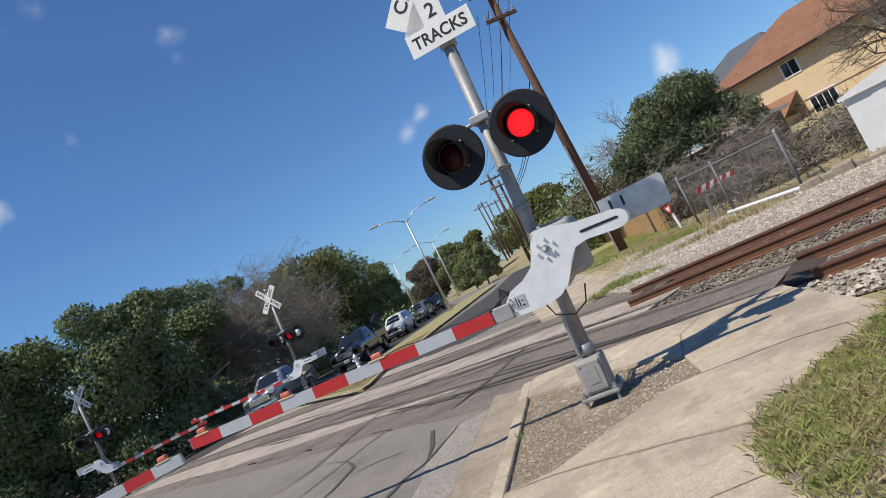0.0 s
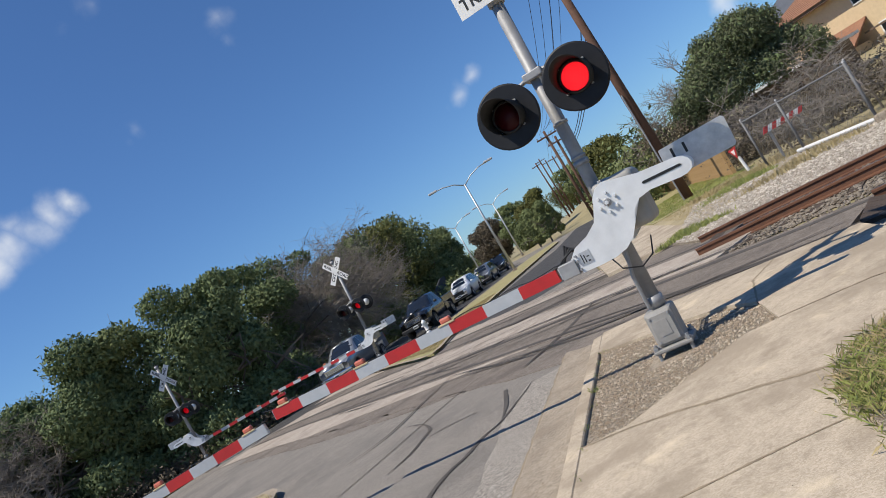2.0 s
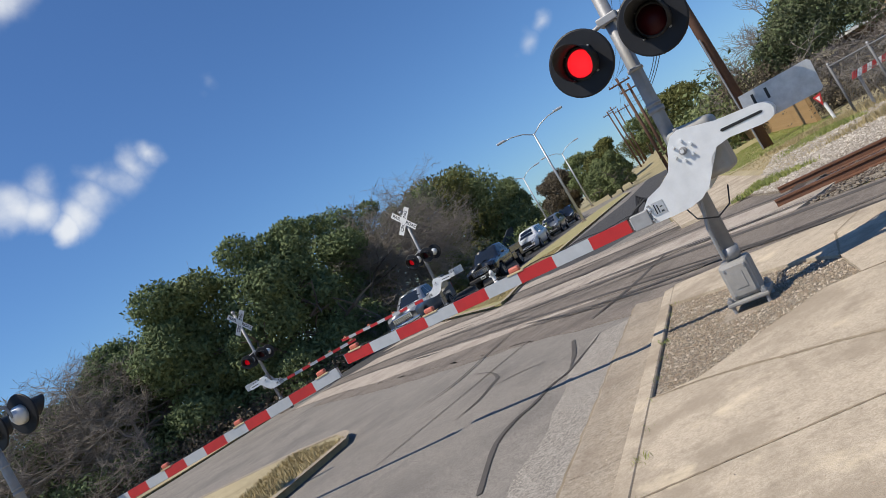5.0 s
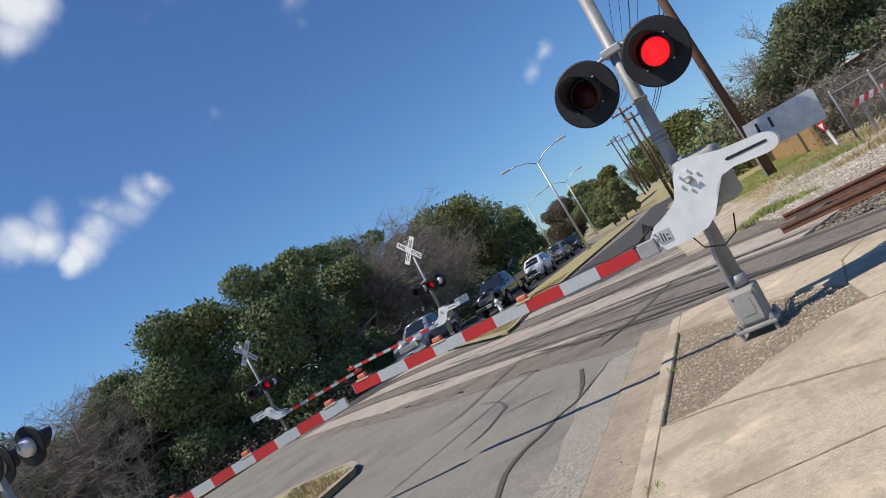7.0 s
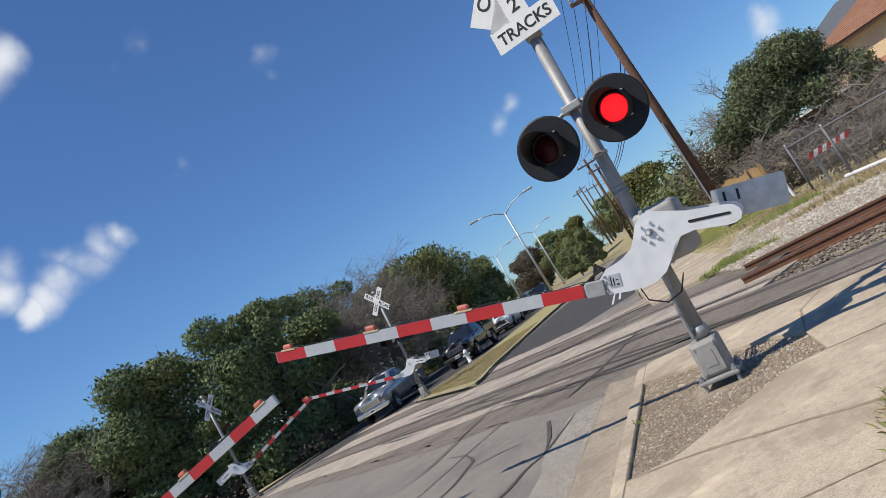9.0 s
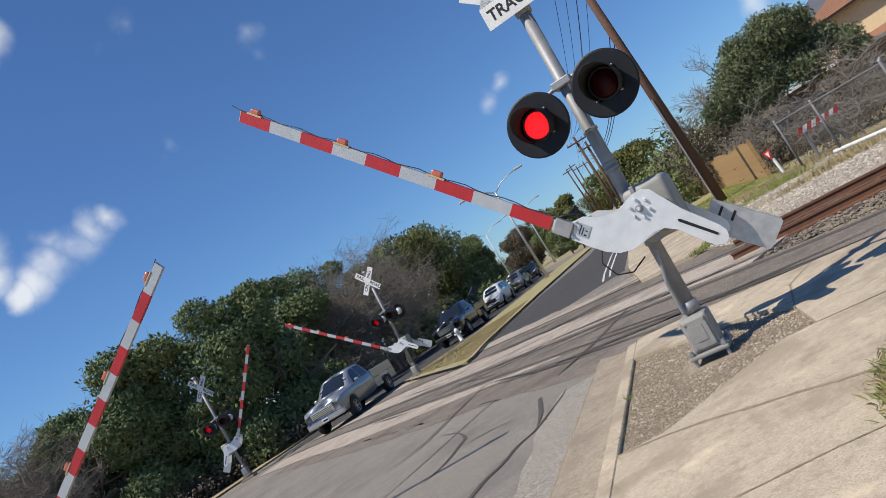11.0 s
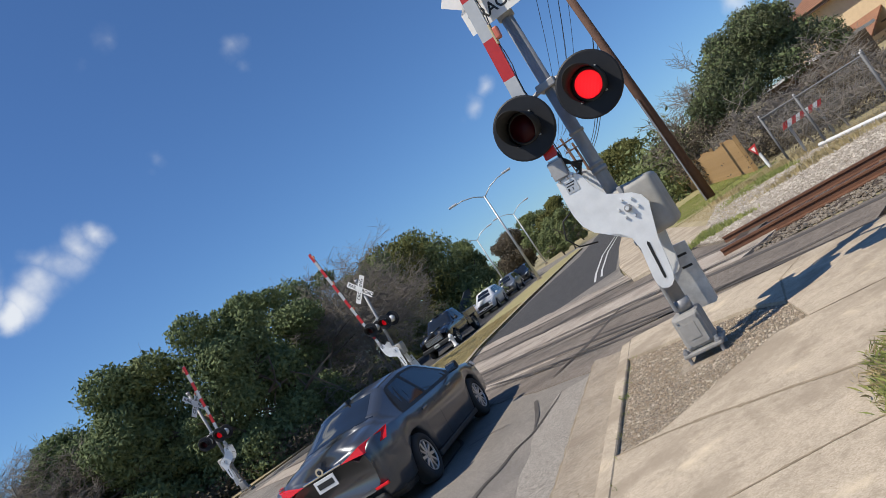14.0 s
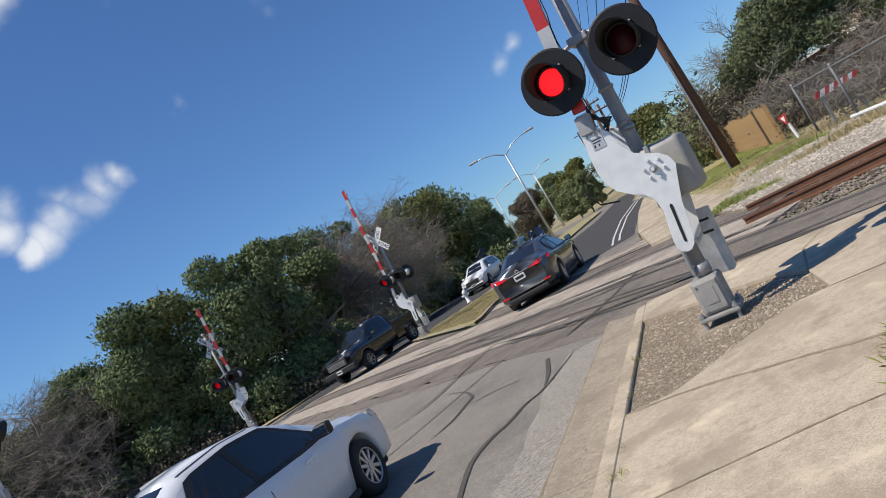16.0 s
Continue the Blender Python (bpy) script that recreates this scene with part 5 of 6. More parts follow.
# beyond the bend
for az, d, top, w, mt, sd, n in ((1.9, 112, 7.6, 7.5, "leaf", 71, 5000), (3.6, 108, 7.4, 6.0, "leaf_c", 72, 5000), (-0.6, 118, 7.2, 8.0, "brush", 73, 6500), (3.4, 82, 4.6, 3.0, "leaf", 74, 3000), (2.5, 86, 4.8, 2.8, "leaf", 75, 3000), (4.3, 92, 4.4, 2.6, "leaf", 76, 2500), (7.6, 104, 8.5, 7.5, "leaf", 77, 4500), (9.3, 92, 8.4, 7, "leaf_c", 78, 4500), (-2.6, 130, 5.4, 7, "leaf", 79, 3000), (6.0, 140, 7.5, 9, "leaf_c", 70, 3000)):
    leafy_tree(az, d, top, w, sd, mt, "distant tree beyond the bend" if mt != "brush" else "distant brown leafless tree", n * 3, 0.16 if n > 3500 else 0.12, 0.12)
# by the house
ox, oy = polar(20.6, 35)


def roadside_oak():
    root = base("tree", "round dark evergreen oak above bare brush", "tree", pose(ox, oy, gz(ox, oy)), "trees")
    limbs("trunk", (0.6, 0, -0.1), 1.7, 0.9, 0.16, 3, root, 81, up=0.6)
    ux, uy = math.cos(radians(20.6)), -math.sin(radians(20.6))
    bl = []
    for s, z, r in ((-2.3, 2.6, 0.9), (-1.7, 3.3, 1.0), (-1.0, 3.9, 1.1), (-0.2, 4.4, 1.1), (0.7, 4.5, 1.05), (1.5, 4.0, 1.05), (2.3, 3.2, 0.9), (3.0, 2.7, 0.6), (0.2, 3.2, 1.3), (1.2, 2.6, 0.9), (-0.9, 2.6, 1.0), (-0.6, 4.9, 0.55), (0.4, 5.0, 0.6), (1.2, 4.9, 0.6), (1.9, 4.5, 0.6), (2.7, 2.1, 0.4), (-2.7, 3.1, 0.5), (3.3, 2.2, 0.4)):
        bl.append(((ux * s, uy * s + random.Random(int(s * 10)).uniform(-0.8, 0.8), z + 0.1), (r, r * 1.2, r * 0.8)))
    bl = [(c, (r[0] * 1.12, r[1] * 1.1, r[2] * 1.1)) for c, r in bl]
    leaf_cloud("crown", bl, 44000, 0.055, "leaf_oak", root, 82, shell=0.3)
    low = [((ux * s, uy * s, z), (0.9, 0.9, 0.7)) for s, z in ((-4.6, 1.3), (-3.8, 1.9), (-3.1, 2.3), (-2.3, 1.7), (-1.4, 1.5), (-0.4, 1.3), (-3.9, 0.9), (0.6, 1.2), (1.6, 1.2), (-4.4, 2.6))]
    leaf_cloud("bare_brush", low, 9000, 0.05, "brush", root, 84, "leafless brown brush", shell=0.1)
    leaf_cloud("inner_foliage", bl, 8000, 0.08, "leaf_b", root, 83, shell=0.1)


roadside_oak()
for az, d, top, sd, sp in ((17.2, 41, 6.9, 91, 0.6), (15.6, 40, 5.2, 92, 0.7), (18.6, 42, 6.4, 93, 0.6)):
    bare_tree(az, d, top, sd, "slender bare tree behind the oak", sp, 0.09, 4, 3)
for k in range(15):
    bare_tree(13.6 + 0.75 * k, (41 if k < 5 else 31.5) + 1.5 * math.sin(k * 3.1), 2.9 + 0.7 * math.sin(k * 1.9), 100 + k, "tangled leafless brush behind the fence", 1.5, 0.045, 3, 4)
for k in range(16):
    bare_tree(21.0 + 1.15 * k, 24.5 + 2 * math.sin(k * 2.3), 1.75 + 0.3 * math.sin(k * 2.9), 130 + k, "tangled leafless brush behind the fence", 1.6, 0.035, 3, 4, z0=-0.1)
bare_tree(33.6, 38, 6.8, 150, "bare tree before the house", 1.1, 0.12, 4, 3, "bark")
bare_tree(35.5, 40, 6.2, 151, "bare tree before the house", 1.0, 0.1, 4, 3, "bark")
undergrowth("undergrowth", [(9.6, 52), (10.6, 50), (11.4, 46), (12.2, 44), (13.2, 42), (11.9, 40)], 7000, 0.13, 54, "leaf", "dark evergreen shrubs behind the wooden fence", 4.0)
undergrowth("undergrowth", [(18.2 + 0.8 * k, 30.5) for k in range(9)], 7000, 0.05, 55, "brush", "fine leafless brush", 1.4)
undergrowth("undergrowth", [(22 + 1.4 * k, 26) for k in range(11)], 11000, 0.045, 56, "brush", "fine leafless brush", 1.6)

# ---------- poles, wires, lamps ----------


def utility_pole(x, y, h, r, arms, label, lean=0.0, rz=0):
    root = base("utility_pole", label, "utility pole", pose(x, y, gz(x, y) - 0.05, 0, lean, 0), "utility poles")
    part("pole", tube((0, 0, 0), (0, 0, h), r, r * 0.68, 14), "polewood", root, "", None, True)
    for z, w in arms:
        c = part("crossarm", box(-w, w, -0.05, 0.05, z - 0.06, z + 0.06, 0.008), "polewood", root, "", pose(0, -0.16, 0, 0, 0, rz))
        for u in (-0.9, -0.5, 0.5, 0.9):
            part("insulator", lathe([(0.02, z + 0.06), (0.05, z + 0.1), (0.04, z + 0.16), (0.055, z + 0.2), (0.02, z + 0.24)], 8, axis="z"), "grey", c, "", pose(u * w, 0, 0))
    return root


utility_pole(6.35, 26.6, 11.6, 0.19, ((9.55, 0.62), (10.6, 0.8)), "tall red-brown creosoted utility pole", -0.6, 12)
pc = part("conduit", tube((6.14, 26.42, 0), (6.14, 26.42, 4.2), 0.03, 0.03, 8), "galvdull")
tagged(pc, "grey cable conduit strapped to the pole", "conduit")
for x, y, h, l in ((11.6, 122, 10.2, -2), (12.6, 126, 10.6, -1), (13.6, 131, 10.0, 1), (14.8, 128, 9.4, 0), (7.6, 62, 8.6, 0), (8.3, 64, 8.0, 1)):
    utility_pole(x, y, h, 0.15, ((h - 0.5, 0.9),), "distant brown utility pole", l)


def wire(a, b, sag, r=0.012):
    pts = []
    for i in range(15):
        t = i / 14
        p = Vector(a).lerp(Vector(b), t)
        p.z -= 4 * sag * t * (1 - t)
        pts.append(p)
    return tagged(part("wire", path_tube(pts, r, 4), "wire"), "sagging black overhead wire", "wire", "wires")


for k in range(5):
    wire((5.5 + 0.42 * k, 26.4 - 0.1 * k, 9.75 + (1.05 if k > 2 else 0)), (7.2 + 0.3 * k, 63, 8.4 + 0.1 * k), 0.9 + 0.1 * k)
for k in range(3):
    wire((6.35, 26.4, 6.6 + 0.35 * k), (7.9, 63, 6.0 + 0.3 * k), 1.0 + 0.15 * k, 0.02)
    wire((7.6 + 0.3 * k, 62, 8.2), (12.4 + 0.6 * k, 125, 9.6), 0.8)


def street_lamp(x, y, h, reach, label):
    root = base("street_lamp", label, "street lamp", pose(x, y, gz(x, y) + 0.12), "street lamps")
    part("column", tube((0, 0, 0), (0, 0, h), 0.11, 0.06, 12), "galv", root, "", None, True)
    part("foot", box(-0.2, 0.2, -0.2, 0.2, -0.05, 0.15, 0.02), "curb", root)
    for s in (-1, 1):
        pts = [Vector((0, 0, h - 0.1)), Vector((s * reach * 0.3, 0, h + 0.35)), Vector((s * reach * 0.65, 0, h + 0.58)), Vector((s * reach, 0, h + 0.62))]
        a = part("arm", path_tube(pts, 0.04, 8), "galv", root, "", None, True)
        part("lamp_head", box(s * reach - 0.36, s * reach + 0.36, -0.14, 0.14, h + 0.56, h + 0.72, 0.05), "lamp_head", a, "pale street lamp head")
    return root


street_lamp(-0.12, 55.5, 7.4, 2.35, "slender galvanised street lamp with two arms on the median")
street_lamp(1.6, 96, 7.6, 2.3, "distant two-armed street lamp")
street_lamp(-3.9, 92, 7.2, 2.2, "distant two-armed street lamp")

# ---------- chain-link fence, wooden fence, signs, cabinet ----------


def chain_fence(pts, h, gate_first=True):
    root = base("chain_link_fence", "grey chain-link fence with steel posts", "fence", pose(0, 0, 0))
    for k, (x, y) in enumerate(pts):
        part("post", tube((x, y, -0.12), (x, y, h + 0.06), 0.035, 0.035, 10), "fencewire", root, "", None, True)
        part("post_cap", tube((x, y, h + 0.06), (x, y, h + 0.10), 0.042, 0.02, 10), "galvdull", root)
    for (x0, y0), (x1, y1) in zip(pts[:-1], pts[1:]):
        part("top_rail", tube((x0, y0, h), (x1, y1, h), 0.024, 0.024, 8), "fencewire", root)
        ln = math.hypot(x1 - x0, y1 - y0)
        ux, uy = (x1 - x0) / ln, (y1 - y0) / ln
        vs, fs = [], []
        step, w = 0.085, 0.0032
        n = int((ln + h) / step)
        for i in range(n):
            for sg in (1, -1):
                a0 = -h + i * step if sg > 0 else i * step
                s0, z0, s1, z1 = a0, 0.0, a0 + sg * h, h
                if s0 > s1:
                    s0, z0, s1, z1 = s1, z1, s0, z0
                if s1 < 0 or s0 > ln:
                    continue
                m = (z1 - z0) / (s1 - s0)
                if s0 < 0:
                    z0, s0 = z0 - m * s0, 0
                if s1 > ln:
                    z1, s1 = z1 - m * (s1 - ln), ln
                o = len(vs)
                for s, z in ((s0, z0), (s1, z1)):
                    vs += [(x0 + ux * s, y0 + uy * s, z + 0.02 - w), (x0 + ux * s, y0 + uy * s, z + 0.02 + w)]
                fs.append((o, o + 2, o + 3, o + 1))
        raw("mesh", vs, fs, "fencewire", root, "woven diamond wire mesh")
    return root


chain_fence([(7.35, 21.3), (7.75, 19.6), (8.3, 16.9), (10.6, 21.5), (13.0, 27)], 1.36)
strp = part("fence_sill", path_tube([(7.7, 19.9, 0.02), (8.0, 18.2, 0.02), (8.25, 16.8, 0.02)], 0.05, 8), "metalwhite")
tagged(strp, "pale pipe along the foot of the fence", "pipe")
for k in range(26):
    x, y = 8.3 + 0.32 * k, 16.55 - 0.175 * k
    r = random.Random(300 + k)
    b = box(-0.22, 0.22, -0.14, 0.14, -0.1, r.uniform(0.08, 0.2), 0.04)
    tagged(part("stone_block", b, "curb", None, "", pose(x, y + r.uniform(-0.1, 0.1), -0.02, r.uniform(-6, 6), r.uniform(-8, 8), -28 + r.uniform(-12, 12))), "rough pale stone in a low edging", "stone", "edging stones")


def wooden_fence():
    root = base("wooden_fence", "weathered tan cedar board fence", "fence")
    pts = [(7.75, 25.6), (8.6, 34.5), (9.2, 46)]
    r = random.Random(9)
    for (x0, y0), (x1, y1) in zip(pts[:-1], pts[1:]):
        ln = math.hypot(x1 - x0, y1 - y0)
        n = int(ln / 0.15)
        rz = math.degrees(math.atan2(y1 - y0, x1 - x0))
        for i in range(n):
            t = (i + 0.5) / n
            x, y = x0 + (x1 - x0) * t, y0 + (y1 - y0) * t
            h = 1.42 + 0.06 * math.sin(i * 0.2) + r.uniform(-0.02, 0.02)
            part("board", box(-0.071, 0.071, -0.011 + r.uniform(-0.006, 0.006), 0.011, 0.0, h, 0.003, seg=1), "cedar", root, "", pose(x, y, gz(x, y), 0, 0, rz))
        for i in range(int(ln / 2.4) + 1):
            t = min(1, i * 2.4 / ln)
            x, y = x0 + (x1 - x0) * t, y0 + (y1 - y0) * t
            part("post", box(-0.05, 0.05, -0.05, 0.05, 0, 1.5, 0.005), "cedar", root, "", pose(x + 0.07, y, gz(x, y), 0, 0, rz))
    return root


wooden_fence()


def barricade():
    x0, y0 = polar(19.95, 22.3)
    x1, y1 = polar(22.7, 22.8)
    ln = math.hypot(x1 - x0, y1 - y0)
    root = base("barricade", "red and white striped barricade board behind the fence", "barricade", pose(x0, y0, 0, 0, 0, math.degrees(math.atan2(y1 - y0, x1 - x0))))
    n = 9
    for i in range(n):
        a, b = ln * i / n, ln * (i + 1) / n
        part("stripe", plate([(a - 0.05, 0.78), (b - 0.05, 0.78), (b + 0.05, 0.95), (a + 0.05, 0.95)], 0.03), "stripe_red" if i % 2 == 0 else "white", root)
    for x in (0.15, ln - 0.15):
        part("leg", box(x - 0.03, x + 0.03, 0.03, 0.09, -0.12, 0.9), "galvdull", root)


barricade()
yx, yy = polar(17.85, 24.2)
ys = base("road_sign", "red and white triangular sign on a white post, seen askew", "sign", pose(yx, yy, -0.1, 0, -8, -70))
part("post", tube((0, 0, 0), (0, 0, 0.62), 0.05, 0.05, 10), "white", ys)
part("plate", plate([(-0.2, 0.92), (0.2, 0.92), (0.0, 0.57)], 0.006, at=-0.06), "redsign", ys)
part("plate_centre", plate([(-0.1, 0.86), (0.1, 0.86), (0.0, 0.69)], 0.004, at=-0.065), "white", ys)


def relay_cabinet():
    x, y = polar(30.7, 19.6)
    root = base("relay_cabinet", "white sheet-metal trackside equipment cabinet with a pitched roof", "equipment cabinet", pose(x, y, 0.0, 0, 0, -33))
    part("body", box(0, 2.6, 0, 1.8, 0.0, 1.36, 0.012), "metalwhite", root)
    part("roof", plate([(-0.1, 1.34), (2.7, 1.34), (2.7, 1.42), (1.3, 1.74), (-0.1, 1.42)], 2.0, at=-0.1), "metalwhite", root, "shallow pitched white roof")
    d = part("door", box(0.55, 1.45, -0.02, 0.0, 0.06, 1.28, 0.006), "metalwhite", root)
    part("handle", box(0.64, 0.70, -0.05, -0.02, 0.5, 0.64, 0.01), "darktrim", d)
    part("plinth", box(-0.15, 2.75, -0.15, 1.95, -0.2, 0.0, 0.01), "curb", root)


relay_cabinet()


def house():
    root = base("house", "two-storey cream stucco house with a terracotta roof", "house", pose(22.6, 50.5, -0.05, 0, 0, -56))
    L, W, H = 17.0, 9.0, 4.85
    part("wall", box(0, L, 0, W, -0.5, H), "stucco", root)
    part("eave", box(-0.7, L + 0.7, -0.75, W + 0.75, H, H + 0.18), "trim", root)
    b = bmesh.new()
    v = [b.verts.new(p) for p in ((-0.8, -0.85, H + 0.18), (L + 0.8, -0.85, H + 0.18), (L + 0.8, W + 0.85, H + 0.18), (-0.8, W + 0.85, H + 0.18), (4.2, W / 2, H + 3.1), (L - 4.2, W / 2, H + 3.1))]
    for f in ((0, 1, 5, 4), (1, 2, 5), (2, 3, 4, 5), (3, 0, 4), (3, 2, 1, 0)):
        b.faces.new([v[i] for i in f])
    roof = part("roof", b, "shingle", root, "terracotta hip roof")
    # shingle courses on the facing slope
    for k in range(26):
        t0, t1 = k / 26, (k + 1) / 26
        def at(t, u):
            y0, z0 = -0.85 + (W / 2 + 0.85) * t, H + 0.18 + 2.92 * t
            return (-0.8 + 5.0 * t if u == 0 else L + 0.8 - 5.0 * t, y0, z0)
        a, c, d, e = at(t0, 0), at(t0, 1), at(t1, 1), at(t1, 0)
        raw("shingle_course", [(a[0], a[1], a[2] + 0.035), (c[0], c[1], c[2] + 0.035), (d[0], d[1], d[2] + 0.008), (e[0], e[1], e[2] + 0.008), (a[0], a[1], a[2]), (c[0], c[1], c[2])], [(0, 1, 2, 3), (4, 5, 1, 0)], "shingle", roof)

    def window(x, z, w, h, bars=1):
        fr = part("window", box(x, x + w, -0.06, 0.0, z, z + h), "white", root, "white-framed window")
        n = bars + 1
        for i in range(n):
            part("pane", box(x + 0.07 + i * (w - 0.14) / n + 0.03, x + 0.07 + (i + 1) * (w - 0.14) / n - 0.03, -0.075, -0.062, z + 0.08, z + h - 0.08), "glass", fr)

    window(4.6, 3.75, 1.2, 1.0)
    window(12.0, 3.75, 1.2, 1.0)
    window(5.3, 0.45, 1.8, 1.7, 3)
    # porch with its own roof
    part("porch_wall", box(0.0, 4.4, -2.2, 0.0, -0.5, 1.55), "stucco", root)
    b = bmesh.new()
    v = [b.verts.new(p) for p in ((-0.5, -2.8, 1.5), (4.9, -2.8, 1.5), (4.9, -0.01, 2.75), (0.9, -0.01, 2.75), (-0.5, -2.8, 1.62), (4.9, -2.8, 1.62), (4.9, -0.01, 2.87), (0.9, -0.01, 2.87))]
    for f in ((3, 2, 1, 0), (4, 5, 6, 7), (0, 1, 5, 4), (1, 2, 6, 5), (3, 0, 4, 7)):
        b.faces.new([v[i] for i in f])
    part("porch_roof", b, "shingle", root, "lean-to terracotta porch roof")
    part("porch_door", box(2.1, 3.1, -2.24, -2.2, -0.5, 1.2), "glass", root)
    part("railing", box(4.6, 16.5, -0.55, -0.45, 1.95, 2.05), "trim", root)
    return root


house()
gr = base("house", "house with a blue-grey shingled roof behind the trees", "house", pose(26.0, 63.5, 0.9, 0, 0, -56))
part("wall", box(0, 9, 0, 8, -0.5, 5.2), "stucco", gr)
b = bmesh.new()
v = [b.verts.new(p) for p in ((-0.6, -0.6, 5.2), (9.6, -0.6, 5.2), (9.6, 8.6, 5.2), (-0.6, 8.6, 5.2), (3.0, 4, 7.9), (6.0, 4, 7.9))]
for f in ((0, 1, 5, 4), (1, 2, 5), (2, 3, 4, 5), (3, 0, 4), (3, 2, 1, 0)):
    b.faces.new([v[i] for i in f])
part("roof", b, "greyshingle", gr)
sx, sy = polar(20.2, 44)
sh = base("shed", "low white outbuilding with a pale roof behind the oak", "shed", pose(sx, sy, gz(sx, sy), 0, 0, -52))
part("wall", box(0, 4.5, 0, 3, 0, 1.9), "trim", sh)
part("roof", plate([(-0.4, 1.85), (4.9, 1.85), (4.9, 2.0), (-0.4, 2.0)], 3.8, at=-0.4), "metalwhite", sh)
# dark screen fence beside the oncoming lane
scr = base("screen_fence", "dark cloth-covered screen fence on the verge", "fence", pose(0, 0, 0))
for (x0, y0), (x1, y1), h0, h1 in (((-7.2, 58.5), (-6.2, 66), 0.9, 2.4), ((-6.2, 66), (-5.8, 74), 2.4, 2.6)):
    raw("panel", [(x0, y0, -0.1), (x1, y1, -0.1), (x1, y1, h1), (x0, y0, h0), (x0 - 0.12, y0, -0.1), (x1 - 0.12, y1, -0.1), (x1 - 0.12, y1, h1), (x0 - 0.12, y0, h0)], [(0, 1, 2, 3), (4, 7, 6, 5), (3, 2, 6, 7), (0, 3, 7, 4), (1, 5, 6, 2)], "barrier", scr)
hy = base("fire_hydrant", "small pale fire hydrant on the verge", "hydrant", pose(-5.4, 37.9, 0.0))
part("barrel", lathe([(0.14, 0), (0.14, 0.05), (0.10, 0.07), (0.10, 0.5), (0.13, 0.52), (0.11, 0.62), (0.03, 0.72)], 12, axis="z"), "white", hy, "", None, True)
part("outlet", tube((-0.2, 0, 0.42), (0.2, 0, 0.42), 0.05, 0.05, 8), "white", hy)

# ---------- vehicles (local y is forward) ----------


def section(st):
    """Half outline of a car's cross-section, from the sill up to the roof's middle."""
    zb, zbelt, zr, w, wr = st
    return [(0.0, zb), (w * 0.80, zb), (w * 0.955, zb + 0.07), (w * 0.985, zb + 0.5 * (zbelt - zb) - 0.05), (w, zb + 0.68 * (zbelt - zb)), (w * 0.975, zbelt - 0.03), (w * 0.945, zbelt), (wr + 0.02, zr - 0.09), (wr - 0.02, zr - 0.035), (wr * 0.8, zr - 0.008), (0.0, zr + 0.012)]


def lerp_station(stations, y):
    for a, c in zip(stations[:-1], stations[1:]):
        if a[0] <= y <= c[0]:
            t = (y - a[0]) / (c[0] - a[0])
            return tuple(p + (q - p) * t for p, q in zip(a[1:], c[1:]))
    return stations[-1][1:]


def smooth_stations(stations, step=0.09):
    ys = sorted(set([s[0] for s in stations] + [stations[0][0] + step * k for k in range(int((stations[-1][0] - stations[0][0]) / step))]))
    arr = np.array([lerp_station(stations, y) for y in ys])
    sm = arr.copy()
    for _ in range(2):
        sm[1:-1] = 0.25 * sm[:-2] + 0.5 * sm[1:-1] + 0.25 * sm[2:]
    return [(y, *r) for y, r in zip(ys, sm)]


def car_shell(stations, name, material, root, label, wheels, wr):
    sts = smooth_stations(stations)
    n = len(section(sts[0][1:]))
    vs, fs = [], []
    for y, *st in sts:
        sec = section(st)
        # wheel arches lift the sill
        for wy in wheels:
            d = abs(y - wy)
            if d < wr + 0.07:
                lift = math.sqrt(max(0.0, (wr + 0.07) ** 2 - d * d)) + wr
                sec = [(x if i else x, max(z, min(lift, st[1] - 0.10)) if 0 < i < 5 else z) for i, (x, z) in enumerate(sec)]
        full = [(-x, z) for x, z in sec[::-1][:-1]] + sec
        vs += [(x, y, z) for x, z in full]
    m = 2 * n - 1
    for j in range(len(sts) - 1):
        for i in range(m - 1):
            fs.append((j * m + i, j * m + i + 1, (j + 1) * m + i + 1, (j + 1) * m + i))
        fs.append((j * m + m - 1, j * m, (j + 1) * m, (j + 1) * m + m - 1))
    fs.append(tuple(range(m)))
    fs.append(tuple(range((len(sts) - 1) * m, len(sts) * m))[::-1])
    body = raw(name, vs, fs, material, root, label, True)
    return body, sts


def skin(sts, y, i, f, side, off=0.006):
    """A point on the shell at y, between outline points i and i+1."""
    sec = section(lerp_station(sts, y))
    (x0, z0), (x1, z1) = sec[i], sec[i + 1]
    nx, nz = (z1 - z0), -(x1 - x0)
    ln = math.hypot(nx, nz) or 1
    return (side * (x0 + (x1 - x0) * f + nx / ln * off), y, z0 + (z1 - z0) * f - (-nz) / ln * off * -1 if False else z0 + (z1 - z0) * f + nz / ln * off)


def side_glass(sts, y0, y1, parent, side, f0=0.07, f1=0.97, cut0=0.0, cut1=0.0):
    """Side window following the shell; cut0 and cut1 slant its rear and front edges."""
    vs, fs = [], []
    n = 8
    for k in range(n + 1):
        for f, r0, r1 in ((f0, 0.0, 0.0), (f1, cut0, cut1)):
            a, c = y0 + r0, y1 - r1
            y = a + (c - a) * k / n
            vs.append(skin(sts, y, 6, f, side))
    for k in range(n):
        fs.append((2 * k, 2 * k + 2, 2 * k + 3, 2 * k + 1))
    return raw("side_window", vs, fs, "carglass", parent, "dark side window", True)


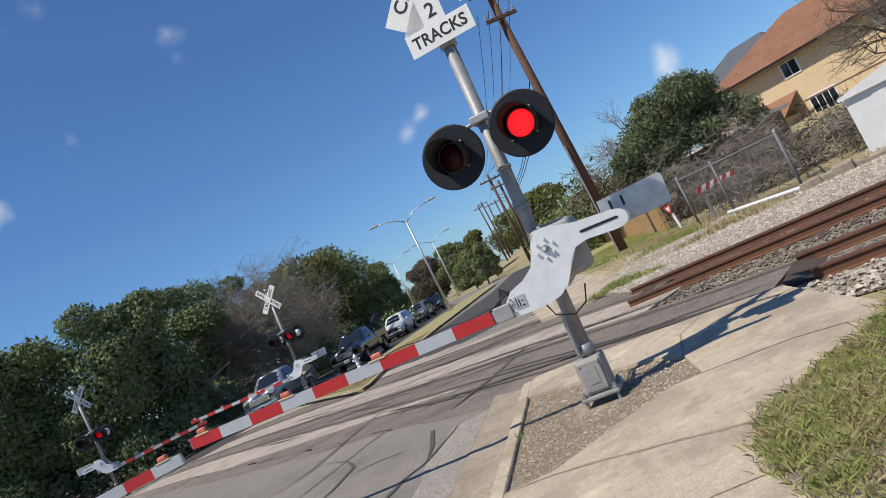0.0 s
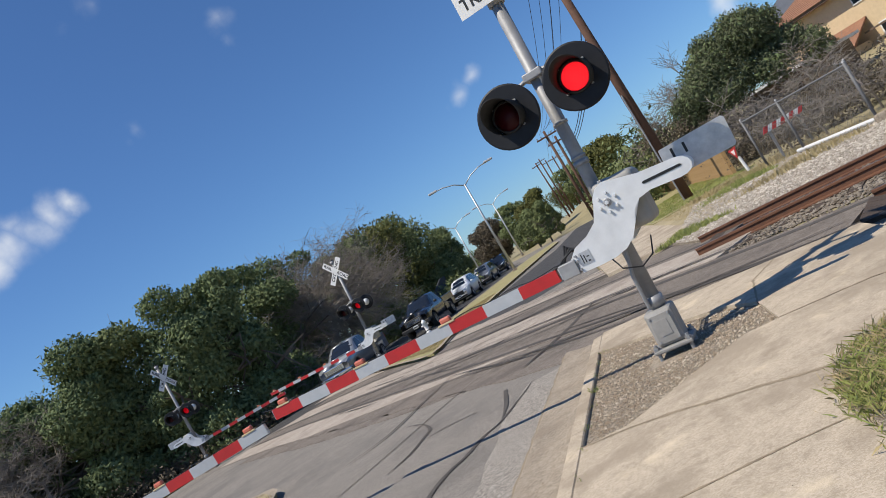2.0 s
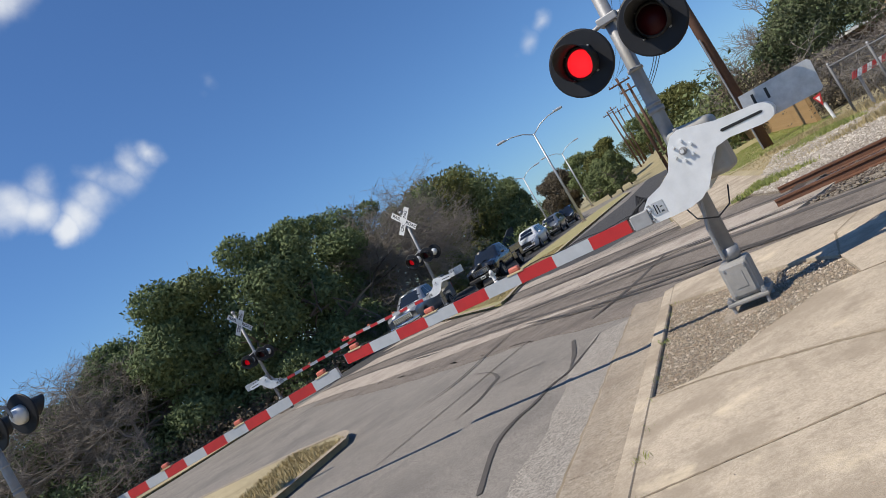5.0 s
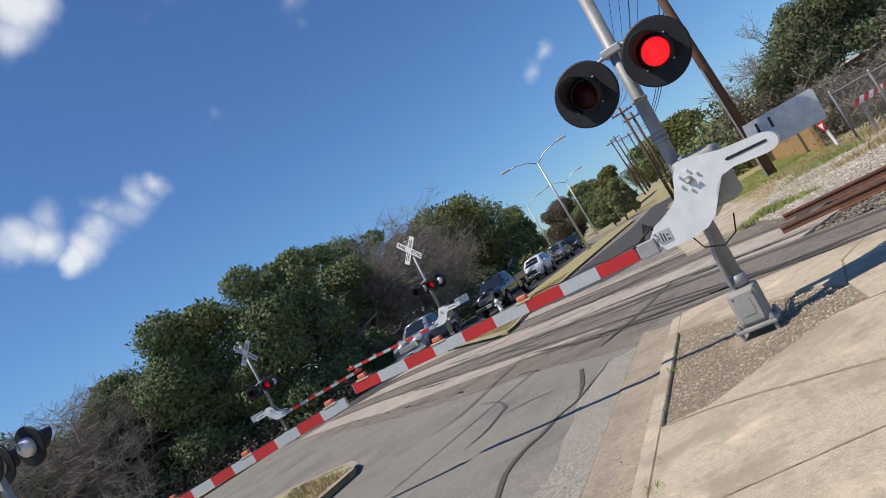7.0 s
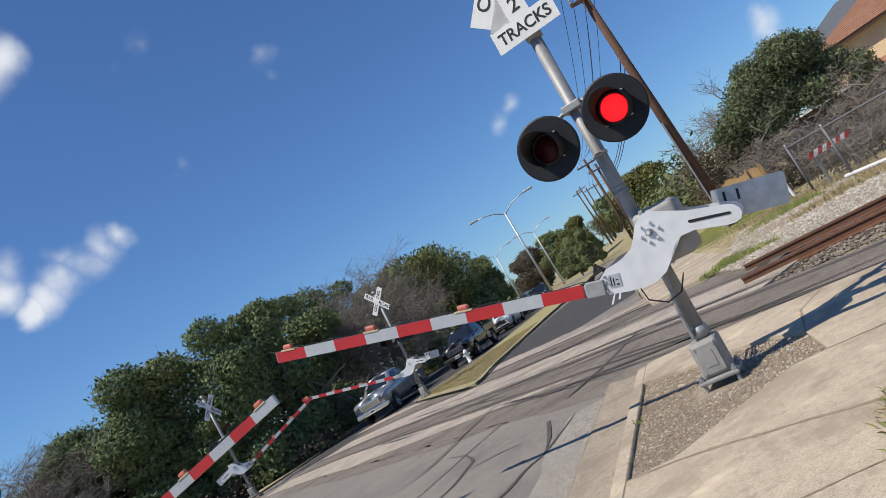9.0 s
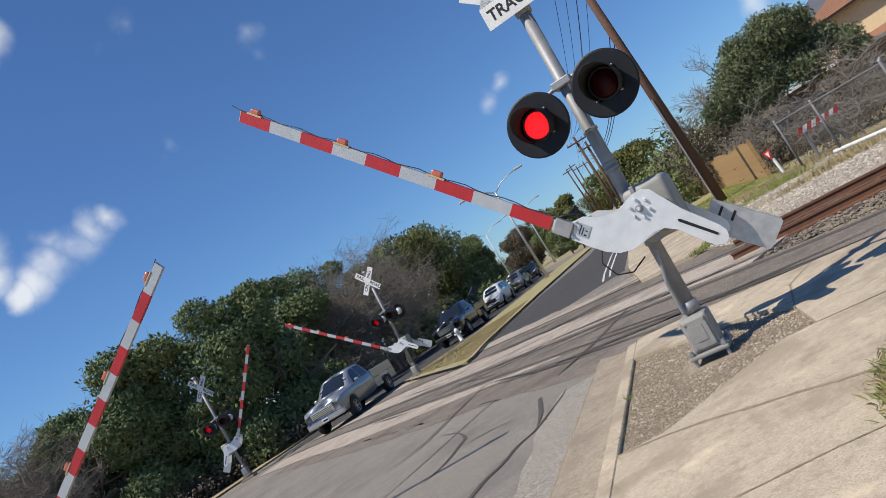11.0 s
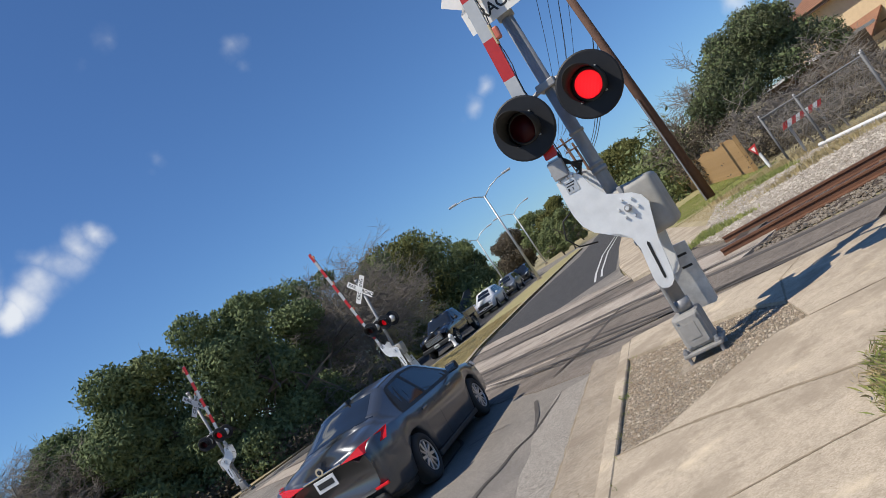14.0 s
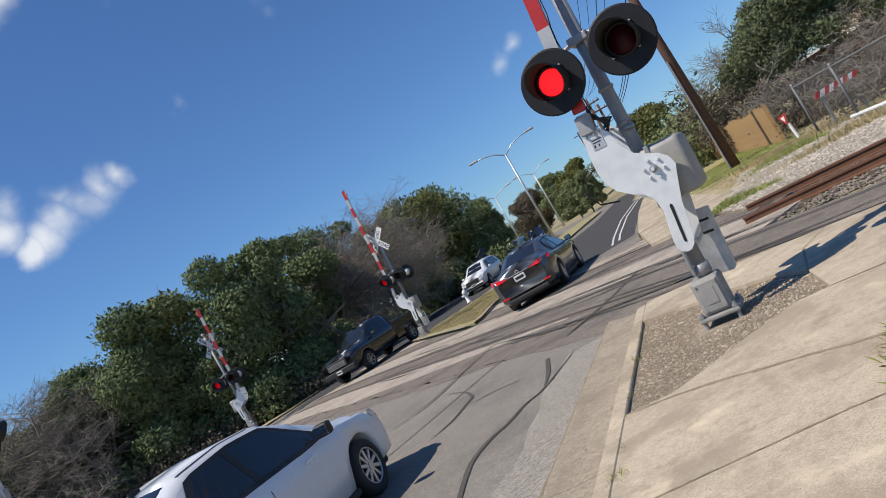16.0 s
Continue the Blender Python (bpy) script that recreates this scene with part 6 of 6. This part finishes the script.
def window_surround(sts, y0, y1, parent, side, cut0, cut1):
    """Black rubber and trim round the side windows."""
    vs, fs, n = [], [], 10
    for k in range(n + 1):
        for f, r0, r1 in ((-0.06, 0.0, 0.0), (1.06, cut0, cut1)):
            y = y0 + r0 + (y1 - r1 - y0 - r0) * k / n
            vs.append(skin(sts, y, 6, f, side, 0.003))
    for k in range(n):
        fs.append((2 * k, 2 * k + 2, 2 * k + 3, 2 * k + 1))
    return raw("window_surround", vs, fs, "darktrim", parent, "black window surround", True)


def cross_glass(sts, ya, yb, name, parent, inset=0.05, lift=0.008):
    """Windscreen or rear screen: from its foot at ya to its head at yb."""
    vs, fs = [], []
    nu, nv = 8, 8
    for j in range(nv + 1):
        y = ya + (yb - ya) * j / nv
        sec = section(lerp_station(sts, y))
        x1 = sec[8][0] - inset
        for i in range(nu + 1):
            u = -1 + 2 * i / nu
            z = sec[10][1] + (sec[9][1] - sec[10][1]) * min(1, abs(u) / 0.8) if abs(u) <= 0.8 else sec[9][1] + (sec[8][1] - sec[9][1]) * (abs(u) - 0.8) / 0.2
            vs.append((u * x1, y, z + lift))
    w = nu + 1
    for j in range(nv):
        for i in range(nu):
            fs.append((j * w + i, j * w + i + 1, (j + 1) * w + i + 1, (j + 1) * w + i))
    return raw(name, vs, fs, "carglass", parent, "dark glass", True)


def wheel(parent, x, y, r, width, side, spokes=10, rim="alloy"):
    """A wheel that turns about its own axle; returns its hub empty for keying."""
    hub = base("wheel", "", "", pose(x, y, r))
    hub.parent = parent
    w = width / 2
    part("tyre", lathe([(r * 0.66, -w), (r * 0.86, -w), (r * 0.97, -w * 0.85), (r, -w * 0.5), (r, w * 0.5), (r * 0.97, w * 0.85), (r * 0.86, w), (r * 0.66, w), (r * 0.66, -w)], 28, axis="x", cap=False), "rubber", hub, "black tyre", None, True)
    rm = part("rim", lathe([(r * 0.66, side * w * 0.9), (r * 0.62, side * w * 0.9), (r * 0.58, side * w * 0.4), (r * 0.02, side * w * 0.3)], 28, axis="x", cap=False), "darktrim", hub, "", None, True)
    for k in range(spokes):
        a = 2 * math.pi * k / spokes
        b = box(min(side * w * 0.45, side * w * 0.86), max(side * w * 0.45, side * w * 0.86), -0.022, 0.022, r * 0.10, r * 0.64, 0.006, seg=1)
        part("spoke", b, rim, hub, "", pose(0, 0, 0, math.degrees(a), 0, 0))
    part("rim_ring", lathe([(r * 0.60, side * w * 0.8), (r * 0.60, side * w * 0.95), (r * 0.67, side * w * 0.95), (r * 0.67, side * w * 0.8)], 28, axis="x", cap=False), rim, hub, "", None, True)
    part("hub_cap", tube((side * w * 0.3, 0, 0), (side * w * 0.92, 0, 0), r * 0.14, r * 0.12, 12), rim, hub)
    return hub


def patch(name, parent, pts, material, label="", thick=0.02):
    """A solid lamp or trim piece: a four-cornered face with depth along y."""
    s = 1 if pts[0][1] > 0 else -1
    vs = list(pts) + [(x * 0.97, y - s * thick * 3, z) for x, y, z in pts]
    n = len(pts)
    fs = [tuple(range(n)), tuple(range(2 * n - 1, n - 1, -1))] + [(i, (i + 1) % n, n + (i + 1) % n, n + i) for i in range(n)]
    ob = raw(name, vs, fs, material, parent, label)
    return ob


def mirrors(root, x, y, z, material):
    for s in (-1, 1):
        m = part("mirror", box(s * x - 0.10, s * x + 0.10, y - 0.05, y + 0.06, z - 0.06, z + 0.08, 0.035), material, root, "", None, True)
        part("mirror_glass", box(s * x - 0.08, s * x + 0.08, y - 0.056, y - 0.051, z - 0.04, z + 0.06), "chrome", m)


def plate_bars(parent, y, z, face):
    p = part("number_plate", box(-0.155, 0.155, min(y, y + 0.012 * face), max(y, y + 0.012 * face), z - 0.078, z + 0.078, 0.004), "plate", parent)
    yy = y + 0.014 * face
    part("bar", box(-0.12, 0.12, min(yy, yy + 0.002 * face), max(yy, yy + 0.002 * face), z - 0.035, z + 0.035), "darktrim", p)


def sedan(label, material, rim="alloy", spokes=10):
    root = base("car", label, "car", None, "cars")
    st = [(-2.32, 0.42, 0.86, 0.90, 0.66, 0.50), (-2.26, 0.30, 0.98, 1.03, 0.78, 0.62), (-2.05, 0.24, 1.0, 1.08, 0.86, 0.66), (-1.70, 0.21, 0.98, 1.11, 0.885, 0.66), (-1.50, 0.20, 0.97, 1.16, 0.89, 0.64), (-0.85, 0.19, 0.95, 1.41, 0.89, 0.57), (-0.2, 0.18, 0.93, 1.455, 0.89, 0.575), (0.35, 0.18, 0.92, 1.42, 0.89, 0.57), (0.75, 0.18, 0.925, 1.24, 0.89, 0.64), (1.18, 0.18, 0.93, 1.005, 0.89, 0.74), (1.75, 0.20, 0.86, 0.93, 0.875, 0.70), (2.10, 0.22, 0.74, 0.81, 0.82, 0.62), (2.28, 0.27, 0.60, 0.66, 0.72, 0.52), (2.33, 0.36, 0.54, 0.57, 0.62, 0.44)]
    body, sts = car_shell(st, "body", material, root, "", (-1.35, 1.35), 0.32)
    for s in (-1, 1):
        window_surround(sts, -1.30, 0.94, body, s, 0.42, 0.48)
        side_glass(sts, -0.28, 0.86, body, s, cut0=0.02, cut1=0.46)
        side_glass(sts, -1.22, -0.34, body, s, cut0=0.42, cut1=0.02)
        for y in (0.62, -0.52):
            part("door_handle", box(s * 0.885 - 0.02, s * 0.885 + 0.02, y - 0.30, y - 0.12, 0.80, 0.83, 0.008), material, body)
        raw("pillar", [skin(sts, y, 6, f, s, 0.009) for f in (0.03, 0.99) for y in (-0.35, -0.27)], [(0, 1, 3, 2)], "darktrim", body)
        raw("door_seam", [skin(sts, -0.31 + d, i, f, s, 0.004) for i, f in ((2, 0.0), (3, 0.5), (4, 0.5), (5, 0.9)) for d in (-0.006, 0.006)], [(0, 1, 3, 2), (2, 3, 5, 4), (4, 5, 7, 6)], "darktrim", body)
        tl = [(s * 0.30, -2.285, 0.90), (s * 0.62, -2.27, 0.87), (s * 0.86, -2.02, 0.88), (s * 0.87, -1.88, 1.0), (s * 0.76, -2.10, 0.985), (s * 0.60, -2.26, 0.975)]
        patch("tail_lamp", root, [(x * 1.025, y - 0.055, z) for x, y, z in tl], "tail", "red tail lamp")
        patch("head_lamp", root, [(s * 0.49, 2.325, 0.66), (s * 0.735, 2.235, 0.66), (s * 0.865, 2.01, 0.74), (s * 0.845, 1.96, 0.83), (s * 0.67, 2.18, 0.80)], "headlamp", "clear head lamp")
        part("rocker", box(s * 0.80 - 0.06, s * 0.80 + 0.06, -0.98, 0.98, 0.16, 0.24, 0.02), "darktrim", body)
    cross_glass(sts, 1.10, 0.42, "windscreen", body)
    cross_glass(sts, -1.56, -0.92, "rear_screen", body)
    for s in (-1, 1):
        line = [-0.84 + 0.1 * k for k in range(12)]
        raw("roof_channel", [skin(sts, y, 8, f, s, 0.004) for y in line for f in (0.30, 0.62)], [(2 * k, 2 * k + 1, 2 * k + 3, 2 * k + 2) for k in range(11)], "darktrim", body, "black roof channel", True)
    part("chrome_strip", box(-0.30, 0.30, -2.335, -2.30, 0.90, 0.925, 0.006), "chrome", root)
    part("badge", lathe([(0.03, -2.338), (0.055, -2.338), (0.055, -2.325), (0.03, -2.325)], 16, cap=False), "chrome", root, "", pose(0, 0, 0.955))
    plate_bars(root, -2.325, 0.80, -1)
    part("rear_diffuser", box(-0.6, 0.6, -2.33, -2.2, 0.24, 0.36, 0.03), "darktrim", root)
    part("grille", box(-0.5, 0.5, 2.28, 2.335, 0.34, 0.50, 0.02), "darktrim", root)
    for s in (-1, 1):
        part("reflector", box(s * 0.62 - 0.1, s * 0.62 + 0.1, -2.325, -2.28, 0.42, 0.46, 0.01), "tail", root)
    mirrors(root, 0.98, 0.72, 0.98, "darktrim")
    part("antenna_fin", plate([(-0.0, 0.0), (0.02, 0.0), (0.02, 0.06), (0.0, 0.06)], 0.14, plane="xz", at=-0.9), "darktrim", body, "", pose(-0.01, 0, 1.405))
    part("underbody", box(-0.74, 0.74, -2.0, 2.0, 0.16, 0.45, 0.05), "darktrim", root)
    wh = [wheel(root, s * 0.775, y, 0.325, 0.21, s, spokes, rim) for s in (-1, 1) for y in (-1.35, 1.35)]
    return root, wh


def pickup(label, material, dark=False):
    root = base("pickup_truck", label, "pickup truck", None, "cars")
    st = [(-0.62, 0.50, 1.25, 1.82, 0.98, 0.68), (-0.45, 0.42, 1.25, 1.90, 0.99, 0.70), (0.2, 0.40, 1.24, 1.93, 0.995, 0.70), (0.65, 0.40, 1.23, 1.88, 0.995, 0.70), (1.05, 0.40, 1.23, 1.60, 0.99, 0.78), (1.42, 0.40, 1.23, 1.29, 0.985, 0.86), (2.3, 0.42, 1.18, 1.25, 0.985, 0.86), (2.68, 0.45, 1.13, 1.19, 0.96, 0.83), (2.82, 0.50, 1.05, 1.11, 0.91, 0.78), (2.86, 0.55, 0.99, 1.04, 0.85, 0.72)]
    body, sts = car_shell(st, "cab", material, root, "", (1.85,), 0.40)
    bed = bmesh.new()
    for x0, x1 in ((-0.985, -0.90), (0.90, 0.985)):
        box(x0, x1, -2.92, -0.60, 0.92, 1.30, 0.02, bed)
    box(-0.90, 0.90, -2.92, -2.86, 0.60, 1.30, 0.015, bed)
    box(-0.90, 0.90, -2.86, -0.60, 0.72, 0.78, 0.0, bed)
    for s in (-1, 1):
        a, c = sorted((s * 0.90, s * 0.985))
        box(a, c, -2.92, -2.28, 0.50, 0.92, 0.02, bed)
        box(a, c, -1.32, -0.60, 0.50, 0.92, 0.02, bed)
    part("bed", bed, material, root, "open cargo bed")
    for s in (-1, 1):
        side_glass(sts, 0.30, 1.12, body, s, cut0=0.0, cut1=0.42)
        side_glass(sts, -0.48, 0.22, body, s, cut0=0.08, cut1=0.0)
        hl = [(s * 0.60, 2.80, 0.84), (s * 0.88, 2.76, 0.84), (s * 0.95, 2.60, 0.86), (s * 0.94, 2.56, 1.04), (s * 0.86, 2.72, 1.05), (s * 0.62, 2.80, 1.02)]
        patch("head_lamp", root, [(x, y + 0.05, z) for x, y, z in hl], "headlamp", "clear head lamp")
        patch("tail_lamp", root, [(s * 0.93, -2.935, 0.95), (s * 0.985, -2.935, 0.95), (s * 0.985, -2.935, 1.25), (s * 0.93, -2.935, 1.25)], "tail", "red tail lamp")
        part("door_handle", box(s * 0.985 - 0.02, s * 0.985 + 0.02, 0.30, 0.46, 1.08, 1.11, 0.008), material, body)
        raw("door_seam", [skin(sts, 0.26 + d, i, f, s, 0.004) for i, f in ((2, 0.0), (3, 0.5), (4, 0.5), (5, 0.9)) for d in (-0.006, 0.006)], [(0, 1, 3, 2), (2, 3, 5, 4), (4, 5, 7, 6)], "darktrim", body)
    cross_glass(sts, 1.38, 0.72, "windscreen", body)
    cross_glass(sts, -0.615, -0.55, "rear_screen", body, 0.12)
    g = part("grille", box(-0.58, 0.58, 2.80, 2.90, 0.72, 1.06, 0.04), "darktrim" if dark else "chrome", root, "grille")
    for k in range(4):
        part("grille_bar", box(-0.50, 0.50, 2.895, 2.915, 0.76 + 0.06 * k, 0.785 + 0.06 * k, 0.004), "chrome" if dark else "darktrim", g)
    part("front_bumper", box(-0.93, 0.93, 2.70, 2.94, 0.44, 0.68, 0.05), "darktrim" if dark else "chrome", root, "front bumper")
    part("rear_bumper", box(-0.9, 0.9, -3.02, -2.9, 0.48, 0.64, 0.03), "chrome", root)
    plate_bars(root, 2.945, 0.56, 1)
    part("chassis", box(-0.6, 0.6, -2.7, 2.4, 0.38, 0.66, 0.05), "darktrim", root)
    mirrors(root, 1.10, 1.02, 1.30, material if not dark else "darktrim")
    wh = [wheel(root, s * 0.84, y, 0.40, 0.27, s, 6, "alloy") for s in (-1, 1) for y in (-1.82, 1.85)]
    return root, wh


def suv(label, material):
    root = base("suv", label, "car", None, "cars")
    st = [(-2.25, 0.45, 1.0, 1.20, 0.78, 0.62), (-2.15, 0.34, 1.08, 1.50, 0.86, 0.62), (-1.7, 0.28, 1.06, 1.66, 0.91, 0.62), (-0.5, 0.25, 1.03, 1.71, 0.92, 0.63), (0.3, 0.25, 1.02, 1.66, 0.92, 0.62), (0.8, 0.25, 1.03, 1.36, 0.92, 0.70), (1.15, 0.25, 1.04, 1.12, 0.915, 0.78), (1.8, 0.27, 0.98, 1.04, 0.90, 0.74), (2.15, 0.32, 0.84, 0.90, 0.82, 0.64), (2.28, 0.42, 0.70, 0.74, 0.68, 0.5)]
    body, sts = car_shell(st, "body", material, root, "", (-1.35, 1.38), 0.36)
    for s in (-1, 1):
        side_glass(sts, -0.30, 0.84, body, s, cut1=0.42)
        side_glass(sts, -1.25, -0.36, body, s)
        side_glass(sts, -1.85, -1.32, body, s, cut0=0.2)
        patch("head_lamp", root, [(s * 0.46, 2.25, 0.80), (s * 0.74, 2.17, 0.80), (s * 0.87, 1.95, 0.86), (s * 0.84, 1.90, 0.94), (s * 0.62, 2.15, 0.90)], "headlamp", "clear head lamp")
    cross_glass(sts, 1.10, 0.42, "windscreen", body)
    part("grille", box(-0.45, 0.45, 2.20, 2.30, 0.56, 0.84, 0.03), "darktrim", root)
    part("lower_intake", box(-0.6, 0.6, 2.18, 2.29, 0.36, 0.48, 0.03), "darktrim", root)
    plate_bars(root, 2.30, 0.52, 1)
    part("underbody", box(-0.74, 0.74, -1.95, 1.95, 0.22, 0.5, 0.05), "darktrim", root)
    mirrors(root, 1.02, 0.75, 1.10, material)
    wh = [wheel(root, s * 0.79, y, 0.355, 0.23, s, 5) for s in (-1, 1) for y in (-1.35, 1.38)]
    return root, wh


CARS = {
    "sedan": sedan("dark graphite grey four-door saloon driving over the crossing", "sedan_paint", "alloy", 10),
    "white": sedan("white four-door saloon following over the crossing", "white_paint", "alloy", 10),
    "silver": pickup("silver-grey crew-cab pickup truck with a chrome grille", "silver_paint"),
    "black": pickup("black pickup truck waiting at the crossing", "black_paint", True),
    "suv": suv("white compact SUV waiting in the queue", "white_paint"),
    "suv_grey": suv("grey compact SUV waiting in the queue", "grey_paint"),
    "suv_dark": suv("dark SUV at the back of the queue", "black_paint"),
}


def drive(key, rows, radius):
    """Key a vehicle along (t, x, y) and roll its wheels; the heading follows the path."""
    root, wheels = CARS[key]
    pts, dist, roll = [], 0.0, []
    n = len(rows)
    head = 0.0
    poses = []
    for i, (t, x, y, hd) in enumerate(rows):
        poses.append((t, pose(x, y, -0.105, 0, 0, -hd)))
        if i:
            dist += math.hypot(x - rows[i - 1][1], y - rows[i - 1][2])
        roll.append((t, dist))
    walk(root, poses)
    for w in wheels:
        x, y, z = w.matrix_basis.translation
        keys, last = [], None
        for (t0, d0), (t1, d1) in zip(roll[:-1], roll[1:]):
            k = max(1, math.ceil((d1 - d0) / radius / radians(80)))
            for j in range(k):
                f = j / k
                keys.append((t0 + (t1 - t0) * f, d0 + (d1 - d0) * f))
        keys.append(roll[-1])
        out = []
        for t, d in keys:
            if out and frame(t) <= frame(out[-1][0]):
                continue
            out.append((t, pose(x, y, z, -math.degrees(d / radius), 0, 0)))
        walk(w, out)


def swing(key, rows):
    """Raise a barrier: seconds and degrees above level; the sign follows its side."""
    root, bar, _ = SIG[key]
    p = bar.matrix_basis.translation.copy()
    s = 1 if key != "far_left" else -1
    walk(bar, [(t, pose(p.x, p.y, p.z, 0, s * a, 0)) for t, a in rows])


def flash(key, shift):
    """The two lamps wink in turn: each added dark disc slides back behind its ever-glowing lens while that lamp is lit.
    """
    unlit_covers = SIG[key][2]
    for k, sh in enumerate(unlit_covers):
        rows = []
        lit = (k == 1)
        rows.append((0.0, pose(0, 0.012 if lit else 0.0, 0)))
        cuts = [0.05 + shift] + [0.560 + shift + 0.596 * i for i in range(26)]
        for i, c in enumerate(cuts):
            on_right = i % 2 == 1
            now = on_right if k == 1 else not on_right
            a = c - 1 / 30
            if c > 15.9:
                break
            if a > rows[-1][0] + 0.02:
                rows.append((a, rows[-1][1]))
            rows.append((c, pose(0, 0.012 if now else 0.0, 0)))
        rows.append((16.0, rows[-1][1]))
        walk(sh, rows)


def motions():
    gate = [(0, 0.0), (8.3, 0.2), (8.5, 3.2), (8.7, 8.3), (9.0, 14.2), (9.2, 18.5), (9.8, 28.2), (10.5, 39.4), (11.3, 51.5), (11.7, 57.6), (12.1, 64.0), (12.5, 69.8), (12.9, 76.2), (13.3, 83.5), (13.6, 89.2), (13.9, 92.5), (14.4, 93.6), (16.0, 94.0)]
    swing("near", gate)
    swing("near_left", [(0, 1.5), (8.2, 1.7), (8.6, 4.0), (9.0, 9.6), (9.2, 11.6), (9.8, 17.4), (10.5, 24.2), (11.3, 31.9), (11.7, 35.1), (12.1, 38.6), (12.5, 42.0), (13.0, 47.0), (13.5, 54), (14.0, 62), (14.5, 70), (15.0, 78), (16.0, 88)])
    swing("median", [(0, -0.5), (8.3, -0.3), (8.6, 5), (9.0, 11.7), (9.2, 15), (10.2, 27.5), (11.3, 41.8), (11.5, 44.2), (12.5, 58.7), (13.2, 69), (13.8, 78), (14.5, 86), (15.2, 90), (16, 90.3)])
    swing("far_left", [(0, 0), (8.3, 0), (8.6, 7), (9.0, 16.7), (9.2, 21), (10.2, 40), (11.3, 58), (11.8, 65), (12.5, 71.8), (13.2, 79), (14.0, 87), (14.5, 88.5), (16, 88.5)])
    for key, sh in (("near", 0.0), ("near_left", 0.1), ("median", 0.1), ("far_left", 0.05)):
        flash(key, sh)
    drive("sedan", [(0, -13.4, -46, 11), (6, -10.5, -30, 11), (9, -8.1, -15.5, 11), (11, -6.2, -4.2, 11), (12, -5.2, 1.6, 11), (12.6, -4.65, 5.0, 11), (13.0, -4.28, 7.0, 11), (13.3, -3.97, 8.35, 11.3), (13.6, -3.55, 9.55, 11.8), (14.0, -3.0, 11.15, 12), (14.5, -2.45, 13.75, 12), (15.0, -2.0, 16.4, 12), (15.5, -1.42, 19.0, 12), (16.0, -0.85, 21.7, 12)], 0.325)
    drive("white", [(0, -20, -80, 11), (8, -14.0, -48, 11), (12, -9.4, -21, 11), (14, -6.9, -6.6, 11), (15, -5.4, 1.2, 11.5), (15.5, -4.75, 4.3, 12), (16, -4.2, 7.0, 12)], 0.325)
    drive("silver", [(0, -9.8, 39.6, 190), (8.3, -9.8, 39.6, 190), (9.0, -9.8, 38.2, 190), (10.0, -9.85, 35.0, 190), (11.3, -9.95, 31.0, 192), (11.5, -10.0, 30.3, 193), (12.0, -10.2, 28.6, 195), (12.5, -10.5, 26.9, 199), (13.0, -11.4, 24.3, 205), (13.5, -13.2, 21.2, 214), (14.5, -19.0, 14.5, 224), (16, -29, 5, 226)], 0.40)
    drive("black", [(0, -5.8, 44.4, 192), (13.4, -5.8, 44.4, 192), (14, -5.9, 42.6, 193), (14.5, -6.3, 40.2, 196), (15, -7.1, 37.5, 199), (15.5, -8.3, 34.2, 202), (16, -9.5, 33.2, 202)], 0.40)
    drive("suv", [(0, -4.1, 56.5, 191), (14.2, -4.1, 56.5, 191), (15, -4.5, 53.6, 192), (16, -5.3, 48.6, 194)], 0.355)
    drive("suv_grey", [(0, -2.6, 66, 190), (14.8, -2.6, 66, 190), (16, -3.2, 62.5, 191)], 0.355)
    drive("suv_dark", [(0, -1.2, 74.0, 189), (15.2, -1.2, 74.0, 189), (16, -1.4, 73.0, 189)], 0.355)


motions()
